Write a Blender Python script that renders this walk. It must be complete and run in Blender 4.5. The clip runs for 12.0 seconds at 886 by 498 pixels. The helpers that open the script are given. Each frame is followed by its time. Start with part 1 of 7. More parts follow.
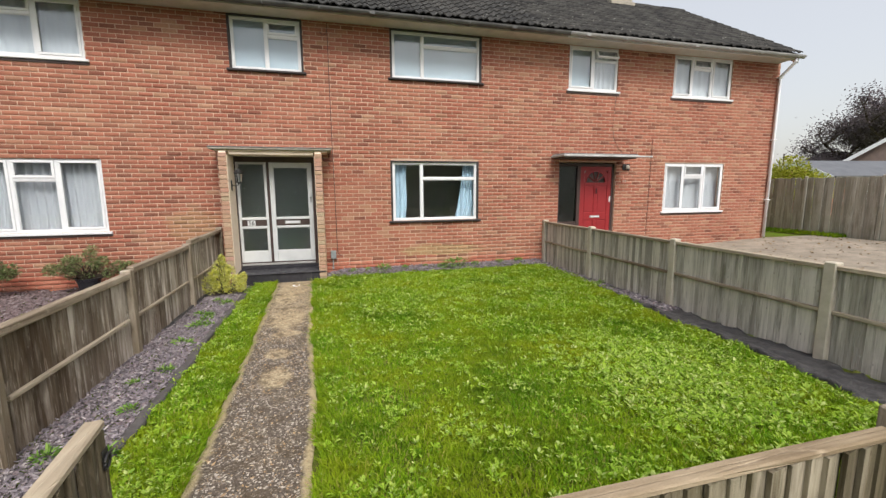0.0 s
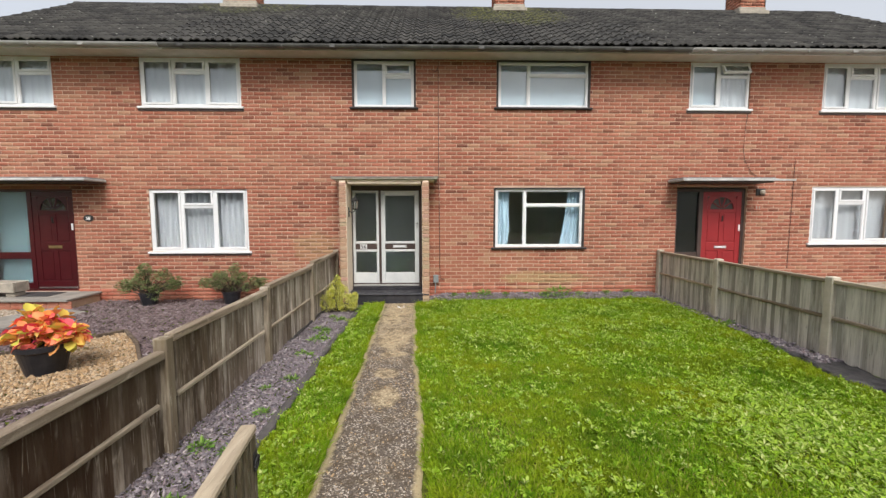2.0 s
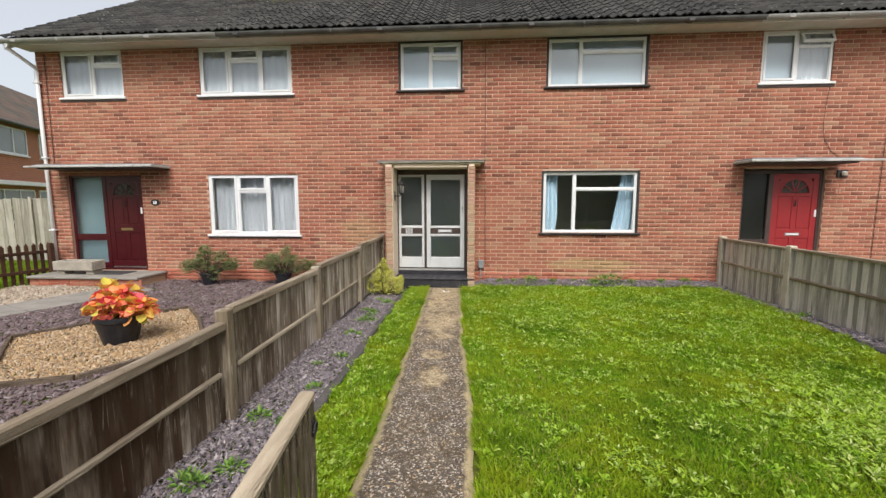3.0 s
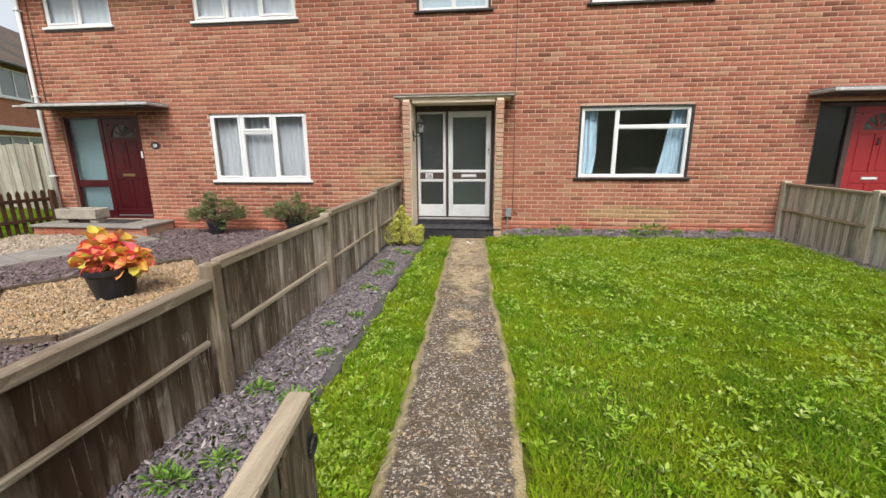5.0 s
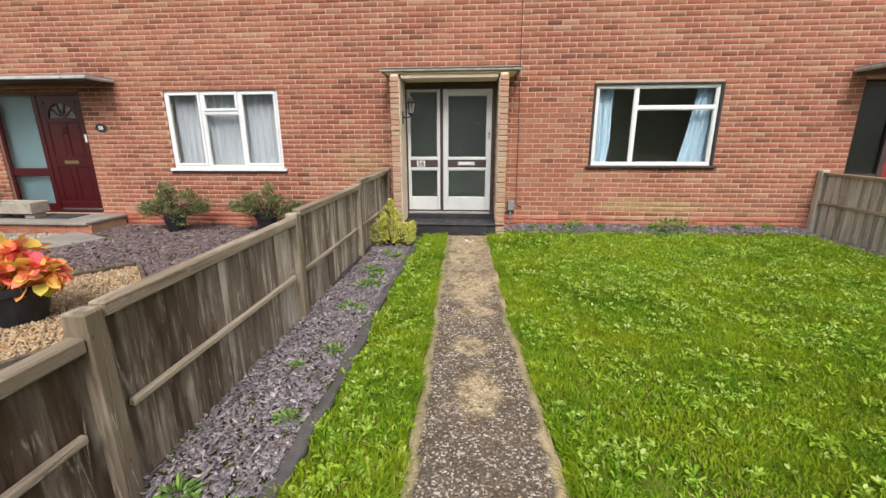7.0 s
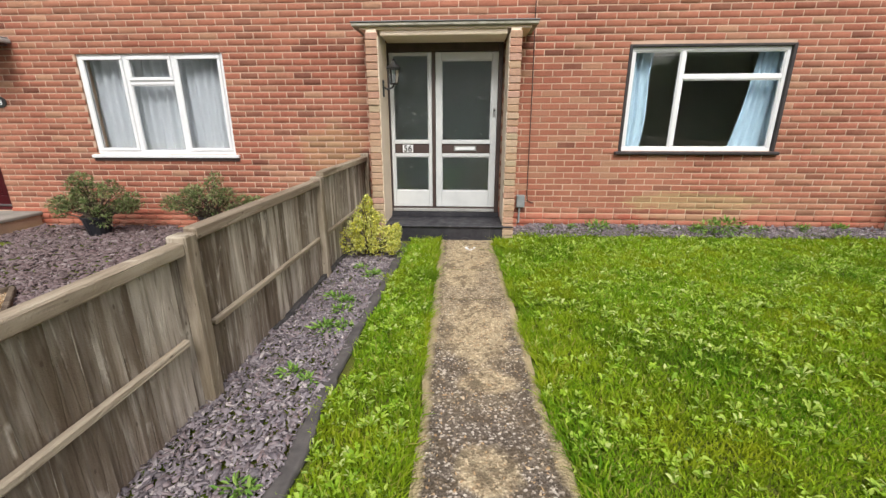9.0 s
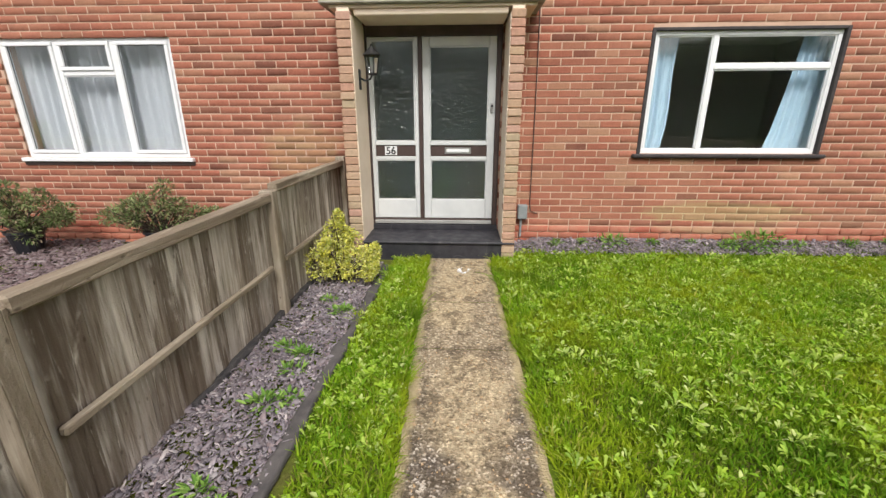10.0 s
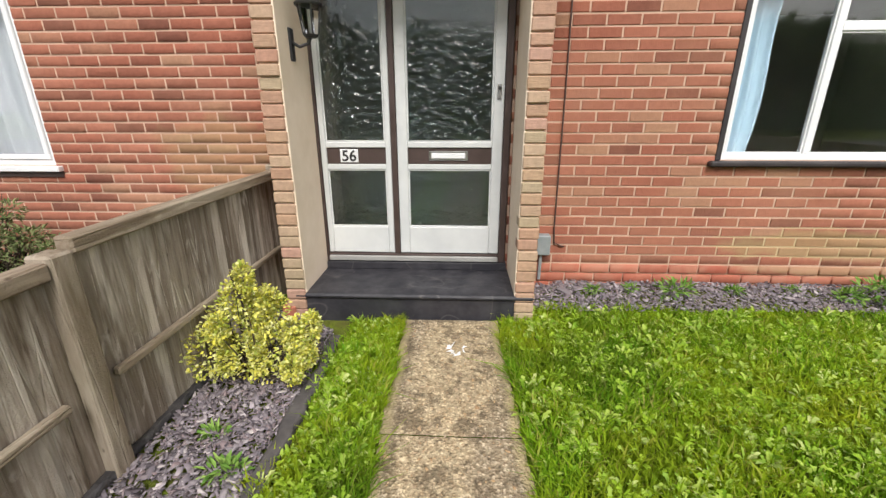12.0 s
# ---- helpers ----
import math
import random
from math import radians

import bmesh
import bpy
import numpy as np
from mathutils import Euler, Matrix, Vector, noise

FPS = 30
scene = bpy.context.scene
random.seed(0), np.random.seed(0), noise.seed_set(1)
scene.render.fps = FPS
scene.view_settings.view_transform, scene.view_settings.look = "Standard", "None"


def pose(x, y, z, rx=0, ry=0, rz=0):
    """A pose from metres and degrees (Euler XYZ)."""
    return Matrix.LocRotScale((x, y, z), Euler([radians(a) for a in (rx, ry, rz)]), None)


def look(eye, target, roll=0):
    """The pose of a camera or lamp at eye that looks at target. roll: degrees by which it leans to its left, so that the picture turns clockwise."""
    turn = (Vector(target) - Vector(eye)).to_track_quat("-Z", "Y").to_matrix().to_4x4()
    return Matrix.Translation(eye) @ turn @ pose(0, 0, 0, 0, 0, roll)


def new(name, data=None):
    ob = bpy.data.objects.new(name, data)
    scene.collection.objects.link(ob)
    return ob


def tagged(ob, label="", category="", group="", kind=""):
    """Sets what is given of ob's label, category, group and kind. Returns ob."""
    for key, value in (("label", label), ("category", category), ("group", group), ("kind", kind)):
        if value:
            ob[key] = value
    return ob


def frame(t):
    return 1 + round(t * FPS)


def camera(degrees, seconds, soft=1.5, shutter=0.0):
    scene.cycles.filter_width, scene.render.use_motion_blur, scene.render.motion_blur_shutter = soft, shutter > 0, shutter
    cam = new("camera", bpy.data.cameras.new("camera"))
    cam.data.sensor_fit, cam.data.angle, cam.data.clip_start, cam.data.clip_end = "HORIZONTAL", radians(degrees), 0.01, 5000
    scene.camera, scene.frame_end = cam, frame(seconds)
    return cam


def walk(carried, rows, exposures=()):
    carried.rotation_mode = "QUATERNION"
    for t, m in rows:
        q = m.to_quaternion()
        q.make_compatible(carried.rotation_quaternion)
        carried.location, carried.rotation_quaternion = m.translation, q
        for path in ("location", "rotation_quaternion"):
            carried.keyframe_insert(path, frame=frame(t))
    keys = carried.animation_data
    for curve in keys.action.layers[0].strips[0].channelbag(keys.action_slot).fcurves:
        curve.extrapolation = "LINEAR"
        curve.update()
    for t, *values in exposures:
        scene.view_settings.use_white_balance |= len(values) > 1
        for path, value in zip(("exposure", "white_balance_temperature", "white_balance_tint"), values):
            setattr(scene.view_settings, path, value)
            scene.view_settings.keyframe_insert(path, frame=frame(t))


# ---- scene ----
import itertools

cam = camera(94.0, 12.0, soft=1.4)
PATH = [
    (0, (0.302, -0.13, 1.782), (0.809, 1.783, 1.49), -0.3),
    (0.5, (0.275, -0.131, 1.813), (0.708, 1.806, 1.566), -0.3),
    (1, (0.237, -0.13, 1.833), (0.563, 1.832, 1.623), -0.3),
    (1.5, (0.215, -0.127, 1.842), (0.409, 1.855, 1.657), -0.2),
    (2, (0.168, -0.105, 1.818), (0.227, 1.886, 1.646), -0.1),
    (2.5, (0.12, -0.07, 1.775), (0.061, 1.921, 1.591), -0.1),
    (3, (0.088, -0.039, 1.723), (-0.053, 1.944, 1.498), -0.1),
    (3.5, (0.049, 0.001, 1.647), (-0.142, 1.969, 1.35), -0.1),
    (3.7, (0.028, 0.042, 1.618), (-0.171, 2.005, 1.292), -0.0),
    (5.3, (-0.202, 0.78, 1.568), (-0.418, 2.713, 1.102), -0.4),
    (5.5, (-0.286, 0.846, 1.565), (-0.476, 2.781, 1.099), -0.1),
    (6, (-0.344, 1.016, 1.559), (-0.519, 2.949, 1.078), -0.2),
    (6.5, (-0.332, 1.308, 1.541), (-0.495, 3.238, 1.043), -0.2),
    (7, (-0.329, 1.608, 1.536), (-0.481, 3.533, 1.017), -0.2),
    (7.2, (-0.342, 1.74, 1.522), (-0.492, 3.662, 0.992), -0.2),
    (8.8, (-0.413, 2.854, 1.492), (-0.542, 4.759, 0.897), -0.3),
    (9, (-0.445, 3.02, 1.462), (-0.56, 4.928, 0.873), -0.1),
    (9.5, (-0.452, 3.422, 1.474), (-0.556, 5.328, 0.877), -0.0),
    (10, (-0.414, 3.857, 1.476), (-0.511, 5.761, 0.871), -0.1),
    (10.5, (-0.421, 4.269, 1.449), (-0.51, 6.171, 0.837), 0.1),
    (11, (-0.431, 4.678, 1.468), (-0.518, 6.577, 0.844), -0.0),
    (11.5, (-0.408, 5.092, 1.465), (-0.491, 6.987, 0.831), -0.1),
    (12, (-0.389, 5.463, 1.456), (-0.473, 7.355, 0.816), -0.1),
]
EXPOSURES = [(0, 0.80), (3.5, 0.77), (5.5, 0.84), (10, 0.86), (12, 0.91)]
walk(cam, [(t, look(eye, target, roll)) for t, eye, target, roll in PATH], exposures=EXPOSURES)

# world, sun, exposure
world = bpy.data.worlds.new("world")
scene.world = world
world.use_nodes = True
wn, wl = world.node_tree.nodes, world.node_tree.links
wn.clear()
sky = wn.new("ShaderNodeTexSky")
sky.sky_type, sky.sun_disc, sky.sun_elevation, sky.sun_rotation = "NISHITA", False, radians(48), radians(160)
sky.dust_density, sky.air_density = 4.0, 1.0
clear, cloud, both, out = wn.new("ShaderNodeBackground"), wn.new("ShaderNodeBackground"), wn.new("ShaderNodeAddShader"), wn.new("ShaderNodeOutputWorld")
clear.inputs[1].default_value = 0.05
cloud.inputs[0].default_value, cloud.inputs[1].default_value = (1.0, 0.97, 0.93, 1), 0.315
wl.new(sky.outputs[0], clear.inputs[0])
wl.new(clear.outputs[0], both.inputs[0])
wl.new(cloud.outputs[0], both.inputs[1])
wl.new(both.outputs[0], out.inputs[0])
sun = new("sun", bpy.data.lights.new("sun", "SUN"))
sun.data.energy, sun.data.angle, sun.data.color = 1.85, radians(25), (1.0, 0.97, 0.93)
sun.matrix_world = look((1.5, -16, 19), (0, 0, 0))
scene.view_settings.exposure = 0.99


# materials
class Mat:
    """A material with a few short ways to add nodes."""

    def __init__(self, name, rough=0.8, metal=0.0, spec=0.5):
        self.m = bpy.data.materials.new(name)
        self.m.use_nodes = True
        self.n, self.l = self.m.node_tree.nodes, self.m.node_tree.links
        self.b = self.n["Principled BSDF"]
        self.b.inputs["Roughness"].default_value = rough
        self.b.inputs["Metallic"].default_value = metal
        self.b.inputs["Specular IOR Level"].default_value = spec

    def node(self, kind, **inputs):
        n = self.n.new(kind)
        for key, v in inputs.items():
            self.put(v, n.inputs[key.replace("_", " ")])
        return n

    def put(self, v, socket):
        if hasattr(v, "is_output"):
            self.l.new(v, socket)
        else:
            if socket.type == "RGBA" and len(v) == 3:
                v = (*v, 1)
            socket.default_value = v

    def pos(self, scale=(1, 1, 1), own=False, shift=None):
        src = self.node("ShaderNodeTexCoord").outputs["Object"] if own else self.node("ShaderNodeNewGeometry").outputs["Position"]
        mp = self.node("ShaderNodeMapping", Scale=scale)
        self.put(src, mp.inputs["Vector"])
        if shift is not None:
            c = self.node("ShaderNodeCombineXYZ")
            for k in range(3):
                self.put(self.math("MULTIPLY", shift, 37.0 + 11 * k), c.inputs[k])
            self.put(c.outputs[0], mp.inputs["Location"])
        return mp.outputs[0]

    def noise(self, scale, detail=4.0, vec=None, rough=0.6):
        n = self.node("ShaderNodeTexNoise", Scale=float(scale), Detail=float(detail), Roughness=rough)
        if vec is not None:
            self.put(vec, n.inputs["Vector"])
        else:
            self.put(self.pos(), n.inputs["Vector"])
        return n.outputs[0]

    def cells(self, scale, vec=None, out="Distance", feature="F1", rnd=1.0):
        n = self.node("ShaderNodeTexVoronoi", Scale=float(scale))
        n.feature = feature
        n.inputs["Randomness"].default_value = rnd
        self.put(self.pos() if vec is None else vec, n.inputs["Vector"])
        return n.outputs[out]

    def ramp(self, fac, *stops):
        r = self.node("ShaderNodeValToRGB")
        e = r.color_ramp.elements
        while len(e) < len(stops):
            e.new(0.5)
        for k, (p, c) in enumerate(stops):
            e[k].position = p
            e[k].color = (c, c, c, 1) if isinstance(c, (int, float)) else (*c, 1)
        self.put(fac, r.inputs[0])
        return r.outputs[0]

    def mix(self, fac, a, b, mode="MIX"):
        m = self.n.new("ShaderNodeMix")
        m.data_type, m.blend_type = "RGBA", mode
        self.put(fac, m.inputs[0])
        self.put(a, m.inputs[6])
        self.put(b, m.inputs[7])
        return m.outputs[2]

    def math(self, op, a, b=0.0):
        m = self.n.new("ShaderNodeMath")
        m.operation = op
        self.put(a, m.inputs[0])
        self.put(b, m.inputs[1])
        return m.outputs[0]

    def blob(self, centre, size, rough=0.35, scale=6.0):
        """1 inside an uneven ellipsoid, 0 outside."""
        mp = self.node("ShaderNodeMapping", Scale=tuple(1 / v for v in size), Location=tuple(-c / v for c, v in zip(centre, size)))
        self.put(self.node("ShaderNodeNewGeometry").outputs["Position"], mp.inputs["Vector"])
        ln = self.n.new("ShaderNodeVectorMath")
        ln.operation = "LENGTH"
        self.put(mp.outputs[0], ln.inputs[0])
        d = self.math("ADD", ln.outputs["Value"], self.math("MULTIPLY", self.math("SUBTRACT", self.noise(scale, 5), 0.5), rough * 4))
        return self.ramp(d, (0.7, 1.0), (1.1, 0.0))

    def each(self, island=False):
        return self.node("ShaderNodeNewGeometry").outputs["Random Per Island"] if island else self.node("ShaderNodeObjectInfo").outputs["Random"]

    def bump(self, height, dist=0.003, strength=1.0):
        b = self.node("ShaderNodeBump", Distance=dist, Strength=strength)
        self.put(height, b.inputs["Height"])
        self.put(b.outputs[0], self.b.inputs["Normal"])

    def done(self, color=None, rough=None):
        if color is not None:
            self.put(color, self.b.inputs["Base Color"])
        if rough is not None:
            self.put(rough, self.b.inputs["Roughness"])
        return self.m


def brick_mat(name, island):
    m = Mat(name, 0.88, spec=0.25)
    r = m.each(island)
    c = m.ramp(r, (0.0, (0.24, 0.09, 0.06)), (0.10, (0.20, 0.08, 0.055)), (0.16, (0.32, 0.115, 0.075)), (0.45, (0.37, 0.135, 0.088)), (0.62, (0.29, 0.11, 0.072)),
               (0.75, (0.39, 0.15, 0.10)), (0.90, (0.35, 0.155, 0.10)), (0.97, (0.40, 0.22, 0.14)))
    c = m.mix(0.55, c, m.ramp(m.noise(38, 6), (0.3, 0.74), (0.7, 1.06)), "MULTIPLY")
    c = m.mix(m.ramp(m.noise(0.8, 4), (0.42, 0.0), (0.66, 0.34)), c, (0.53, 0.27, 0.17))
    c = m.mix(m.ramp(m.noise(1.6, 5), (0.55, 0.0), (0.75, 0.35)), c, (0.24, 0.12, 0.09))
    for centre, size, top, col in (((2.6, 8.7, 0.42), (0.95, 0.5, 0.14), 0.42, (0.42, 0.35, 0.17)), ((-2.3, 8.7, 1.1), (0.5, 0.5, 0.4), 0.35, (0.40, 0.31, 0.15)), ((3.6, 8.7, 0.35), (1.4, 0.5, 0.15), 0.18, (0.47, 0.32, 0.20))):
        c = m.mix(m.math("MULTIPLY", m.blob(centre, size, 0.3, 3.0), top), c, col)
    m.bump(m.math("ADD", m.noise(60, 6), m.noise(230, 3)), 0.004)
    return m.done(c)


def plinth_mat(name, island):
    m = Mat(name, 0.75, spec=0.3)
    c = m.mix(m.each(island), (0.33, 0.095, 0.06), (0.45, 0.155, 0.10))
    c = m.mix(m.ramp(m.noise(5, 6), (0.4, 0.0), (0.75, 0.7)), c, (0.46, 0.25, 0.17))
    c = m.mix(m.math("MULTIPLY", m.blob((2.6, 8.7, 0.25), (0.9, 0.6, 0.1), 0.3, 4.0), 0.5), c, (0.40, 0.31, 0.18))
    m.bump(m.noise(90, 5), 0.002)
    return m.done(c)


def simple(name, col, col2, scale=6.0, rough=0.7, metal=0.0, grain=60.0, depth=0.0006, spec=0.5):
    m = Mat(name, rough, metal, spec)
    c = m.mix(m.ramp(m.noise(scale, 6), (0.35, 0.0), (0.7, 1.0)), col, col2)
    m.bump(m.noise(grain, 4), depth)
    return m.done(c)


def wood_mat(name, dark, mid, light, island=False, green=0.0, along=2, wear=0.5, wetness=0.0):
    m = Mat(name, 0.85, spec=0.2)
    r = m.each(island)
    sc = [26.0, 26.0, 26.0]
    sc[along] = 1.6
    v = m.pos(tuple(sc), shift=r)
    g = m.noise(1.0, 8, v, 0.65)
    c = m.ramp(g, (0.28, dark), (0.5, mid), (0.72, light))
    tone = m.math("FRACT", m.math("MULTIPLY", r, 7.31))
    c = m.mix(m.ramp(tone, (0.0, 0.75), (0.45, 0.35), (0.6, 0.0)), c, dark)
    c = m.mix(m.ramp(tone, (0.72, 0.0), (0.95, 0.45)), c, light)
    sc2 = [9.0, 9.0, 9.0]
    sc2[along] = 1.1
    streak = m.ramp(m.noise(1.0, 4, m.pos(tuple(sc2), shift=r)), (0.5, 0.0), (0.64, wear))
    c = m.mix(streak, c, light)
    if green:
        c = m.mix(m.ramp(m.noise(2.4, 5), (0.45, 0.0), (0.75, green)), c, (0.16, 0.17, 0.07))
    wet = m.ramp(m.noise(1.0, 4, m.pos(tuple(0.9 if k == along else 3.2 for k in range(3)))), (0.47, 0.0), (0.58, wetness))
    c = m.mix(wet, c, dark)
    damp = m.ramp(m.noise(1.0, 5, m.pos(tuple(0.55 if k == along else 1.5 for k in range(3)))), (0.46, 0.0), (0.56, wetness * 0.75))
    c = m.mix(damp, c, tuple(v * 1.5 for v in dark))
    split = m.ramp(m.cells(1.0, m.pos(tuple(1.3 if k == along else 17.0 for k in range(3)), shift=r), feature="DISTANCE_TO_EDGE"), (0.0, 1.0), (0.045, 0.0))
    c = m.mix(m.math("MULTIPLY", split, m.ramp(m.noise(5.0, 4), (0.52, 0.0), (0.66, 0.75))), c, light)
    c = m.mix(m.ramp(m.noise(1.0, 6, m.pos(tuple(3.0 if k == along else 55.0 for k in range(3)), shift=r)), (0.60, 0.0), (0.72, 0.7)), c, dark)
    knots = m.ramp(m.cells(7.0, m.pos(tuple(1.0 if k == along else 2.2 for k in range(3)), shift=r)), (0.05, 0.55), (0.11, 0.0))
    c = m.mix(knots, c, (0.05, 0.03, 0.02))
    m.bump(m.math("ADD", m.math("ADD", g, m.math("MULTIPLY", split, -0.5)), m.noise(90, 3)), 0.004)
    return m.done(c)


def leaf_mat(name, *cols, rough=0.5, thin=0.25, patch=None, patch_scale=1.2, dark=None):
    m = Mat(name, rough, spec=0.12)
    r = m.each(True)
    c = m.ramp(r, *[(k / max(1, len(cols) - 1), col) for k, col in enumerate(cols)])
    if patch:
        c = m.mix(m.ramp(m.noise(patch_scale, 4), (0.42, 0.0), (0.68, 0.75)), c, patch)
    if dark:
        c = m.mix(m.ramp(m.noise(0.85, 5, m.pos((1, 1.2, 1))), (0.48, 0.0), (0.66, 0.6)), c, dark)
    m.done(c)
    t = m.node("ShaderNodeBsdfTranslucent")
    m.put(c, t.inputs[0])
    s = m.n.new("ShaderNodeMixShader")
    s.inputs[0].default_value = thin
    m.l.new(m.b.outputs[0], s.inputs[1])
    m.l.new(t.outputs[0], s.inputs[2])
    m.l.new(s.outputs[0], m.n["Material Output"].inputs[0])
    return m.m


BRICK, BRICKS = brick_mat("brick_piece", False), brick_mat("brick_rows", True)
PLINTH, PLINTHS = plinth_mat("plinth_piece", False), plinth_mat("plinth_rows", True)


def mortar_mat():
    m = Mat("mortar", 0.95, spec=0.1)
    c = m.mix(m.ramp(m.noise(2.2, 6), (0.3, 0.0), (0.7, 1.0)), (0.46, 0.31, 0.23), (0.60, 0.425, 0.325))
    c = m.mix(m.math("MULTIPLY", m.blob((2.6, 8.7, 0.42), (1.25, 0.5, 0.17), 0.3, 3.0), 0.6), c, (0.5, 0.42, 0.22))
    m.bump(m.noise(150, 5), 0.002)
    return m.done(c)


MORTAR = mortar_mat()


def slip_mat():
    m = Mat("pier_brick", 0.9, spec=0.2)
    c = m.ramp(m.each(False), (0.0, (0.50, 0.355, 0.23)), (0.2, (0.50, 0.285, 0.205)), (0.4, (0.54, 0.40, 0.28)), (0.55, (0.45, 0.28, 0.19)), (0.75, (0.54, 0.335, 0.26)), (0.9, (0.47, 0.37, 0.25)))
    c = m.mix(0.6, c, m.ramp(m.noise(30, 6), (0.3, 0.6), (0.7, 1.0)), "MULTIPLY")
    m.bump(m.noise(35, 6, m.pos((0.5, 0.5, 5))), 0.006)
    return m.done(c)


SLIP = slip_mat()
RENDER = simple("cream_render", (0.86, 0.73, 0.59), (0.78, 0.65, 0.50), 5, 0.9, grain=80, depth=0.001)
WHITE = simple("white_frame_paint", (0.80, 0.81, 0.82), (0.72, 0.74, 0.76), 4, 0.35, depth=0.0002)
DOOR_WHITE = simple("aged_white_door_paint", (0.62, 0.64, 0.64), (0.52, 0.54, 0.55), 3, 0.45, depth=0.0004)
# BROWN also colours the strip that stands for shadow under the white sills
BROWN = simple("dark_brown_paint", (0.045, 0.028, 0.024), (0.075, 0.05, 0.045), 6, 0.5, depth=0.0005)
BLACK_FRAME = simple("black_brown_timber", (0.022, 0.018, 0.02), (0.045, 0.038, 0.038), 8, 0.6, depth=0.0006)
MAROON = simple("maroon_door_paint", (0.05, 0.004, 0.007), (0.065, 0.007, 0.010), 5, 0.3, depth=0.0002)
RED = simple("red_door_paint", (0.30, 0.022, 0.026), (0.25, 0.018, 0.022), 5, 0.4, depth=0.0003)
STONE = simple("weathered_stone", (0.40, 0.36, 0.30), (0.27, 0.25, 0.21), 9, 0.9, grain=70, depth=0.002)
CANOPY = simple("weathered_canopy", (0.42, 0.40, 0.34), (0.20, 0.19, 0.14), 7, 0.9, grain=40, depth=0.003)
CANOPY_GREY = simple("grey_canopy_edge", (0.50, 0.50, 0.49), (0.30, 0.30, 0.29), 7, 0.8, grain=40, depth=0.002)
FELT = simple("canopy_felt", (0.16, 0.16, 0.17), (0.24, 0.23, 0.22), 7, 0.95, grain=90, depth=0.002)
SOFFIT = simple("soffit_paint", (0.56, 0.54, 0.49), (0.46, 0.44, 0.39), 4, 0.7)
GREY_PLASTIC = simple("grey_gutter", (0.34, 0.34, 0.33), (0.24, 0.24, 0.23), 3, 0.5)
BLACK_PLASTIC = simple("black_gutter", (0.05, 0.05, 0.05), (0.12, 0.12, 0.115), 3, 0.5)
CHROME = simple("brushed_metal", (0.6, 0.6, 0.6), (0.45, 0.45, 0.45), 20, 0.35, 1.0)
BRASS = simple("aged_brass", (0.55, 0.42, 0.2), (0.4, 0.3, 0.15), 20, 0.4, 1.0)
IRON = simple("black_iron", (0.015, 0.015, 0.016), (0.03, 0.03, 0.03), 20, 0.5, depth=0.0008)
CABLE = simple("brown_cable", (0.06, 0.03, 0.025), (0.09, 0.05, 0.04), 20, 0.6)
POT = simple("black_plastic_pot", (0.012, 0.013, 0.018), (0.03, 0.03, 0.035), 9, 0.35)
METER = simple("meter_box_plastic", (0.20, 0.23, 0.24), (0.28, 0.30, 0.31), 12, 0.6)
SOIL = simple("soil", (0.045, 0.032, 0.022), (0.09, 0.066, 0.045), 9, 0.95, grain=60, depth=0.02)
INNER = simple("room_plaster", (0.60, 0.60, 0.54), (0.50, 0.50, 0.45), 2, 0.9)
EDGE_STRIP = simple("grey_edging_strip", (0.06, 0.055, 0.055), (0.115, 0.105, 0.10), 10, 0.8, grain=40, depth=0.004)
MEMBRANE = simple("weed_membrane", (0.032, 0.031, 0.034), (0.08, 0.076, 0.076), 10, 0.6, grain=14, depth=0.03)
BARK = simple("bark", (0.10, 0.075, 0.055), (0.05, 0.038, 0.03), 8, 0.95, grain=30, depth=0.02)
CONCRETE_GREY = simple("grey_slab", (0.30, 0.28, 0.25), (0.20, 0.19, 0.17), 3, 0.9, grain=110, depth=0.003)
TARMAC = simple("asphalt", (0.05, 0.05, 0.052), (0.075, 0.073, 0.07), 3, 0.9, grain=160, depth=0.004)


def step_mat():
    m = Mat("black_step_paint", 0.5, spec=0.4)
    c = m.mix(m.ramp(m.noise(7, 6), (0.4, 0.0), (0.75, 1.0)), (0.022, 0.022, 0.028), (0.055, 0.053, 0.06))
    c = m.mix(m.ramp(m.noise(1.6, 1, m.pos((1, 2.5, 1))), (0.494, 0.0), (0.5, 0.16), (0.506, 0.0)), c, (0.35, 0.32, 0.3))
    m.bump(m.noise(60, 4), 0.001)
    return m.done(c, m.ramp(m.noise(9, 4), (0.3, 0.35), (0.7, 0.7)))


STEP = step_mat()


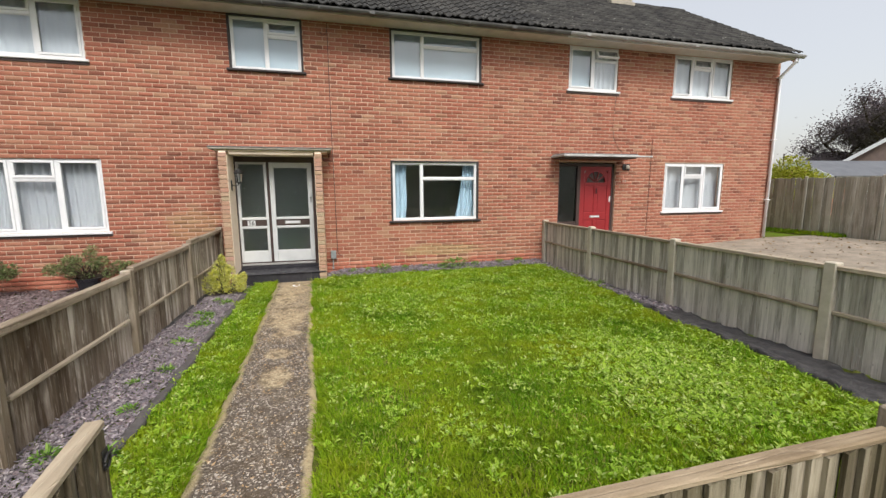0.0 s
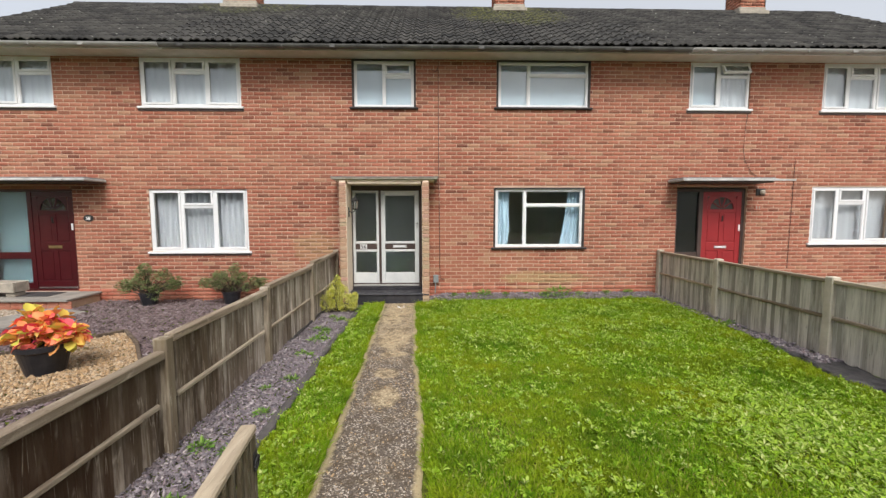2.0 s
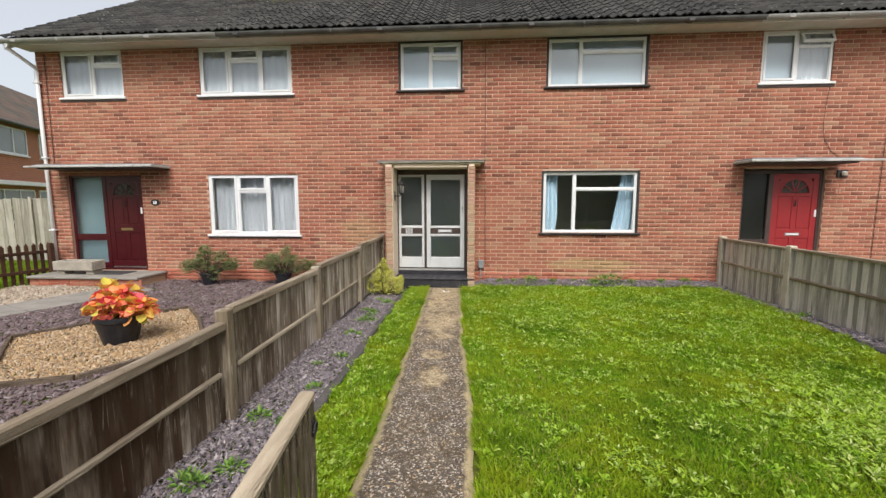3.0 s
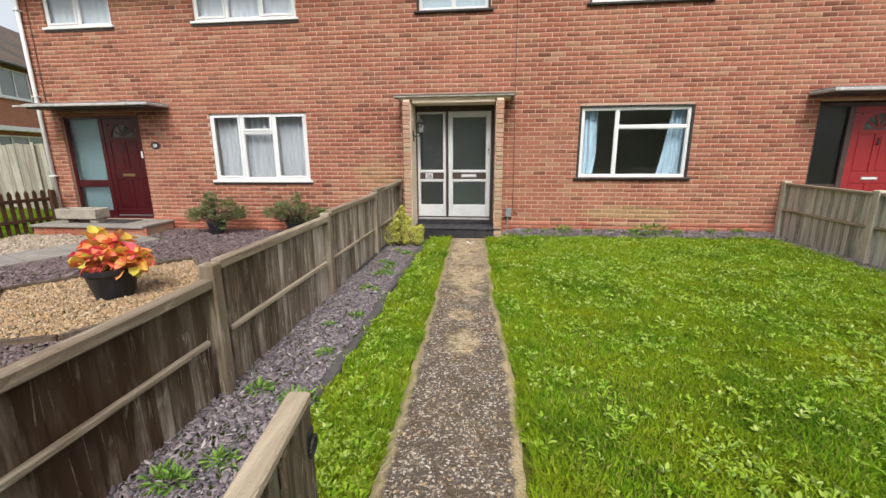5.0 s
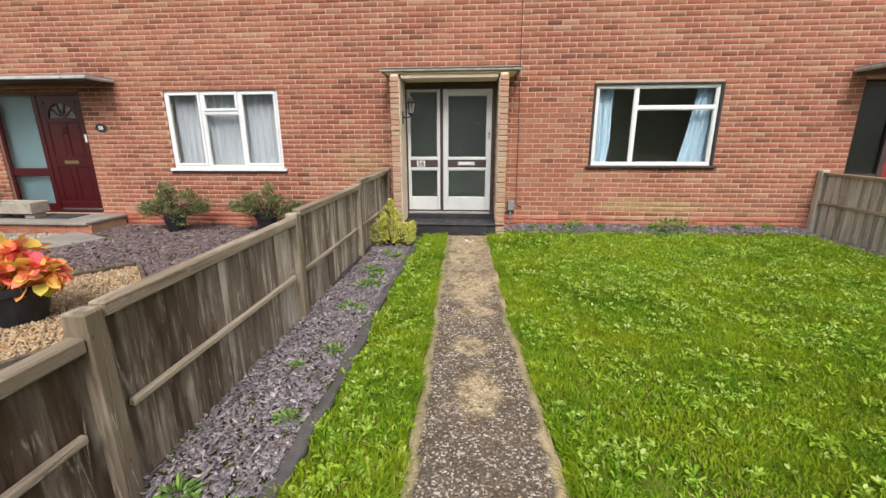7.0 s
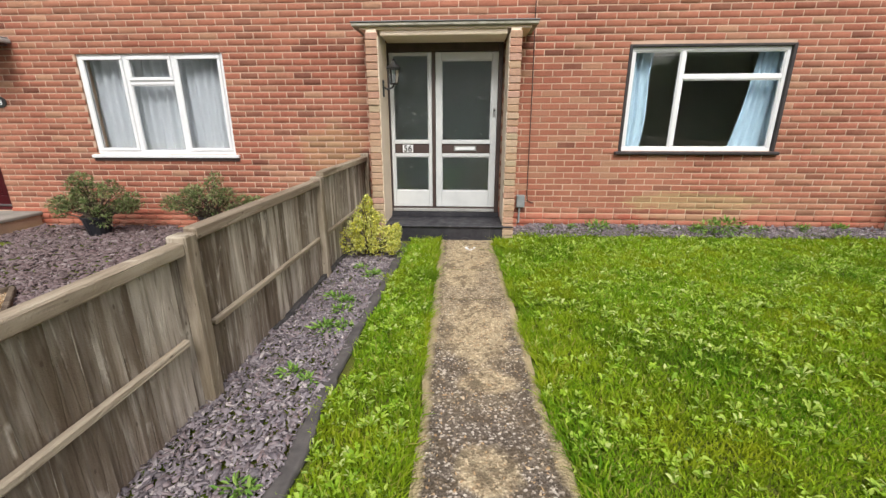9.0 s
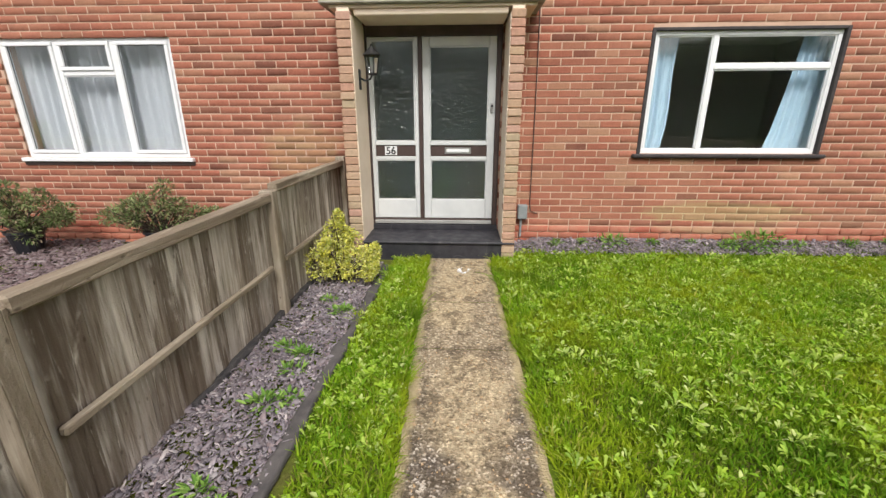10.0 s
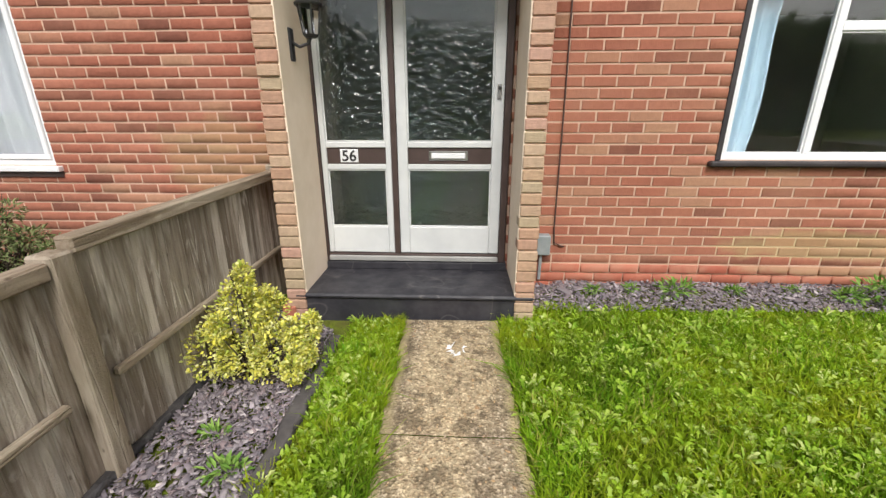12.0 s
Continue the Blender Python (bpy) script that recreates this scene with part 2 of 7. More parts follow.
def path_mat():
    m = Mat("exposed_aggregate_path", 0.9, spec=0.25)
    v = m.cells(85, out="Color")
    sep = m.node("ShaderNodeSeparateColor")
    m.put(v, sep.inputs[0])
    stones = m.ramp(sep.outputs[0], (0.0, (0.07, 0.055, 0.042)), (0.3, (0.17, 0.135, 0.105)), (0.55, (0.105, 0.085, 0.07)), (0.8, (0.26, 0.215, 0.17)), (0.95, (0.66, 0.60, 0.52)))
    fines = m.cells(230, out="Color")
    sep2 = m.node("ShaderNodeSeparateColor")
    m.put(fines, sep2.inputs[0])
    c = m.mix(0.4, stones, m.ramp(sep2.outputs[0], (0.0, (0.08, 0.065, 0.05)), (0.8, (0.22, 0.18, 0.14)), (1.0, (0.45, 0.41, 0.35))))
    sand = m.mix(m.ramp(m.noise(45, 6), (0.35, 0.0), (0.65, 1.0)), (0.36, 0.27, 0.16), (0.66, 0.55, 0.36))
    for centre, size in (((-0.34, 4.46, 0), (0.16, 0.17, 1)), ((-0.29, 3.87, 0), (0.17, 0.28, 1)), ((-0.36, 5.75, 0), (0.27, 0.55, 1)), ((-0.4, 7.6, 0), (0.3, 0.7, 1)), ((-0.5, 6.9, 0), (0.22, 0.45, 1)), ((-0.3, 5.1, 0), (0.2, 0.12, 1))):
        c = m.mix(m.math("MULTIPLY", m.blob(centre, size, 0.22, 8.0), 0.85), c, sand)
    grow = m.ramp(m.noise(1.7, 3, m.pos((1, 0.8, 1))), (0.5, 0.0), (0.7, 0.22))
    c = m.mix(grow, c, sand)
    far = m.math("ADD", m.node("ShaderNodeSeparateXYZ", Vector=m.pos()).outputs[1], m.math("MULTIPLY", m.math("SUBTRACT", m.noise(3.5, 6), 0.5), 3.2))
    c = m.mix(m.ramp(m.math("MULTIPLY", far, 0.1), (0.50, 0.0), (0.60, 0.55)), c, sand)
    c = m.mix(m.ramp(m.noise(6, 7, rough=0.8), (0.50, 0.0), (0.57, 0.72)), c, (0.12, 0.09, 0.058))
    c = m.mix(m.ramp(m.noise(30, 5), (0.60, 0.0), (0.66, 0.7)), c, (0.09, 0.07, 0.045))
    grains = m.ramp(sep.outputs[0], (0.0, 0.35), (0.35, 0.8), (0.6, 0.5), (0.9, 1.35))
    c = m.mix(0.55, c, grains, "MULTIPLY")
    return m, c, sand


def finish_path():
    m, c, sand = path_mat()
    # a worn, sandy margin along both edges, which lie at uv x 0 and 1
    uv = m.node("ShaderNodeUVMap").outputs[0]
    s = m.node("ShaderNodeSeparateXYZ")
    m.put(uv, s.inputs[0])
    edge = m.math("ABSOLUTE", m.math("SUBTRACT", s.outputs[0], 0.5))
    edge = m.math("ADD", edge, m.math("MULTIPLY", m.math("SUBTRACT", m.noise(7, 5), 0.5), 0.16))
    c = m.mix(m.ramp(edge, (0.41, 0.0), (0.46, 0.9)), c, (0.52, 0.42, 0.25))
    m.bump(m.math("ADD", m.cells(85), m.noise(120, 4)), 0.007)
    return m.done(c)


PATHMAT = finish_path()


def tile_mat(name, island):
    m = Mat(name, 0.9, spec=0.2)
    c = m.ramp(m.each(island), (0.0, (0.026, 0.026, 0.026)), (0.5, (0.044, 0.043, 0.041)), (1.0, (0.064, 0.062, 0.058)))
    c = m.mix(m.ramp(m.noise(2.0, 6), (0.45, 0.0), (0.7, 0.4)), c, (0.085, 0.084, 0.078))
    c = m.mix(m.math("MULTIPLY", m.blob((2.3, 11.2, 7.1), (1.6, 1.9, 1.3), 0.35, 2.5), m.ramp(m.noise(14, 5), (0.45, 0.0), (0.62, 0.6))), c, (0.17, 0.18, 0.045))
    c = m.mix(m.math("MULTIPLY", m.blob((-4.8, 11.6, 7.5), (1.8, 1.2, 0.8), 0.35, 2.5), m.ramp(m.noise(14, 5), (0.45, 0.0), (0.62, 0.4))), c, (0.14, 0.15, 0.05))
    c = m.mix(m.ramp(m.cells(5.5), (0.05, 0.75), (0.12, 0.0)), c, (0.38, 0.38, 0.34))
    m.bump(m.noise(45, 5), 0.004)
    return m.done(c)


TILE, TILES = tile_mat("roof_tile_piece", False), tile_mat("roof_tile_rows", True)
FENCE_DARK = wood_mat("dark_fence_board", (0.040, 0.021, 0.011), (0.13, 0.088, 0.058), (0.36, 0.30, 0.24), green=0.12, wear=0.85, wetness=0.8)
FENCE_HALF = wood_mat("half_dark_fence_board", (0.05, 0.032, 0.019), (0.21, 0.165, 0.12), (0.56, 0.49, 0.41), green=0.1, wear=0.7, wetness=0.85)
FENCE_MID = wood_mat("weathered_fence_board", (0.085, 0.06, 0.04), (0.36, 0.305, 0.245), (0.70, 0.64, 0.56), green=0.12, wear=0.85, wetness=0.3)
FENCE_PALE = wood_mat("pale_weathered_fence_board", (0.12, 0.09, 0.065), (0.40, 0.35, 0.29), (0.72, 0.66, 0.58), green=0.15, wear=0.9, wetness=0.3)
FENCE_GREY = wood_mat("grey_fence_board", (0.17, 0.155, 0.13), (0.53, 0.495, 0.43), (0.74, 0.70, 0.63), green=0.08, wear=0.5)
RAIL_Y = wood_mat("weathered_rail", (0.16, 0.12, 0.085), (0.36, 0.295, 0.22), (0.54, 0.47, 0.37), along=1, green=0.15)
RAIL_X = wood_mat("pale_weathered_rail", (0.16, 0.115, 0.07), (0.36, 0.285, 0.19), (0.56, 0.46, 0.33), along=0, green=0.1, wear=0.7, wetness=0.25)
RAIL_PALE_Y = wood_mat("pale_gate_rail", (0.17, 0.13, 0.09), (0.40, 0.33, 0.235), (0.60, 0.51, 0.38), along=1, green=0.1, wear=0.7, wetness=0.25)
POSTM = wood_mat("weathered_post", (0.14, 0.105, 0.07), (0.35, 0.30, 0.23), (0.66, 0.59, 0.49), green=0.25, wear=0.7, wetness=0.4)
POST_GREY = simple("concrete_post", (0.56, 0.51, 0.42), (0.42, 0.38, 0.30), 6, 0.95, grain=70, depth=0.003)
FENCE_FRONT = wood_mat("streaky_front_board", (0.07, 0.055, 0.032), (0.25, 0.215, 0.15), (0.52, 0.46, 0.36), green=0.35, wear=0.7, wetness=0.45)
PICKET = wood_mat("brown_picket", (0.05, 0.025, 0.015), (0.09, 0.045, 0.028), (0.14, 0.08, 0.05), wear=0.2)
TALL = wood_mat("old_grey_fence_board", (0.21, 0.195, 0.16), (0.38, 0.36, 0.30), (0.54, 0.52, 0.45), green=0.3)
EDGING = wood_mat("timber_edging", (0.07, 0.05, 0.035), (0.13, 0.10, 0.075), (0.2, 0.16, 0.12), along=0)


def glass_mat(name, tint=(0.9, 0.95, 0.95), rough=0.0, wavy=0.0, scale=30.0, mirror=0.0):
    m = Mat(name, rough, spec=0.5)
    m.b.inputs["Transmission Weight"].default_value = 1.0
    m.b.inputs["IOR"].default_value = 1.5
    m.b.inputs["Coat Weight"].default_value = mirror
    if wavy:
        m.bump(m.noise(scale, 1.5, rough=0.4), wavy)
    return m.done(tint)


GLASS = glass_mat("window_glass", mirror=0.8)
FROSTED = glass_mat("frosted_glass", (0.62, 0.74, 0.74), 0.16, 0.03, 20.0, mirror=1.0)
DARK_PANE = glass_mat("dark_frosted_glass", (0.10, 0.17, 0.16), 0.15, 0.01, 40.0, mirror=0.6)
BLUE_GLASS = glass_mat("pale_frosted_glass", (0.74, 0.86, 0.88), 0.4, 0.004, 60.0)


def cloth(name, a, b, thin=0.35):
    m = Mat(name, 0.9, spec=0.1)
    c = m.mix(m.noise(14, 4), a, b)
    m.done(c)
    t = m.node("ShaderNodeBsdfTranslucent")
    m.put(c, t.inputs[0])
    s = m.n.new("ShaderNodeMixShader")
    s.inputs[0].default_value = thin
    m.l.new(m.b.outputs[0], s.inputs[1])
    m.l.new(t.outputs[0], s.inputs[2])
    m.l.new(s.outputs[0], m.n["Material Output"].inputs[0])
    return m.m


NET = cloth("net_curtain", (0.56, 0.57, 0.61), (0.42, 0.43, 0.47), 0.15)
# upstairs copy of NET, lightened for the sky's reflection in the panes
SKY_PALE_NET = cloth("sky_lightened_net_curtain", (0.74, 0.77, 0.83), (0.64, 0.67, 0.73), 0.2)
BLUE_CURTAIN = cloth("pale_blue_curtain", (0.52, 0.66, 0.78), (0.42, 0.57, 0.70), 0.2)
# for the added backing that brightens the maroon door's side pane
SIDE_BACKING = cloth("side_light_backing_cloth", (0.64, 0.76, 0.80), (0.56, 0.68, 0.74), 0.1)
# blind colour carries the pale sky reflected in the upper panes
SKY_BLIND = cloth("sky_reflection_blind", (0.54, 0.64, 0.72), (0.48, 0.58, 0.67), 0.1)


def chips_mat(name, *cols, rough=0.75):
    m = Mat(name, rough, spec=0.35)
    c = m.ramp(m.each(True), *[(k / (len(cols) - 1), col) for k, col in enumerate(cols)])
    m.bump(m.noise(120, 4), 0.002)
    return m.done(c)


SLATE = chips_mat("plum_slate", (0.06, 0.05, 0.058), (0.25, 0.215, 0.235), (0.13, 0.115, 0.13), (0.36, 0.32, 0.34), (0.09, 0.078, 0.085), (0.25, 0.195, 0.20), (0.18, 0.165, 0.185), (0.50, 0.45, 0.44), rough=0.6)
SLATE_FAR = chips_mat("plum_slate_chips", (0.088, 0.062, 0.062), (0.16, 0.12, 0.122), (0.125, 0.092, 0.092), (0.205, 0.155, 0.157), (0.14, 0.095, 0.10), (0.28, 0.24, 0.24), rough=0.65)
GOLD = chips_mat("golden_gravel", (0.38, 0.25, 0.13), (0.48, 0.33, 0.18), (0.30, 0.19, 0.10), (0.55, 0.42, 0.27), (0.22, 0.16, 0.11), (0.62, 0.50, 0.35))

PALE_GRAVEL = chips_mat("pale_gravel", (0.40, 0.32, 0.24), (0.30, 0.24, 0.18), (0.52, 0.44, 0.35), (0.22, 0.17, 0.12), (0.60, 0.54, 0.46))


def ground_mat():
    m = Mat("ground_soil_and_turf", 0.95, spec=0.1)
    c = m.mix(m.ramp(m.noise(7, 6), (0.35, 0.0), (0.65, 1.0)), (0.10, 0.09, 0.03), (0.13, 0.17, 0.02))
    c = m.mix(m.ramp(m.noise(0.9, 4), (0.4, 0.0), (0.65, 1.0)), c, (0.12, 0.19, 0.015))
    m.bump(m.noise(40, 6), 0.02)
    return m.done(c)


GROUND = ground_mat()
GRASS = leaf_mat("grass_blade", (0.105, 0.26, 0.010), (0.19, 0.37, 0.018), (0.34, 0.50, 0.025), (0.15, 0.31, 0.010), (0.29, 0.45, 0.022), (0.46, 0.42, 0.13), patch=(0.38, 0.42, 0.02), thin=0.42, rough=0.75, dark=(0.055, 0.16, 0.010))
WEED = leaf_mat("broad_weed_leaf", (0.12, 0.28, 0.015), (0.31, 0.50, 0.04), (0.44, 0.61, 0.08), (0.20, 0.39, 0.02), (0.58, 0.69, 0.18), patch=(0.36, 0.50, 0.03), thin=0.4, rough=0.6)
PALE_WEED = leaf_mat("pale_weed_leaf", (0.33, 0.50, 0.06), (0.50, 0.63, 0.13), (0.22, 0.40, 0.03), (0.68, 0.74, 0.30), thin=0.4, rough=0.7)
CLUMP = leaf_mat("low_weed_leaf", (0.13, 0.27, 0.05), (0.22, 0.38, 0.08), (0.32, 0.46, 0.12), thin=0.3, rough=0.6)
EUON = leaf_mat("variegated_leaf", (0.66, 0.62, 0.08), (0.76, 0.72, 0.18), (0.30, 0.38, 0.05), (0.86, 0.84, 0.40), (0.55, 0.56, 0.06))
SHRUB = leaf_mat("grey_green_leaf", (0.10, 0.15, 0.045), (0.20, 0.28, 0.10), (0.33, 0.38, 0.18), (0.08, 0.11, 0.04), (0.36, 0.28, 0.19))
ORANGE = leaf_mat("autumn_leaf", (0.85, 0.20, 0.07), (0.88, 0.32, 0.09), (0.86, 0.50, 0.12), (0.86, 0.24, 0.16), (0.82, 0.58, 0.12), (0.60, 0.60, 0.10), (0.82, 0.08, 0.17), (0.84, 0.16, 0.10))
DEAD_LEAF = leaf_mat("dry_brown_leaf", (0.20, 0.13, 0.06), (0.32, 0.22, 0.10), (0.12, 0.08, 0.05), thin=0.1)
PURPLE = leaf_mat("dark_purple_leaf", (0.14, 0.115, 0.125), (0.20, 0.17, 0.18), (0.11, 0.09, 0.10), (0.24, 0.205, 0.215))
HEDGE = leaf_mat("yellow_green_leaf", (0.34, 0.36, 0.04), (0.46, 0.46, 0.07), (0.20, 0.24, 0.03))
DARKLEAF = leaf_mat("dark_green_leaf", (0.08, 0.12, 0.045), (0.13, 0.19, 0.07), (0.10, 0.15, 0.055))


# mesh helpers
def base(name, at=(0, 0, 0), turn=0.0, **tags):
    """An empty thing at its base."""
    ob = new(name)
    ob.matrix_world = pose(*at, 0, 0, turn)
    return tagged(ob, **tags)


def link(name, me, parent=None, label="", kind="", **tags):
    ob = new(name, me)
    if parent is not None:
        ob.parent = parent
    return tagged(ob, label=label, kind=kind, **tags)


def part(name, bm, material, parent=None, label="", kind="", smooth=False, **tags):
    me = bpy.data.meshes.new(name)
    bm.normal_update()
    bm.to_mesh(me)
    bm.free()
    me.materials.append(material)
    if smooth:
        me.shade_smooth()
    return link(name, me, parent, label, kind, **tags)


def bulk(name, verts, faces, material, parent=None, label="", kind="stuff", uvs=None, smooth=False, **tags):
    """A large mesh from arrays: verts (n, 3), faces a list of integer arrays (m, corners)."""
    me = bpy.data.meshes.new(name)
    verts = np.asarray(verts, dtype=np.float32)
    me.vertices.add(len(verts))
    me.vertices.foreach_set("co", verts.ravel())
    loops = np.concatenate([np.asarray(f, dtype=np.int32).ravel() for f in faces])
    sizes = np.concatenate([np.full(len(f), np.shape(f)[1], dtype=np.int32) for f in faces])
    me.loops.add(len(loops))
    me.loops.foreach_set("vertex_index", loops)
    me.polygons.add(len(sizes))
    me.polygons.foreach_set("loop_start", np.concatenate([[0], np.cumsum(sizes)[:-1]]).astype(np.int32))
    me.polygons.foreach_set("loop_total", sizes)
    me.update(calc_edges=True)
    if uvs is not None:
        layer = me.uv_layers.new(name="UVMap")
        layer.data.foreach_set("uv", np.asarray(uvs, dtype=np.float32)[loops].ravel())
    me.materials.append(material)
    if smooth:
        me.shade_smooth()
    return link(name, me, parent, label, kind, **tags)


def box(bm, x0, y0, z0, x1, y1, z1, bevel=0.0, m=None):
    """A box, its edges chamfered."""
    b = min(bevel, (x1 - x0) * 0.45, (y1 - y0) * 0.45, (z1 - z0) * 0.45)
    lo, hi = (x0, y0, z0), (x1, y1, z1)
    if b <= 0:
        v = [bm.verts.new((x, y, z)) for x in (x0, x1) for y in (y0, y1) for z in (z0, z1)]
        for f in ((0, 1, 3, 2), (4, 6, 7, 5), (0, 4, 5, 1), (2, 3, 7, 6), (0, 2, 6, 4), (1, 5, 7, 3)):
            bm.faces.new([v[i] for i in f])
    else:
        v = {}
        for c in itertools.product((0, 1), repeat=3):
            for ax in range(3):
                p = [(hi[k] if c[k] else lo[k]) if k == ax else ((hi[k] - b) if c[k] else (lo[k] + b)) for k in range(3)]
                v[c, ax] = bm.verts.new(p)
        for ax in range(3):
            o = [k for k in range(3) if k != ax]
            for side in (0, 1):
                ring = []
                for a, d in ((0, 0), (1, 0), (1, 1), (0, 1)):
                    c = [0, 0, 0]
                    c[ax], c[o[0]], c[o[1]] = side, a, d
                    ring.append(v[tuple(c), ax])
                bm.faces.new(ring)
        for ax in range(3):
            o = [k for k in range(3) if k != ax]
            for a, d in itertools.product((0, 1), repeat=2):
                c0, c1 = [0, 0, 0], [0, 0, 0]
                c0[o[0]] = c1[o[0]] = a
                c0[o[1]] = c1[o[1]] = d
                c1[ax] = 1
                c0, c1 = tuple(c0), tuple(c1)
                bm.faces.new((v[c0, o[0]], v[c0, o[1]], v[c1, o[1]], v[c1, o[0]]))
        for c in itertools.product((0, 1), repeat=3):
            bm.faces.new([v[c, ax] for ax in range(3)])
        v = list(v.values())
    if m is not None:
        for w in v:
            w.co = m @ w.co
    return v


def fixed(bm):
    bmesh.ops.recalc_face_normals(bm, faces=bm.faces)
    return bm


def boxes(*list_of, bevel=0.0):
    bm = bmesh.new()
    for b in list_of:
        box(bm, *b, bevel=bevel)
    return fixed(bm)


def tube(bm, points, radii, sides=8, caps=True):
    rings = []
    for k, p in enumerate(points):
        p = Vector(p)
        a = Vector(points[max(0, k - 1)])
        c = Vector(points[min(len(points) - 1, k + 1)])
        q = (c - a).to_track_quat("Z", "X")
        r = radii[k] if not isinstance(radii, (int, float)) else radii
        rings.append([bm.verts.new(p + q @ Vector((r * math.cos(2 * math.pi * i / sides), r * math.sin(2 * math.pi * i / sides), 0))) for i in range(sides)])
    for r0, r1 in zip(rings, rings[1:]):
        for i in range(sides):
            bm.faces.new((r0[i], r0[(i + 1) % sides], r1[(i + 1) % sides], r1[i]))
    if caps:
        bm.faces.new(rings[0][::-1])
        bm.faces.new(rings[-1])
    return rings


def lathe(bm, profile, sides=24, at=(0, 0, 0)):
    """Turns (radius, height) pairs round z."""
    rings = [[bm.verts.new((at[0] + r * math.cos(2 * math.pi * i / sides), at[1] + r * math.sin(2 * math.pi * i / sides), at[2] + z)) for i in range(sides)] for r, z in profile]
    for r0, r1 in zip(rings, rings[1:]):
        for i in range(sides):
            bm.faces.new((r0[i], r0[(i + 1) % sides], r1[(i + 1) % sides], r1[i]))
    return rings


def extruded(bm, outline, y0, y1):
    """A prism whose outline (x, z) is drawn out from y0 to y1."""
    a = [bm.verts.new((x, y0, z)) for x, z in outline]
    b = [bm.verts.new((x, y1, z)) for x, z in outline]
    bm.faces.new(a)
    bm.faces.new(b[::-1])
    for i in range(len(a)):
        j = (i + 1) % len(a)
        bm.faces.new((a[i], b[i], b[j], a[j]))


rng = np.random.default_rng(7)


def unit(v):
    return v / np.maximum(1e-9, np.linalg.norm(v, axis=-1, keepdims=True))


def leaf_cloud(at, way, length, width, fold=0.25, lift=None):
    """Folded pointed leaves: base points (n, 3), ways (n, 3), lengths and widths (n,). Returns verts and faces."""
    n = len(at)
    way = unit(way)
    side = unit(np.cross(way, rng.normal(size=(n, 3)) * 0.35 + (np.array([0, 0, 1.0]) if lift is None else lift)))
    up = np.cross(side, way)
    L, W = length[:, None], width[:, None]
    v = np.empty((n, 6, 3))
    v[:, 0] = at
    v[:, 1] = at + way * L * 0.38 + side * W * 0.5 + up * W * fold
    v[:, 2] = at + way * L * 0.75 + side * W * 0.38 + up * W * fold * 0.3
    v[:, 3] = at + way * L - up * L * 0.12
    v[:, 4] = at + way * L * 0.75 - side * W * 0.38 + up * W * fold * 0.3
    v[:, 5] = at + way * L * 0.38 - side * W * 0.5 + up * W * fold
    i = np.arange(n)[:, None] * 6
    return v.reshape(-1, 3), [i + np.array([0, 1, 2, 3]), i + np.array([0, 3, 4, 5])]


def lobed_cloud(at, way, length, width, droop=0.45):
    """Arching leaves with a toothed outline: base points, ways, lengths and widths. Returns verts and faces."""
    n = len(at)
    way = unit(way)
    side = unit(np.cross(way, np.array([0, 0, 1.0]) + rng.normal(size=(n, 3)) * 0.3))
    up = np.cross(side, way)
    L, W = length[:, None], width[:, None]
    along = (0.0, 0.25, 0.40, 0.55, 0.72, 0.86, 1.0)
    wide = (0.06, 0.22, 0.42, 0.26, 0.52, 0.30, 0.0)
    v = np.empty((n, 21, 3))
    for k, (t, w) in enumerate(zip(along, wide)):
        mid = at + way * L * t - np.array([0, 0, 1.0]) * L * droop * t * t + up * L * 0.22 * t
        w = w * rng.uniform(0.7, 1.25, (n, 1)) * W
        v[:, k * 3] = mid
        v[:, k * 3 + 1] = mid + side * w + up * w * 0.35
        v[:, k * 3 + 2] = mid - side * w + up * w * 0.35
    i = np.arange(n)[:, None] * 21
    f = []
    for k in range(6):
        a = k * 3
        f += [i + np.array([a, a + 1, a + 4, a + 3]), i + np.array([a + 2, a, a + 3, a + 5])]
    return v.reshape(-1, 3), [np.concatenate(f)]


def chips(at, size, flat=0.3, tilt=0.5):
    """Irregular flakes at points (n, 3)."""
    n = len(at)
    ang = rng.uniform(0, 2 * np.pi, n)[:, None] + np.array([0, 1.2, 3.0, 4.4]) + rng.uniform(-0.35, 0.35, (n, 4))
    rad = size[:, None] * rng.uniform(0.45, 1.0, (n, 4)) * 0.5
    thin = rng.uniform(0.4, 1.0, (n, 1))
    loc = np.stack([np.cos(ang) * rad * rng.uniform(1.1, 2.0, (n, 1)), np.sin(ang) * rad * thin, np.zeros((n, 4))], -1)
    nz = unit(np.stack([rng.normal(0, tilt, n), rng.normal(0, tilt, n), np.ones(n)], -1))
    ax = unit(np.cross(nz, rng.normal(size=(n, 3))))
    ay = np.cross(nz, ax)
    top = at[:, None] + loc[..., :1] * ax[:, None] + loc[..., 1:2] * ay[:, None]
    h = (size * flat * rng.uniform(0.5, 1.2, n))[:, None, None] * nz[:, None]
    v = np.concatenate([top + h * 0.5, at[:, None] + (top - at[:, None]) * 1.08 - h * 0.5], 1).reshape(-1, 3)
    i = np.arange(n)[:, None] * 8
    f = [i + np.array([0, 1, 2, 3])] + [i + np.array([k, k + 4, (k + 1) % 4 + 4, (k + 1) % 4]) for k in range(4)]
    return v, [np.concatenate(f)]


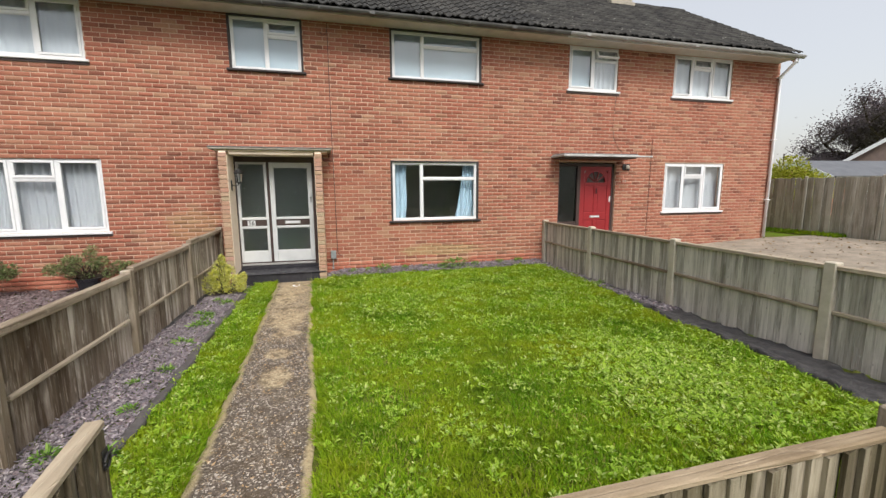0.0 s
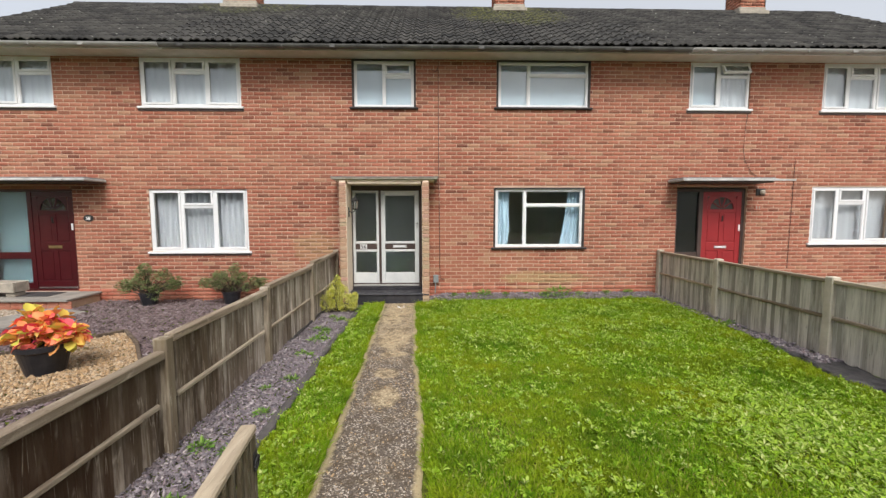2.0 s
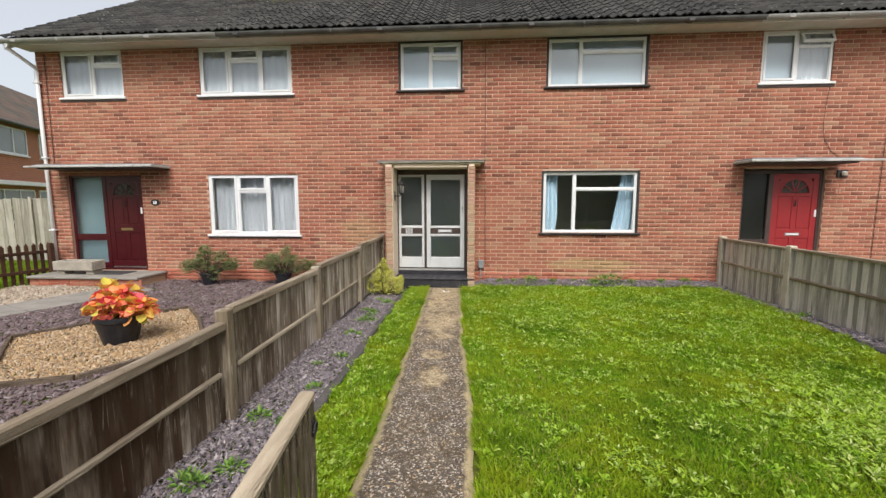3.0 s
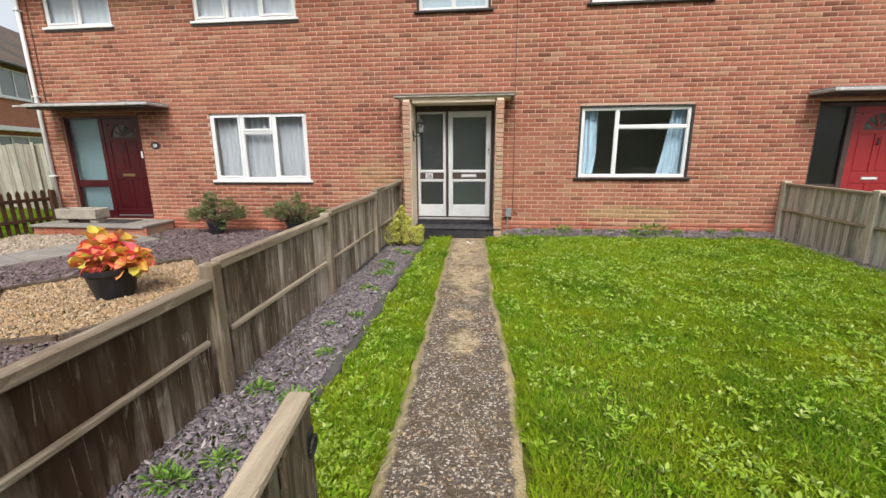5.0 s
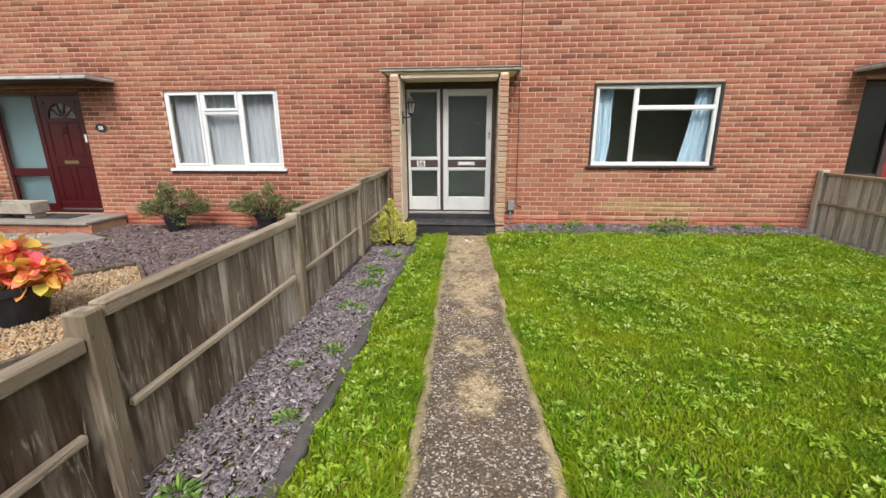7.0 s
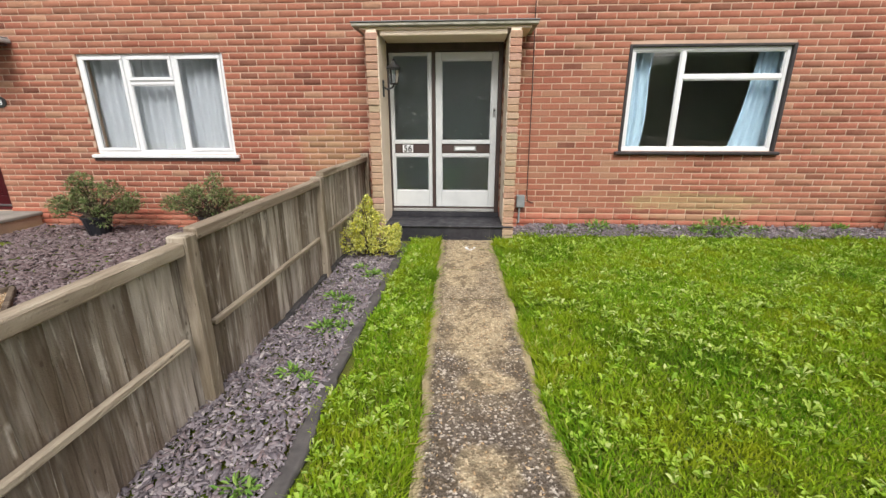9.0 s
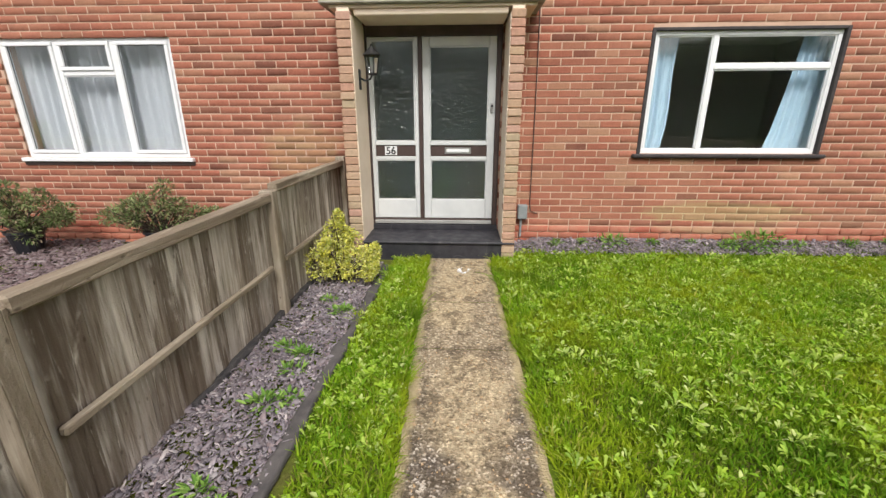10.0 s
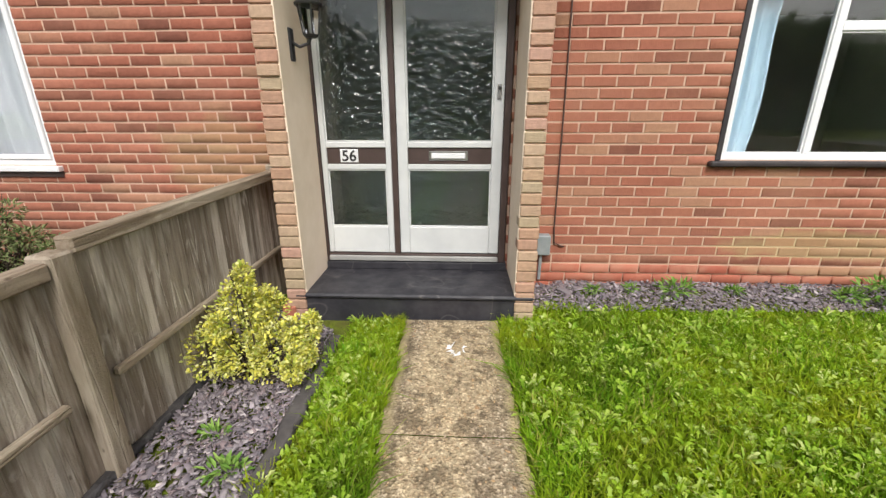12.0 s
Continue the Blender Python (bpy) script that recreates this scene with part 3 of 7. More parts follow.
# measures of the terrace
WALL_Y, LEFT, RIGHT = 8.70, -9.42, 11.92
COURSE, PITCH, JOINT, SHIFT_Z = 0.0794, 0.238, 0.014, 0.260
DOORWAY = (-1.53, -0.02, 0.0, 2.38)
WINDOWS = [  # x0, x1, z0, z1, layout, dark surround
    (-5.68, -3.66, 1.03, 2.34, "three", False),
    (1.52, 3.46, 1.09, 2.36, "picture", True),
    (8.46, 10.33, 1.16, 2.38, "three", False),
    (-8.86, -7.44, 4.00, 4.97, "pair", False),
    (-5.72, -3.70, 4.00, 4.97, "three", False),
    (-1.43, -0.14, 4.01, 4.97, "pair", True),
    (1.56, 3.51, 4.02, 4.97, "picture", True),
    (5.64, 6.94, 4.01, 4.97, "open", False),
    (8.53, 10.34, 3.99, 4.97, "three", False),
]
DOORS = [DOORWAY, (-8.98, -7.22, 0.2, 2.34), (5.47, 7.02, 0.1, 2.37)]
HOLES = [w[:4] for w in WINDOWS] + DOORS


def rise(x, y):
    """The height of the ground."""
    z = np.interp(x, [-60, 5.2, 6.0, 12.0, 60], [0, 0, 0.12, 0.36, 0.36]) * np.clip((y + 2.0) / 2.0, 0, 1)
    near = np.clip((y - 8.28) / 0.25, 0, 1) * np.clip((x - 0.1) / 0.3, 0, 1) * np.clip((5.2 - x) / 0.3, 0, 1)
    return z + near * 0.09


def path_left(y):
    return np.interp(y, [0, 2.8, 5.0, 6.4, 8.15], [-0.60, -0.63, -0.68, -0.74, -0.78])


def path_right(y):
    return np.interp(y, [0, 2.8, 3.6, 5.0, 5.7, 7.1, 8.15], [0.13, 0.11, 0.09, -0.02, -0.03, -0.09, -0.13])


def ground():
    xs = np.unique(np.concatenate([np.linspace(-400, -30, 8), np.linspace(-30, 30, 61), np.linspace(-10, 13, 93), np.linspace(30, 400, 8)]))
    ys = np.unique(np.concatenate([np.linspace(-400, -30, 8), np.linspace(-30, 30, 61), np.linspace(0, 9, 73), np.linspace(30, 400, 8)]))
    X, Y = np.meshgrid(xs, ys)
    rough = np.array([[noise.noise(Vector((x * 1.7, y * 1.7, 0))) for x in xs] for y in ys]) * 0.012 * ((X > -9.5) & (X < 5.2) & (Y > 0.5) & (Y < 9))
    Z = rise(X, Y) - 0.02 + rough
    nx, ny = len(xs), len(ys)
    i = (np.arange(ny - 1)[:, None] * nx + np.arange(nx - 1)).ravel()[:, None]
    bulk("ground", np.stack([X, Y, Z], -1).reshape(-1, 3), [i + np.array([0, 1, nx + 1, nx])], GROUND, kind="structure", label="garden soil and rough turf", smooth=True)


def strip(name, left, right, ys, z, material, label="", wobble=0.0, thick=0.04, kind="structure", cols=5, crumple=0.006):
    """A sheet between two edges that run along y, with a turned-down rim; uv x goes from 0 to 1 across it."""
    v, uv = [], []
    for y in ys:
        a, b = left(y), right(y)
        w = wobble
        a += noise.noise(Vector((3.1, y * 3, 0))) * w + noise.noise(Vector((9.1, y * 11, 0))) * w * 0.6
        b += noise.noise(Vector((7.7, y * 3, 0))) * w + noise.noise(Vector((5.1, y * 11, 0))) * w * 0.6
        row = [(a, z - thick)] + [(a + (b - a) * k / cols, z + noise.noise(Vector((a + (b - a) * k / cols, y, 3)) * (2.5 if crumple < 0.01 else 9.0)) * crumple) for k in range(cols + 1)] + [(b, z - thick)]
        for k, (x, h) in enumerate(row):
            v.append((x, y, h))
            uv.append(((k - 1) / cols, y))
    w = cols + 3
    i = (np.arange(len(ys) - 1)[:, None] * w + np.arange(w - 1)).ravel()[:, None]
    return bulk(name, v, [i + np.array([0, 1, w + 1, w])], material, kind=kind, uvs=uv, label=label)


def wall_cells(x0, x1, z0, z1, holes):
    xs = sorted({x0, x1, *[h[k] for h in holes for k in (0, 1) if x0 < h[k] < x1]})
    zs = sorted({z0, z1, *[h[k] for h in holes for k in (2, 3) if z0 < h[k] < z1]})
    for a, b in zip(xs, xs[1:]):
        start = None
        for c, d in zip(zs, zs[1:]):
            free = not any(h[0] < (a + b) / 2 < h[1] and h[2] < (c + d) / 2 < h[3] for h in holes)
            if free and start is None:
                start = c
            if not free and start is not None:
                yield a, start, b, c
                start = None
        if start is not None:
            yield a, start, b, z1


def shell():
    bm = bmesh.new()
    for a, c, b, d in wall_cells(LEFT, RIGHT, -0.2, 5.0, HOLES):
        box(bm, a, WALL_Y + 0.006, c, b, WALL_Y + 0.27, d)
    part("wall_front", fixed(bm), MORTAR, kind="structure", label="long red brick terrace front with pale mortar joints")
    part("wall_back", boxes((LEFT, 15.3, -0.2, RIGHT, 15.6, 5.0)), MORTAR, kind="structure")
    for name, x in (("wall_left", LEFT), ("wall_right", RIGHT - 0.27)):
        bm = bmesh.new()
        a = [(8.97, -0.2), (15.3, -0.2), (15.3, 5.0), (12.15, 7.45), (8.97, 5.25)]
        f = [bm.verts.new((x, y, z)) for y, z in a]
        g = [bm.verts.new((x + 0.27, y, z)) for y, z in a]
        bm.faces.new(f)
        bm.faces.new(g[::-1])
        for k in range(5):
            bm.faces.new((f[k], g[k], g[(k + 1) % 5], f[(k + 1) % 5]))
        part(name, fixed(bm), simple("gable_brick", (0.40, 0.17, 0.11), (0.32, 0.14, 0.09), 6), kind="structure")
    # unseen cross walls added to stop light and keep the rooms dark
    part("party_wall", boxes((-1.95, 8.98, 0, -1.75, 15.29, 4.9), (5.1, 8.98, 0, 5.3, 15.29, 4.9)), INNER, kind="structure")
    part("room_wall", boxes((LEFT + 0.28, 12.2, 0, -1.96, 12.3, 4.9), (-1.74, 12.2, 0, 5.09, 12.3, 4.9), (5.31, 12.2, 0, RIGHT - 0.28, 12.3, 4.9), (0.25, 8.98, 0.3, 0.35, 12.19, 2.68)), INNER, kind="structure")
    part("floor", boxes((LEFT + 0.28, 8.98, 0.1, RIGHT - 0.28, 15.29, 0.28), (LEFT + 0.28, 8.98, 2.7, RIGHT - 0.28, 15.29, 2.9)), INNER, kind="structure")
    part("ceiling", boxes((LEFT + 0.28, 8.98, 4.99, RIGHT - 0.28, 15.29, 5.05)), INNER, kind="structure")


ROOF_X0, ROOF_X1, EAVE_Y, EAVE_Z, RIDGE_Y, RIDGE_Z = -9.60, 11.9, 8.23, 5.10, 12.15, 7.58


def roof():
    bm = bmesh.new()
    t = 0.10
    back = 2 * RIDGE_Y - EAVE_Y
    outline = [(EAVE_Y + 0.02, EAVE_Z - 0.02), (RIDGE_Y, RIDGE_Z - 0.02), (back, EAVE_Z - 0.02), (back, EAVE_Z - t), (RIDGE_Y, RIDGE_Z - t - 0.04), (EAVE_Y + 0.02, EAVE_Z - t)]
    a = [bm.verts.new((ROOF_X0 + 0.02, y, z)) for y, z in outline]
    b = [bm.verts.new((ROOF_X1 - 0.02, y, z)) for y, z in outline]
    bm.faces.new((a[0], a[1], a[4], a[5]))
    bm.faces.new((a[1], a[2], a[3], a[4]))
    bm.faces.new((b[5], b[4], b[1], b[0]))
    bm.faces.new((b[4], b[3], b[2], b[1]))
    for k in range(6):
        bm.faces.new((a[k], b[k], b[(k + 1) % 6], a[(k + 1) % 6]))
    part("roof", fixed(bm), TILES, kind="structure", label="long tiled roof with moss and pale lichen")
    # eaves: soffit, fascia
    part("soffit", boxes((ROOF_X0 + 0.1, 8.255, 4.975, ROOF_X1 - 0.1, 8.697, 4.995)), SOFFIT, kind="structure", label="cream painted soffit boards")
    for x0, x1, mat, lab in ((ROOF_X0 + 0.02, -4.95, WHITE, "pale grey fascia board"), (-4.946, 5.30, SOFFIT, "cream fascia board"), (5.304, ROOF_X1 - 0.02, WHITE, "white fascia board")):
        part("fascia", boxes((x0, 8.23, 4.95, x1, 8.253, 5.07), bevel=0.003), mat, kind="structure", label=lab)
    # verge boards at the gables
    for x in (ROOF_X0 + 0.03, ROOF_X1 - 0.06):
        bm = bmesh.new()
        for y0, z0, y1, z1 in ((EAVE_Y, EAVE_Z, RIDGE_Y, RIDGE_Z), (RIDGE_Y, RIDGE_Z, back, EAVE_Z)):
            v = [bm.verts.new((xx, y, z)) for xx in (x, x + 0.03) for y, z in ((y0, z0 - 0.24), (y1, z1 - 0.24), (y1, z1 - 0.02), (y0, z0 - 0.02))]
            bm.faces.new(v[:4])
            bm.faces.new(v[4:][::-1])
            for k in range(4):
                bm.faces.new((v[k], v[k + 4], v[(k + 1) % 4 + 4], v[(k + 1) % 4]))
        part("verge_board", fixed(bm), WHITE, kind="structure")
    # ridge tiles
    ridge = base("ridge", (0, RIDGE_Y, RIDGE_Z), label="row of half-round ridge tiles with pale mortar", category="ridge tiles")
    n = 49
    w = (ROOF_X1 - ROOF_X0) / n
    bm = bmesh.new()
    prof = [(0.13 * math.cos(a), 0.115 * math.sin(a) - 0.04) for a in np.linspace(-0.3, math.pi + 0.3, 9)]
    va = [bm.verts.new((0.004, p, q)) for p, q in prof]
    vb = [bm.verts.new((w - 0.004, p * 0.96, q * 0.98)) for p, q in prof]
    for k in range(8):
        bm.faces.new((va[k], va[k + 1], vb[k + 1], vb[k]))
    bm.faces.new(va)
    bm.faces.new(vb[::-1])
    first = part("ridge_tile", fixed(bm), TILE, ridge, smooth=False)
    first.location.x = ROOF_X0
    for k in range(1, n):
        ob = link("ridge_tile", first.data, ridge)
        ob.location = (ROOF_X0 + k * w, 0, float(rng.normal(0, 0.004)))


def gutters():
    for x0, x1, mat, lab in ((ROOF_X0 - 0.02, -4.96, GREY_PLASTIC, "pale grey half-round gutter"), (-4.95, 5.30, BLACK_PLASTIC, "weathered black half-round gutter"), (5.31, ROOF_X1 + 0.04, GREY_PLASTIC, "grey half-round gutter")):
        g = base("gutter", (x0, 8.16, 5.03), label=lab + " along the eaves", category="gutter")
        bm = bmesh.new()
        prof = [(0.068 * math.cos(a), 0.072 * math.sin(a)) for a in np.linspace(math.pi, 2 * math.pi, 9)]
        inner = [(p * 0.9, q * 0.9) for p, q in prof[::-1]]
        ring = prof + inner
        a = [bm.verts.new((0, p, q)) for p, q in ring]
        b = [bm.verts.new((x1 - x0, p, q)) for p, q in ring]
        bm.faces.new(a)
        bm.faces.new(b[::-1])
        for k in range(len(ring)):
            j = (k + 1) % len(ring)
            bm.faces.new((a[k], b[k], b[j], a[j]))
        part("channel", fixed(bm), mat, g)
        for k in range(int((x1 - x0) / 0.95)):
            bm = bmesh.new()
            box(bm, 0.4 + k * 0.95, -0.068, -0.07, 0.42 + k * 0.95, 0.068, 0.0, 0.004)
            if k % 3 == 0:
                box(bm, 0.36 + k * 0.95, -0.066, -0.066, 0.46 + k * 0.95, 0.066, -0.001, 0.004)
            part("bracket", fixed(bm), mat, g)
    # downpipes at the two ends, with swan necks
    for x, end, foot in ((-9.36, ROOF_X0 + 0.16, 0.1), (11.86, ROOF_X1 - 0.2, 0.4)):
        p = base("downpipe", (x, 8.64, foot), label="white plastic downpipe at the corner of the terrace", category="downpipe")
        bm = bmesh.new()
        dx, dy, top = end - x, 8.165 - 8.64, 4.98 - foot
        tube(bm, [(0, 0, 0), (0, 0, top - 0.42), (0, 0, top - 0.36), (dx, dy, top - 0.1), (dx, dy, top)], 0.038, 12)
        part("pipe", fixed(bm), WHITE, p, smooth=True)
        for z in (1.0, 2.6, 4.2):
            part("clip", boxes((-0.06, -0.045, z, 0.06, 0.055, z + 0.03), bevel=0.004), WHITE, p)


def chimney(x0, x1, y):
    c = base("chimney", ((x0 + x1) / 2, y, 7.2), label="brick chimney stack with lead flashing and two clay pots", category="chimney", group="chimneys on the ridge")
    w = (x1 - x0) / 2
    part("core", boxes((-w + 0.01, -0.29, -0.2, w - 0.01, 0.29, 1.75)), MORTAR, c)
    v, f = [], []
    n = 0
    for r in range(23):
        for side in range(4):
            ln = 2 * w if side % 2 == 0 else 0.6
            s = -ln / 2 - (PITCH / 2 if r % 2 else 0)
            while s < ln / 2:
                a, b = max(s, -ln / 2), min(s + PITCH - JOINT, ln / 2)
                if b - a > 0.02:
                    z0 = -0.1 + r * COURSE
                    q = [(a, 0), (b, 0), (b, 1), (a, 1)]
                    for dep in (0.0, 0.03):
                        for u, h in q:
                            d = (0.30 - dep) if side % 2 == 0 else (w - dep)
                            z = z0 + h * (COURSE - JOINT)
                            v.append([(u, -d, z), (d, u, z), (-u, d, z), (-d, -u, z)][side])
                    for k in range(4):
                        f.append((n + k, n + k + 4, n + (k + 1) % 4 + 4, n + (k + 1) % 4))
                    f.append((n, n + 1, n + 2, n + 3))
                    n += 8
                s += PITCH
    bulk("brickwork", v, [np.array(f)], BRICKS, c, kind="stuff")
    part("flashing", boxes((-w - 0.06, -0.40, 0.18, w + 0.06, 0.40, 0.30), (-w - 0.02, -0.31, 0.30, w + 0.02, 0.31, 0.42), bevel=0.02), STONE, c, "grey lead flashing")
    part("cap", boxes((-w - 0.05, -0.35, 1.70, w + 0.05, 0.35, 1.80), bevel=0.02), STONE, c)
    for dx in (-w / 2, w / 2):
        bm = bmesh.new()
        lathe(bm, [(0.13, 1.79), (0.12, 2.05), (0.135, 2.07), (0.135, 2.12), (0.10, 2.12), (0.09, 1.8)], 16, (dx, 0, 0))
        part("chimney_pot", fixed(bm), PLINTH, c, smooth=True)


# windows and doors
def bars(members, y0, y1, bevel=0.004):
    bm = bmesh.new()
    for x0, z0, x1, z1 in members:
        box(bm, x0, y0, z0, x1, y1, z1, bevel)
    return fixed(bm)


def ring(x0, z0, x1, z1, w):
    """Four frame members, butted end to end."""
    return [(x0, z0, x1, z0 + w), (x0, z1 - w, x1, z1), (x0, z0 + w + 0.001, x0 + w, z1 - w - 0.001), (x1 - w, z0 + w + 0.001, x1, z1 - w - 0.001)]


def wavy(x0, x1, z0, z1, y, folds, depth, gather=None, rows=10, seed=0):
    """A hanging curtain with folds; gather gives the narrowing of x0 and x1 at each height."""
    v = []
    cols = folds * 8
    for j in range(rows + 1):
        t = j / rows
        a, b = (x0, x1) if gather is None else gather(t)
        for i in range(cols + 1):
            s = i / cols
            ph = s * folds * 2 * math.pi + 1.7 * noise.noise(Vector((s * 5, t * 0.8, seed)))
            v.append((a + (b - a) * s, y + depth * math.sin(ph) * (0.6 + 0.4 * noise.noise(Vector((s * 9, seed, 1)))), z0 + (z1 - z0) * t))
    w = cols + 1
    i = (np.arange(rows)[:, None] * w + np.arange(cols)).ravel()[:, None]
    return v, [i + np.array([0, 1, w + 1, w])]


def window(x0, x1, z0, z1, layout, dark, idx):
    w, h = x1 - x0, z1 - z0
    kinds = {"three": "three-light", "picture": "two-light", "pair": "two-light", "open": "two-light"}
    look_of = "white %s window in a thin black surround" % kinds[layout] if dark else "white plastic %s casement window" % kinds[layout]
    if layout == "open":
        look_of += ", top light open"
    win = base("window", (x0, WALL_Y + 0.03, z0), label=look_of + (" upstairs" if z0 > 3 else " downstairs"), category="window", group="windows of the terrace")
    win.name = "window_%d" % (idx + 1)
    win["kind"] = "structure"
    e = 0.0
    if dark:
        part("surround", bars([(-0.012, 0.0, 0.028, h), (w - 0.028, 0.0, w + 0.012, h), (0.029, h - 0.03, w - 0.029, h)], -0.038, 0.1), BLACK_FRAME, win, "black timber surround")
        part("window_sill", boxes((-0.06, -0.085, -0.045, w + 0.06, 0.1, -0.002), bevel=0.012), BLACK_FRAME, win, "black rounded sill")
        e = 0.03
    else:
        part("window_sill", boxes((-0.055, -0.075, -0.045, w + 0.055, 0.06, -0.001), bevel=0.006), WHITE, win, "white plastic sill")
        # brown strip put where the sill casts its shadow on the wall
        part("sill_shadow_course", boxes((-0.05, -0.045, -0.09, w + 0.05, 0.06, -0.047), bevel=0.004), BROWN, win, "dark strip standing for the shadow under the sill")
    f = 0.045
    a, b, c, d = e, 0.0, w - e, h - e
    part("window_frame", bars(ring(a, b, c, d, f), 0, 0.065), WHITE, win)
    ax, bx, cz, dz = a + f, c - f, b + f, d - f
    m = 0.05
    cells = []
    if layout == "three":
        p, q = a + (c - a) * 0.325, a + (c - a) * 0.655
        t = dz - (dz - cz) * 0.27
        mull = [(p - m / 2, cz, p + m / 2, dz), (q - m / 2, cz, q + m / 2, dz), (p + m / 2 + 0.001, t - m / 2, q - m / 2 - 0.001, t + m / 2)]
        cells = [(ax, cz, p - m / 2, dz, True), (p + m / 2, cz, q - m / 2, t - m / 2, False), (p + m / 2, t + m / 2, q - m / 2, dz, True), (q + m / 2, cz, bx, dz, True)]
    elif layout == "picture":
        p = a + (c - a) * 0.335
        t = dz - (dz - cz) * 0.26
        mull = [(p - m / 2, cz, p + m / 2, dz), (p + m / 2 + 0.001, t - m / 2, bx, t + m / 2)]
        cells = [(ax, cz, p - m / 2, dz, False), (p + m / 2, cz, bx, t - m / 2, False), (p + m / 2, t + m / 2, bx, dz, False)]
    else:
        p = a + (c - a) * 0.5
        t = dz - (dz - cz) * (0.31 if layout == "pair" else 0.27)
        mull = [(p - m / 2, cz, p + m / 2, dz), (p + m / 2 + 0.001, t - m / 2, bx, t + m / 2)]
        cells = [(ax, cz, p - m / 2, dz, not dark), (p + m / 2, cz, bx, t - m / 2, False), (p + m / 2, t + m / 2, bx, dz, "swung" if layout == "open" else True)]
    for k in mull:
        part("mullion" if k[3] - k[1] > 0.3 else "transom", bars([k], 0.002, 0.063), WHITE, win)
    for k, (u0, v0, u1, v1, sash) in enumerate(cells):
        if sash:
            s = 0.042
            holder = link("sash", None, win)
            if sash == "swung":
                holder.matrix_basis = pose(0, -0.03, v1, -24)
                oz = v1
            else:
                oz = 0
            bm = bars(ring(u0 + 0.002, v0 - oz + 0.002, u1 - 0.002, v1 - oz - 0.002, s), -0.014, 0.04, 0.006)
            me = bpy.data.meshes.new("sash")
            bm.to_mesh(me)
            bm.free()
            me.materials.append(WHITE)
            holder.name = "old"
            mb = holder.matrix_basis.copy()
            bpy.data.objects.remove(holder)
            holder = link("sash", me, win)
            holder.matrix_basis = mb
            gl = part("pane", boxes((u0 + s - 0.005, 0.018, v0 - oz + s - 0.005, u1 - s + 0.005, 0.024, v1 - oz - s + 0.005)), GLASS, holder)
            gk = s + 0.003
            part("gasket", bars(ring(u0 + s - 0.003, v0 - oz + s - 0.003, u1 - s + 0.003, v1 - oz - s + 0.003, 0.007), 0.008, 0.017, 0), BLACK_FRAME, holder, "black rubber seal")
        else:
            gl = part("pane", boxes((u0 + 0.002, 0.028, v0 + 0.002, u1 - 0.002, 0.034, v1 - 0.002)), GLASS, win)
            part("bead", bars(ring(u0, v0, u1, v1, 0.014), 0.012, 0.027, 0.003), WHITE, win)
        gl.visible_shadow = False
    return win


def curtains():
    y = WALL_Y + 0.20

    def net(x0, x1, z0, z1, mat=NET, folds=9, depth=0.014, label="white net curtain hanging in soft folds behind the window", gather=None, seed=1, cat="curtain"):
        c = base("curtain", ((x0 + x1) / 2, y if z0 < 3 else WALL_Y + 0.125, z0), label=label, category=cat)
        v, f = wavy(x0, x1, z0, z1, 0, folds, depth, gather, seed=seed)
        v = np.array(v) - np.array([(x0 + x1) / 2, 0, z0])
        bulk("cloth", v, f, mat, c, kind="", smooth=True)
        bm = bmesh.new()
        tube(bm, [(x0 - (x0 + x1) / 2 - 0.03, 0, z1 - z0 + 0.01), (x1 - (x0 + x1) / 2 + 0.03, 0, z1 - z0 + 0.01)], 0.01, 8)
        part("rail", fixed(bm), WHITE, c)

    net(-5.70, -3.64, 1.06, 2.32, folds=17, depth=0.045)
    net(-5.70, -3.68, 4.03, 4.96, SKY_PALE_NET, folds=13, depth=0.02, seed=2)
    net(-8.85, -7.45, 4.03, 4.96, SKY_PALE_NET, folds=10, depth=0.02, seed=3)
    net(8.44, 10.33, 1.2, 2.33, folds=9, depth=0.012, seed=4, label="plain pale curtain drawn behind the window")
    net(8.5, 10.35, 4.03, 4.96, SKY_PALE_NET, folds=9, depth=0.012, seed=5, label="plain pale curtain drawn behind the window")
    # unseen cloth, added so that the frosted side pane turns pale
    net(-8.93, -8.19, 0.30, 2.30, SIDE_BACKING, folds=2, depth=0.006, seed=11, label="unseen pale backing cloth added to brighten the maroon door's side light", cat="curtain")
    net(6.30, 6.97, 4.03, 4.95, SKY_PALE_NET, folds=5, depth=0.03, seed=6)
    net(5.62, 6.26, 4.03, 4.96, SKY_BLIND, 2, 0.004, "pale blue blind coloured for the sky reflected in the window", seed=12, cat="blind")
    net(1.6, 3.5, 4.03, 4.96, SKY_BLIND, 3, 0.006, "pale blue blind coloured for the sky reflected in the window", seed=7, cat="blind")
    net(-1.42, -0.16, 4.03, 4.96, SKY_BLIND, 3, 0.006, "pale blue blind coloured for the sky reflected in the window", seed=8, cat="blind")
    net(1.50, 1.95, 1.12, 2.33, BLUE_CURTAIN, 4, 0.035, "pale blue curtain gathered at the side of the window", lambda t: (1.50, 1.84 + 0.06 * t + 0.02 * math.sin(t * 6)), 9)
    net(2.98, 3.48, 1.12, 2.33, BLUE_CURTAIN, 5, 0.035, "pale blue curtain gathered at the side of the window", lambda t: (2.98 + 0.19 * t ** 0.8, 3.48), 10)


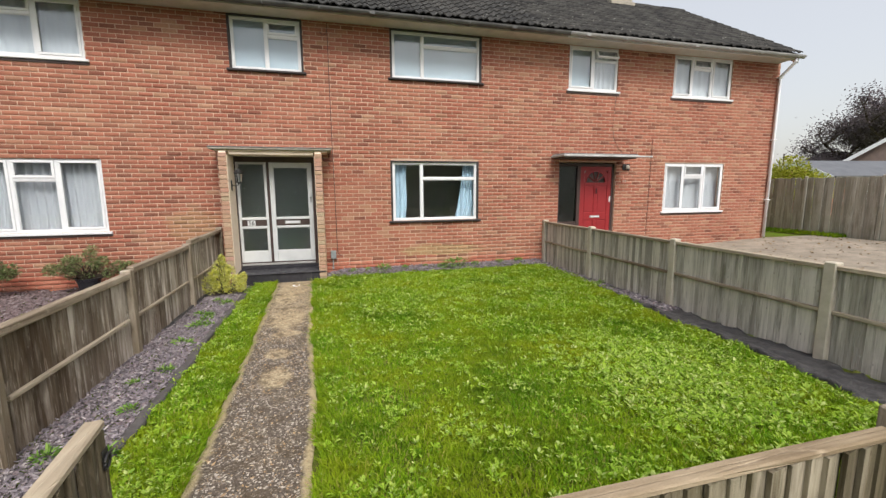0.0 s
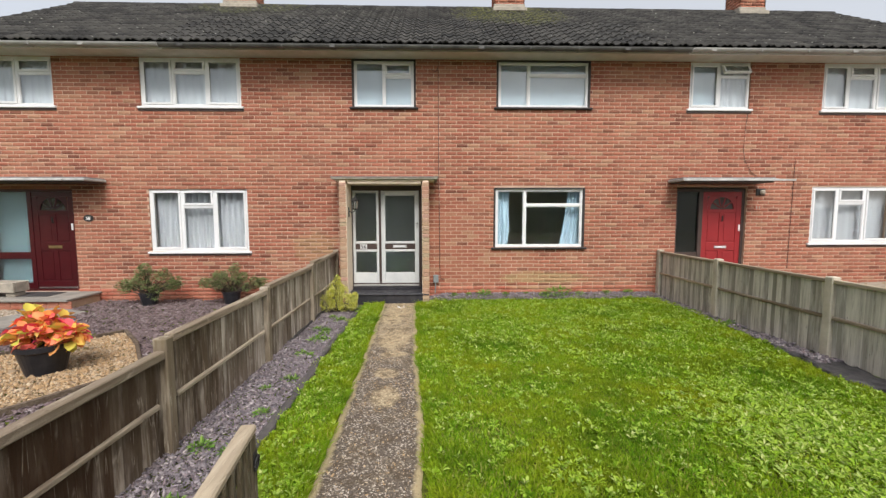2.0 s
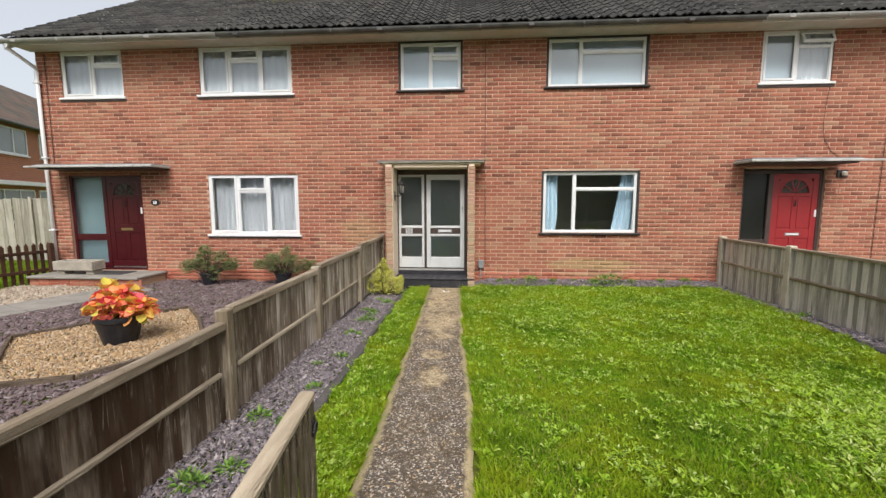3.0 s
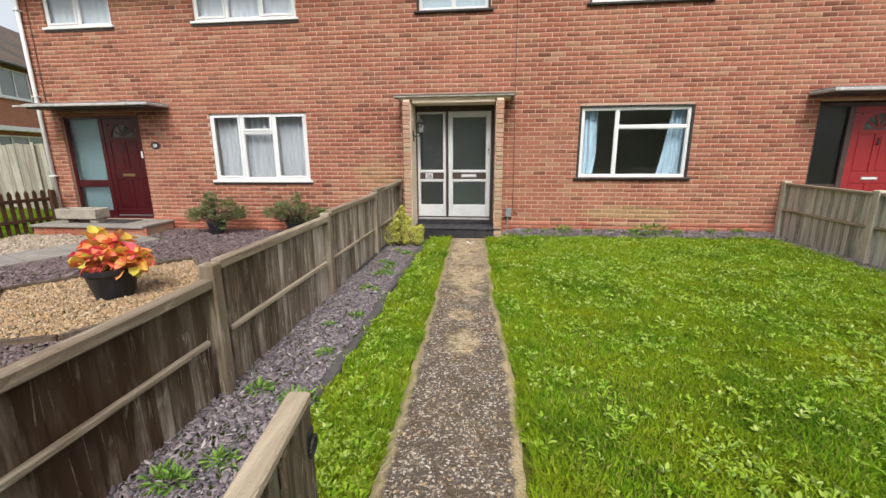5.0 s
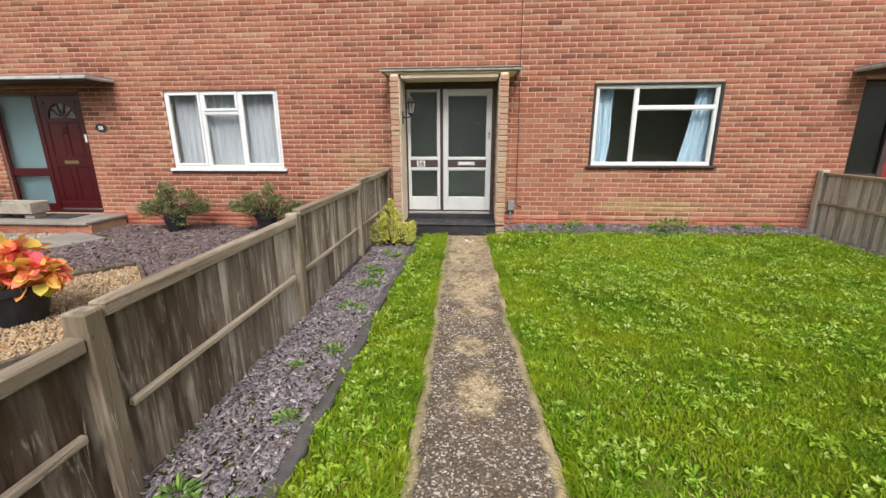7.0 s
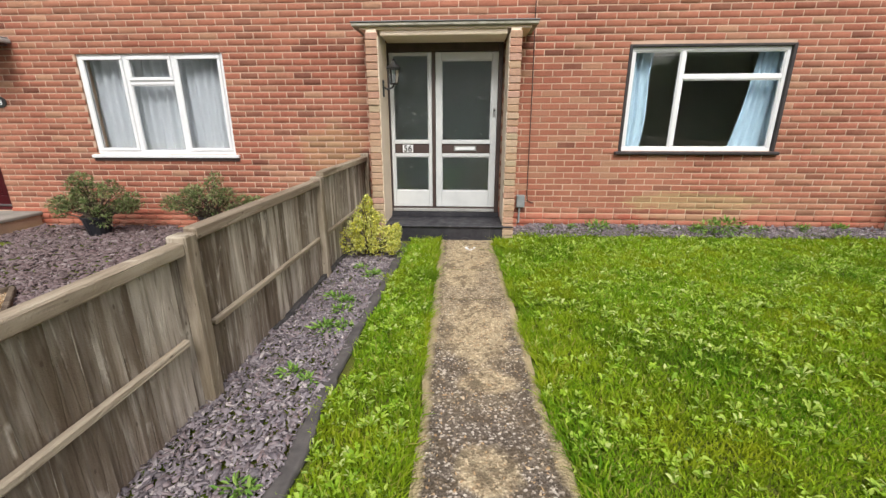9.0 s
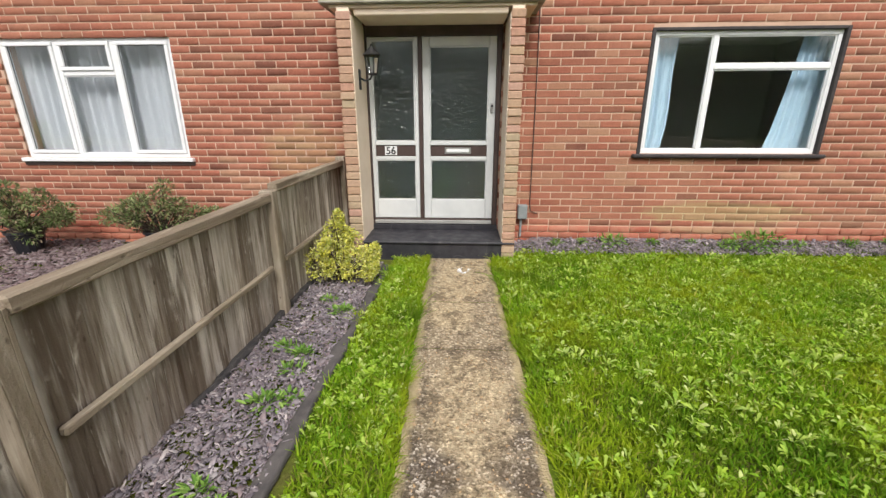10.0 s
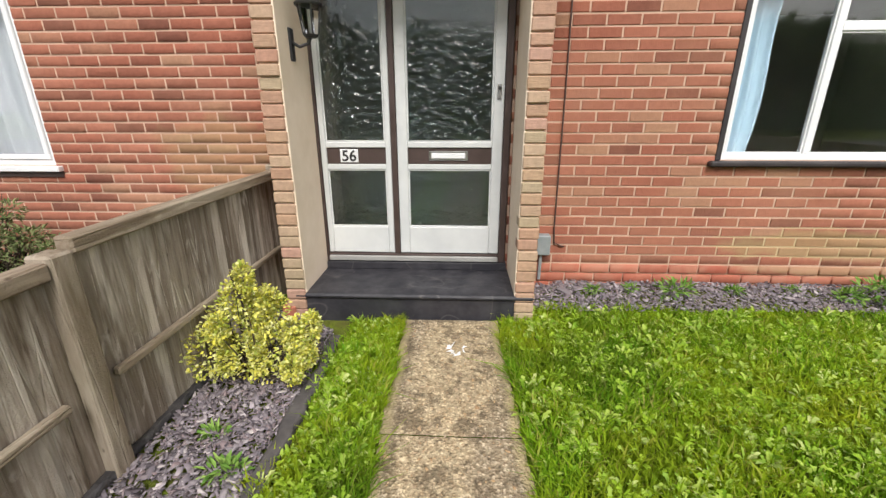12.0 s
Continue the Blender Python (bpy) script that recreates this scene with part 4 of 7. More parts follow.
def porch():
    # piers: brick slips outside, cream render inside
    for x0, x1, zf, name in ((-1.64, -1.50, 0.0, "a"), (0.0, 0.135, 0.0, "b")):
        p = base("porch_pier", ((x0 + x1) / 2, 8.41, zf), label="buff brick porch pier with a cream rendered inner face", category="porch pier", group="piers of the porch")
        inner = 1 if name == "a" else -1
        w = (x1 - x0) / 2
        part("core", boxes((-w + 0.012, -0.252, 0, w - 0.012, 0.284, 2.46)), RENDER, p)
        xi = w - 0.011 if inner > 0 else -w - 0.004
        part("render_face", boxes((xi, -0.262, 0.2, xi + 0.016, 0.27, 2.40), bevel=0.004), RENDER, p, "cream render")
        first = None
        for k in range(31):
            z0 = k * 0.0785
            if first is None:
                first = boxes((-w, -0.275, 0.0, w - 0.002 if inner > 0 else w, -0.16, 0.073), bevel=0.007)
                first = part("brick", first, SLIP, p)
                side = part("brick", boxes((-w - 0.002 if inner > 0 else w - 0.02, -0.155, 0.0, -w + 0.02 if inner > 0 else w + 0.002, 0.28, 0.073), bevel=0.005), SLIP, p)
            else:
                ob = link("brick", first.data, p)
                ob.location = (float(rng.normal(0, 0.002)), float(rng.normal(0, 0.003)), z0)
                ob.scale.z = float(rng.uniform(0.93, 1.03))
                ob = link("brick", side.data, p)
                ob.location = (float(rng.normal(0, 0.0015)), 0, z0)
    c = base("porch_canopy", (-0.76, 8.4, 2.46), label="thin flat porch canopy with a weathered edge and cream underside", category="canopy", group="door canopies")
    part("slab", boxes((-1.03, -0.27, 0.03, 1.07, 0.297, 0.065), bevel=0.008), CANOPY, c)
    part("soffit", boxes((-0.95, -0.22, 0.0, 1.0, 0.297, 0.029), bevel=0.006), RENDER, c)
    part("felt", boxes((-1.04, -0.28, 0.066, 1.08, 0.297, 0.082), bevel=0.006), FELT, c)
    part("fillet", boxes((-0.72, -0.2, -0.06, 0.74, 0.27, -0.001), bevel=0.01), RENDER, c)
    # black step
    s = base("doorstep", (-0.75, 8.4, 0), label="black painted doorstep with scuffs and chalky scratches", category="doorstep")
    part("tread", boxes((-0.83, -0.27, 0.165, 0.885, 0.40, 0.2), bevel=0.012), STEP, s)
    part("riser", boxes((-0.82, -0.25, -0.03, 0.87, 0.40, 0.164), bevel=0.006), STEP, s)
    part("threshold_block", boxes((-0.745, 0.24, 0.201, 0.735, 0.40, 0.262), bevel=0.004), STEP, s)
    part("base_brick", boxes((-0.93, -0.28, -0.03, -0.832, -0.1, 0.10), bevel=0.006), PLINTH, s, "red brick at the foot of the pier")
    # door set
    d = base("front_door", (-0.78, 8.66, 0.262), label="glazed double door set, white with brown frame and frosted glass", category="front door")
    d["kind"] = "thing"
    X = lambda x: x + 0.78
    Z = lambda z: z - 0.262
    part("door_frame", bars([(X(-1.53), 0, X(-1.475), Z(2.40)), (X(-0.08), 0, X(-0.03), Z(2.40)), (X(-1.474), Z(2.30), X(-0.081), Z(2.40)), (X(-0.925), Z(0.33), X(-0.882), Z(2.299)), (X(-1.474), 0, X(-0.081), Z(0.329))], 0.0, 0.09), BROWN, d, "dark brown timber frame")
    part("weather_bar", boxes((X(-1.47), -0.025, 0.01, X(-0.085), -0.001, Z(0.315)), bevel=0.006), GREY_PLASTIC, d, "grey threshold strip")
    for name, x0, x1, st, letter in (("side_door", -1.472, -0.928, 0.042, False), ("main_door", -0.879, -0.083, 0.078, True)):
        leaf = part(name, bars([(X(x0), Z(0.335), X(x0 + st), Z(2.295)), (X(x1 - st), Z(0.335), X(x1), Z(2.295)),
                                (X(x0 + st) + 0.001, Z(0.335), X(x1 - st) - 0.001, Z(0.555)),
                                (X(x0 + st) + 0.001, Z(2.20 if letter else 2.265), X(x1 - st) - 0.001, Z(2.295))], 0.012, 0.056, 0.005), DOOR_WHITE, d, "white painted door leaf")
        g0, g1 = X(x0 + st), X(x1 - st)
        for z0 in (1.015, 1.18):
            part("mid_rail", bars([(g0, Z(z0), g1, Z(z0 + 0.04))], 0.013, 0.055), DOOR_WHITE, leaf)
        part("mid_panel", boxes((g0 + 0.002, 0.026, Z(1.057), g1 - 0.002, 0.046, Z(1.178))), BROWN, leaf, "dark brown middle panel")
        for z0, z1 in ((0.555, 1.015), (1.22, 2.20 if letter else 2.265)):
            gl = part("pane", boxes((g0 + 0.001, 0.03, Z(z0) + 0.001, g1 - 0.001, 0.037, Z(z1) - 0.001)), FROSTED, leaf, "dark frosted glass")
            part("bead", bars(ring(g0, Z(z0), g1, Z(z1), 0.012), 0.020, 0.029, 0.003), DOOR_WHITE, leaf)
        if letter:
            part("letter_plate", boxes((X(-0.64), 0.016, Z(1.085), X(-0.34), 0.0255, Z(1.155)), bevel=0.003), CHROME, leaf, "metal letter plate")
            part("letter_flap", boxes((X(-0.62), 0.008, Z(1.1), X(-0.36), 0.0155, Z(1.14)), bevel=0.003), WHITE, leaf)
            part("lock", boxes((X(-0.135), -0.004, Z(1.53), X(-0.105), 0.0115, Z(1.63)), bevel=0.004), CHROME, leaf, "metal lock")
            bm = bmesh.new()
            tube(bm, [(X(-0.12), -0.02, Z(1.6)), (X(-0.12), -0.005, Z(1.6))], 0.012, 12)
            part("lock_cylinder", fixed(bm), IRON, leaf)
    part("number_plate", boxes((X(-1.325), 0.016, Z(1.068), X(-1.185), 0.0255, Z(1.168)), bevel=0.003), WHITE, d, "white number plate")
    t = number("56", 0.115, IRON)
    t.name = "house_number"
    t.parent = d
    t.matrix_basis = pose(X(-1.255), 0.0145, Z(1.080), 90, 0, 0)
    tagged(t, label="black house number 56")
    # lantern on the pier
    l = base("wall_lantern", (-1.497, 8.36, 1.80), label="black wall lantern with glass sides on a scrolled bracket", category="wall lamp")
    bm = bmesh.new()
    tube(bm, [(0.0, 0, 0.06), (0.05, 0, 0.035), (0.10, 0, 0.05), (0.12, 0, 0.085)], 0.009, 8)
    part("arm", fixed(bm), IRON, l, smooth=True)
    part("back_plate", boxes((-0.004, -0.03, -0.04, 0.012, 0.03, 0.13), bevel=0.006), IRON, l)
    bm = bmesh.new()
    lathe(bm, [(0.0, 0.075), (0.035, 0.08), (0.045, 0.095), (0.0, 0.096)], 6, (0.12, 0, 0))
    part("cup", fixed(bm), IRON, l)
    bm = bmesh.new()
    for i in range(6):
        a = 2 * math.pi * i / 6
        tube(bm, [(0.12 + 0.042 * math.cos(a), 0.042 * math.sin(a), 0.095), (0.12 + 0.062 * math.cos(a), 0.062 * math.sin(a), 0.235)], 0.004, 5)
    part("cage", fixed(bm), IRON, l)
    bm = bmesh.new()
    lathe(bm, [(0.039, 0.097), (0.057, 0.233)], 6, (0.12, 0, 0))
    part("lantern_glass", fixed(bm), GLASS, l)
    bm = bmesh.new()
    lathe(bm, [(0.0, 0.236), (0.075, 0.236), (0.078, 0.245), (0.05, 0.27), (0.03, 0.29), (0.022, 0.30), (0.008, 0.315), (0.012, 0.325), (0.0, 0.335)], 12, (0.12, 0, 0))
    part("cap", fixed(bm), IRON, l)
    l.scale = (1.15, 1.15, 1.15)


def number(text, size, material):
    cu = bpy.data.curves.new("number", "FONT")
    cu.body, cu.size, cu.extrude, cu.align_x = text, size, 0.002, "CENTER"
    cu.offset = 0.002
    tmp = bpy.data.objects.new("number", cu)
    scene.collection.objects.link(tmp)
    bpy.context.view_layer.update()
    me = bpy.data.meshes.new_from_object(tmp.evaluated_get(bpy.context.evaluated_depsgraph_get()))
    bpy.data.objects.remove(tmp)
    me.materials.clear()
    me.materials.append(material)
    return new("number", me)


def side_porch(x0, x1, z0, frame_mat, door_mat, glass, split, label, can, flip=False):
    """A recessed door with a side light, under a thin canopy. split: x of the post between them."""
    y = WALL_Y + 0.06
    d = base("front_door", ((x0 + x1) / 2, y, z0), label=label, category="front door")
    X = lambda x: x - (x0 + x1) / 2
    z1 = 2.34
    h = z1 - z0
    part("door_frame", bars([(X(x0), 0, X(x0) + 0.06, h), (X(x1) - 0.06, 0, X(x1), h), (X(x0) + 0.061, h - 0.06, X(x1) - 0.061, h), (X(split) - 0.045, 0.05, X(split) + 0.045, h - 0.061), (X(x0) + 0.061, 0, X(x1) - 0.061, 0.045)], 0, 0.1), frame_mat, d)
    a, b = X(x0) + 0.061, X(split) - 0.046
    part("side_rail", bars([(a, 0.68, b, 0.82), (a, 0.05, b, 0.17)], 0.01, 0.08), frame_mat, d)
    for p, q in ((0.17, 0.68), (0.82, h - 0.061)):
        part("side_pane", boxes((a, 0.04, p + 0.001, b, 0.048, q - 0.001)), glass, d)
    a, b = X(split) + 0.046, X(x1) - 0.061
    w = b - a
    top = h - 0.064
    leaf = part("door_leaf", bars([(a, 0.047, b, 0.05 + 0.16), (a, 0.211, a + 0.11, top - 0.1), (b - 0.11, 0.211, b, top - 0.1), (a + 0.111, 0.85, b - 0.111, 1.03), (a + w / 2 - 0.045, 0.211, a + w / 2 + 0.045, 0.849), (a + w / 2 - 0.045, 1.031, a + w / 2 + 0.045, top - 0.45), (a + 0.111, top - 0.449, b - 0.111, top - 0.38), (a, top - 0.099, b, top)], 0.012, 0.055, 0.004), door_mat, d)
    part("panel_back", boxes((a + 0.105, 0.026, 0.205, b - 0.105, 0.045, top - 0.379)), door_mat, leaf)
    for u0, u1 in ((a + 0.13, a + w / 2 - 0.065), (a + w / 2 + 0.065, b - 0.13)):
        for v0, v1 in ((0.24, 0.82), (1.06, top - 0.48)):
            part("raised_panel", boxes((u0, 0.017, v0, u1, 0.0255, v1), bevel=0.008), door_mat, leaf)
    # fanlight: half-round of glass between spokes
    cx, cz, r = a + w / 2, top - 0.379, 0.262
    bm = bmesh.new()
    out = [(cx + r * math.cos(t), cz + r * math.sin(t)) for t in np.linspace(0, math.pi, 17)]
    vi = [[bm.verts.new((x, yy, z)) for x, z in out] for yy in (0.014, 0.05)]
    edge = []
    for x, z in out:
        t = math.atan2(z - cz, x - cx)
        s = min((b - 0.111 - cx) / max(1e-6, abs(math.cos(t))), (top - 0.1 - cz) / max(1e-6, math.sin(t)))
        edge.append((cx + s * math.cos(t), cz + s * math.sin(t)))
    vo = [[bm.verts.new((x, yy, z)) for x, z in edge] for yy in (0.014, 0.05)]
    for k in range(16):
        bm.faces.new((vi[0][k], vi[0][k + 1], vo[0][k + 1], vo[0][k]))
        bm.faces.new((vi[0][k], vi[1][k], vi[1][k + 1], vi[0][k + 1]))
    part("fan_surround", bm, door_mat, leaf)
    bm = bmesh.new()
    extruded(bm, [(cx + (r + 0.004) * math.cos(t), cz + (r + 0.004) * math.sin(t)) for t in np.linspace(0, math.pi, 17)], 0.034, 0.04)
    part("fan_glass", fixed(bm), FROSTED, leaf, "dark half-round glass")
    for t in (36, 72, 108, 144):
        bm = bmesh.new()
        box(bm, 0.04, 0.02, -0.012, r, 0.033, 0.012, 0.002, Matrix.Translation((cx, 0, cz)) @ Matrix.Rotation(-radians(t), 4, "Y"))
        part("spoke", fixed(bm), door_mat, leaf)
    part("letter_plate", boxes((cx - 0.14, 0.004, 0.9, cx + 0.14, 0.0115, 0.96), bevel=0.003), BRASS if door_mat == MAROON else CHROME, leaf, "metal letter plate")
    part("letter_flap", boxes((cx - 0.115, -0.001, 0.915, cx + 0.115, 0.0035, 0.945), bevel=0.002), BRASS if door_mat == MAROON else WHITE, leaf)
    bm = bmesh.new()
    tube(bm, [(cx, -0.02, top - 0.52), (cx, -0.02, top - 0.62), (cx, 0.0, top - 0.64)], 0.013, 8)
    part("knocker", fixed(bm), IRON, leaf)
    part("latch", boxes((b - 0.055, -0.006, 1.28, b - 0.015, 0.0115, 1.42), bevel=0.006), WHITE, leaf, "pale door latch")
    part("draught_strip", boxes((a + 0.02, 0.0, 0.055, b - 0.02, 0.0115, 0.085), bevel=0.003), CHROME, leaf, "metal draught strip")
    # canopy
    c = base("porch_canopy", ((can[0] + can[1]) / 2, 8.4, 2.46), label="thin flat grey canopy over the recessed front door", category="canopy", group="door canopies")
    w = (can[1] - can[0]) / 2
    part("slab", boxes((-w, -0.27, 0.0, w, 0.297, 0.05), bevel=0.01), CANOPY_GREY, c)
    part("felt", boxes((-w + 0.03, -0.22, 0.051, w - 0.03, 0.297, 0.075), bevel=0.006), FELT, c)
    part("drip_batten", boxes((can[2] - (can[0] + can[1]) / 2, -0.3, 0.0, can[3] - (can[0] + can[1]) / 2, -0.272, 0.035), bevel=0.004), CANOPY_GREY, c)
    part("soffit", boxes((-w + 0.06, -0.22, -0.03, w - 0.06, 0.29, -0.001), bevel=0.005), BROWN, c)
    return d


# fences
def fence_boards(fence, axis, start, length, z0, z1, side, material, bw=0.105):
    """Feather-edged upright boards that overlap, at slightly different tilts. side: +1 or -1, the way they face."""
    n = max(1, round(length / (bw * 0.84)))
    step = length / n
    key = (round(bw, 3), side, material.name, axis)
    if key not in BOARDS:
        bm = bmesh.new()
        pr = [(0, 0.009 * side), (bw, 0.0), (bw, 0.005 * side), (0, 0.028 * side)]
        lo = [bm.verts.new((p, q, 0) if axis == 0 else (q, p, 0)) for p, q in pr]
        hi = [bm.verts.new((p, q, 1) if axis == 0 else (q, p, 1)) for p, q in pr]
        bm.faces.new(lo)
        bm.faces.new(hi[::-1])
        for k in range(4):
            bm.faces.new((lo[k], hi[k], hi[(k + 1) % 4], lo[(k + 1) % 4]))
        fixed(bm)
        me = bpy.data.meshes.new("board")
        bm.to_mesh(me)
        bm.free()
        me.materials.append(material)
        BOARDS[key] = me
    for k in range(n):
        ob = link("board", BOARDS[key], fence)
        s = start + k * step
        off = float(rng.normal(0, 0.0015))
        tw = float(rng.normal(0, 2.0))
        p = (s, off, z0 + float(rng.normal(0, 0.006))) if axis == 0 else (off, s, z0 + float(rng.normal(0, 0.006)))
        ob.matrix_basis = Matrix.LocRotScale(p, Euler((0, 0, radians(tw))), (1, 1, z1 - z0))


BOARDS = {}


def fence_left():
    f = base("fence", (-1.835, 0, 0), label="low weathered fence of dark brown boards between square posts", category="fence")
    panels = [(-1.0, 0.93, 0.75), (1.03, 2.92, 0.80), (3.02, 4.83, 0.90), (4.93, 6.72, 0.95), (6.82, 8.58, 1.01)]
    for y0, y1, wood in ((-1.0, 0.93, FENCE_DARK), (1.03, 2.40, FENCE_DARK), (2.40, 2.92, FENCE_HALF), (3.02, 3.80, FENCE_HALF), (3.80, 4.83, FENCE_MID), (4.93, 6.72, FENCE_MID), (6.82, 8.58, FENCE_PALE)):
        top = next(t for a, b, t in panels if a <= y0 < b)
        fence_boards(f, 1, y0, y1 - y0, 0.0, top - 0.03, -1, wood)
    for y0, y1, top in panels:
        part("top_rail", boxes((-0.026, y0, top - 0.052, 0.045, y1, top + 0.014), bevel=0.008), RAIL_Y, f)
        bm = bmesh.new()
        box(bm, 0.002, y0 + 0.05, 0.40, 0.036, y1 - 0.07, 0.44, 0.008)
        part("mid_rail", fixed(bm), RAIL_Y, f)
    for y, top in ((-1.05, 0.80), (0.98, 0.82), (2.97, 0.90), (4.88, 0.94), (6.77, 0.98), (8.63, 1.06)):
        part("post", boxes((-0.05, y - 0.047, -0.1, 0.05, y + 0.047, top), bevel=0.008), POSTM, f)


def fence_right():
    f = base("fence", (5.13, 0, 0), label="low weathered grey timber fence with pale square posts beside the driveway", category="fence")
    ys = [0.85, 2.80, 4.80, 6.83, 8.64]
    for y0, y1 in zip(ys, ys[1:]):
        a, b = y0 + 0.05, y1 - 0.05
        fence_boards(f, 1, a, b - a, 0.0, 0.97, 1, FENCE_GREY, 0.088)
        part("top_rail", boxes((-0.045, a, 0.955, 0.022, b, 1.0), bevel=0.006), RAIL_Y, f)
        part("mid_rail", boxes((-0.036, a, 0.50, -0.002, b, 0.545), bevel=0.008), RAIL_Y, f)
    for k, y in enumerate(ys):
        part("post", boxes((-0.055, y - 0.055, -0.1, 0.055, y + 0.055, 1.03), bevel=0.01), POST_GREY, f, "pale weathered post")


def fence_front():
    f = base("fence", (0, 0.83, 0), label="front garden fence with a pale cap rail and streaky boards", category="fence")
    for x0, x1 in ((0.37, 2.30), (2.40, 4.33), (-1.78, -0.715)):
        part("cap_rail", boxes((x0, -0.03, 0.848, x1, 0.03, 0.875), bevel=0.006), RAIL_X, f)
        part("top_rail", boxes((x0, 0.003, 0.785, x1, 0.03, 0.846), bevel=0.006), RAIL_X, f)
        part("mid_rail", boxes((x0, -0.002, 0.35, x1, 0.035, 0.40), bevel=0.006), RAIL_X, f)
        fence_boards(f, 0, x0, x1 - x0, 0.03, 0.843, -1, FENCE_FRONT)
    for x, top in ((0.32, 0.93), (2.35, 0.95), (4.38, 0.93), (-0.665, 0.90)):
        part("post", boxes((x - 0.047, -0.045, -0.1, x + 0.047, 0.05, top), bevel=0.008), POSTM, f)


def gate():
    g = base("garden_gate", (-0.575, 0.90, 0), turn=6.7, label="open low timber garden gate with a pale rail and ring latch", category="gate")
    part("cap_rail", boxes((-0.028, 0.0, 0.83, 0.043, 0.83, 0.865), bevel=0.008), RAIL_PALE_Y, g)
    part("hanging_stile", boxes((-0.02, 0.02, 0.06, 0.04, 0.09, 0.828), bevel=0.005), FENCE_FRONT, g)
    part("latch_stile", boxes((-0.02, 0.75, 0.06, 0.04, 0.82, 0.828), bevel=0.005), FENCE_FRONT, g)
    for z in (0.14, 0.68):
        part("rail", boxes((-0.014, 0.091, z, 0.005, 0.749, z + 0.07), bevel=0.004), RAIL_PALE_Y, g)
    part("brace", (lambda bm: (box(bm, -0.013, -0.02, -0.03, 0.004, 0.80, 0.03, 0.003, Matrix.Translation((0, 0.10, 0.22)) @ Matrix.Rotation(radians(33), 4, "X")), fixed(bm))[1])(bmesh.new()), FENCE_FRONT, g)
    fence_boards(g, 1, 0.091, 0.66, 0.06, 0.828, 1, FENCE_FRONT, 0.095)
    for ob in [o for o in g.children if o.name.startswith("board")]:
        ob.location.x += 0.02
    bm = bmesh.new()
    pts = [(0.048 + 0.004 * math.cos(a), 0.79 + 0.028 * math.sin(a), 0.70 + 0.032 * math.cos(a)) for a in np.linspace(0, 2 * math.pi, 17)]
    tube(bm, pts, 0.006, 6)
    part("latch_ring", fixed(bm), IRON, g, "black iron ring latch")
    part("latch_plate", boxes((0.040, 0.765, 0.685, 0.046, 0.815, 0.755), bevel=0.003), IRON, g)
    for z in (0.2, 0.7):
        part("hinge", boxes((0.041, -0.05, z, 0.047, 0.22, z + 0.03), bevel=0.002), IRON, g)


# plants
def foliage(name, parent, centres, radii, n, length, width, material, flat=0.0, label="", outward=1.0):
    """Leaves spread through several uneven ellipsoids."""
    k = rng.integers(0, len(centres), n)
    d = unit(rng.normal(size=(n, 3)))
    r = rng.uniform(0.35, 1.0, n) ** 0.5
    at = np.array(centres)[k] + d * np.array(radii)[k] * r[:, None]
    way = d * outward + rng.normal(size=(n, 3)) * 0.6 + np.array([0, 0, 0.3 - flat])
    v, f = leaf_cloud(at, way, rng.uniform(0.6, 1.2, n) * length, rng.uniform(0.7, 1.2, n) * width)
    return bulk(name, v, f, material, parent, label=label, kind="stuff")


def twigs(name, parent, root, tips, radius, material):
    bm = bmesh.new()
    for t in tips:
        mid = [(root[k] + t[k]) / 2 + float(rng.normal(0, 0.03)) for k in range(3)]
        mid[2] = root[2] + (t[2] - root[2]) * 0.6
        tube(bm, [root, mid, t], [radius, radius * 0.7, radius * 0.3], 5)
    return part(name, fixed(bm), material, parent)


def euonymus():
    b = base("euonymus_bush", (-1.55, 7.44, 0.03), label="yellow and green variegated euonymus bush beside the fence", category="bush")
    cs = [(0.05, 0.0, 0.16), (-0.08, -0.02, 0.32), (-0.02, 0.0, 0.48), (0.18, 0.08, 0.16), (0.25, 0.12, 0.20), (-0.2, -0.1, 0.2), (0.05, 0.1, 0.36), (0.0, 0.02, 0.62), (0.12, -0.08, 0.2)]
    rs = [(0.24, 0.22, 0.18), (0.19, 0.18, 0.2), (0.14, 0.12, 0.15), (0.2, 0.2, 0.16), (0.12, 0.14, 0.12), (0.14, 0.16, 0.18), (0.16, 0.16, 0.16), (0.06, 0.06, 0.10), (0.2, 0.16, 0.18)]
    for _ in range(12):
        cs.append((float(rng.uniform(-0.26, 0.36)), float(rng.uniform(-0.2, 0.2)), float(rng.uniform(0.12, 0.42))))
        rs.append((0.06, 0.06, 0.09))
    tips = [tuple(np.array(c) + rng.normal(0, 0.05, 3)) for c in cs for _ in range(3)]
    twigs("stem", b, (0, 0, -0.03), tips, 0.007, BARK)
    foliage("leaves", b, cs, rs, 8200, 0.026, 0.018, EUON, label="cream and green oval leaves")
    b.scale = (0.92, 0.92, 0.92)


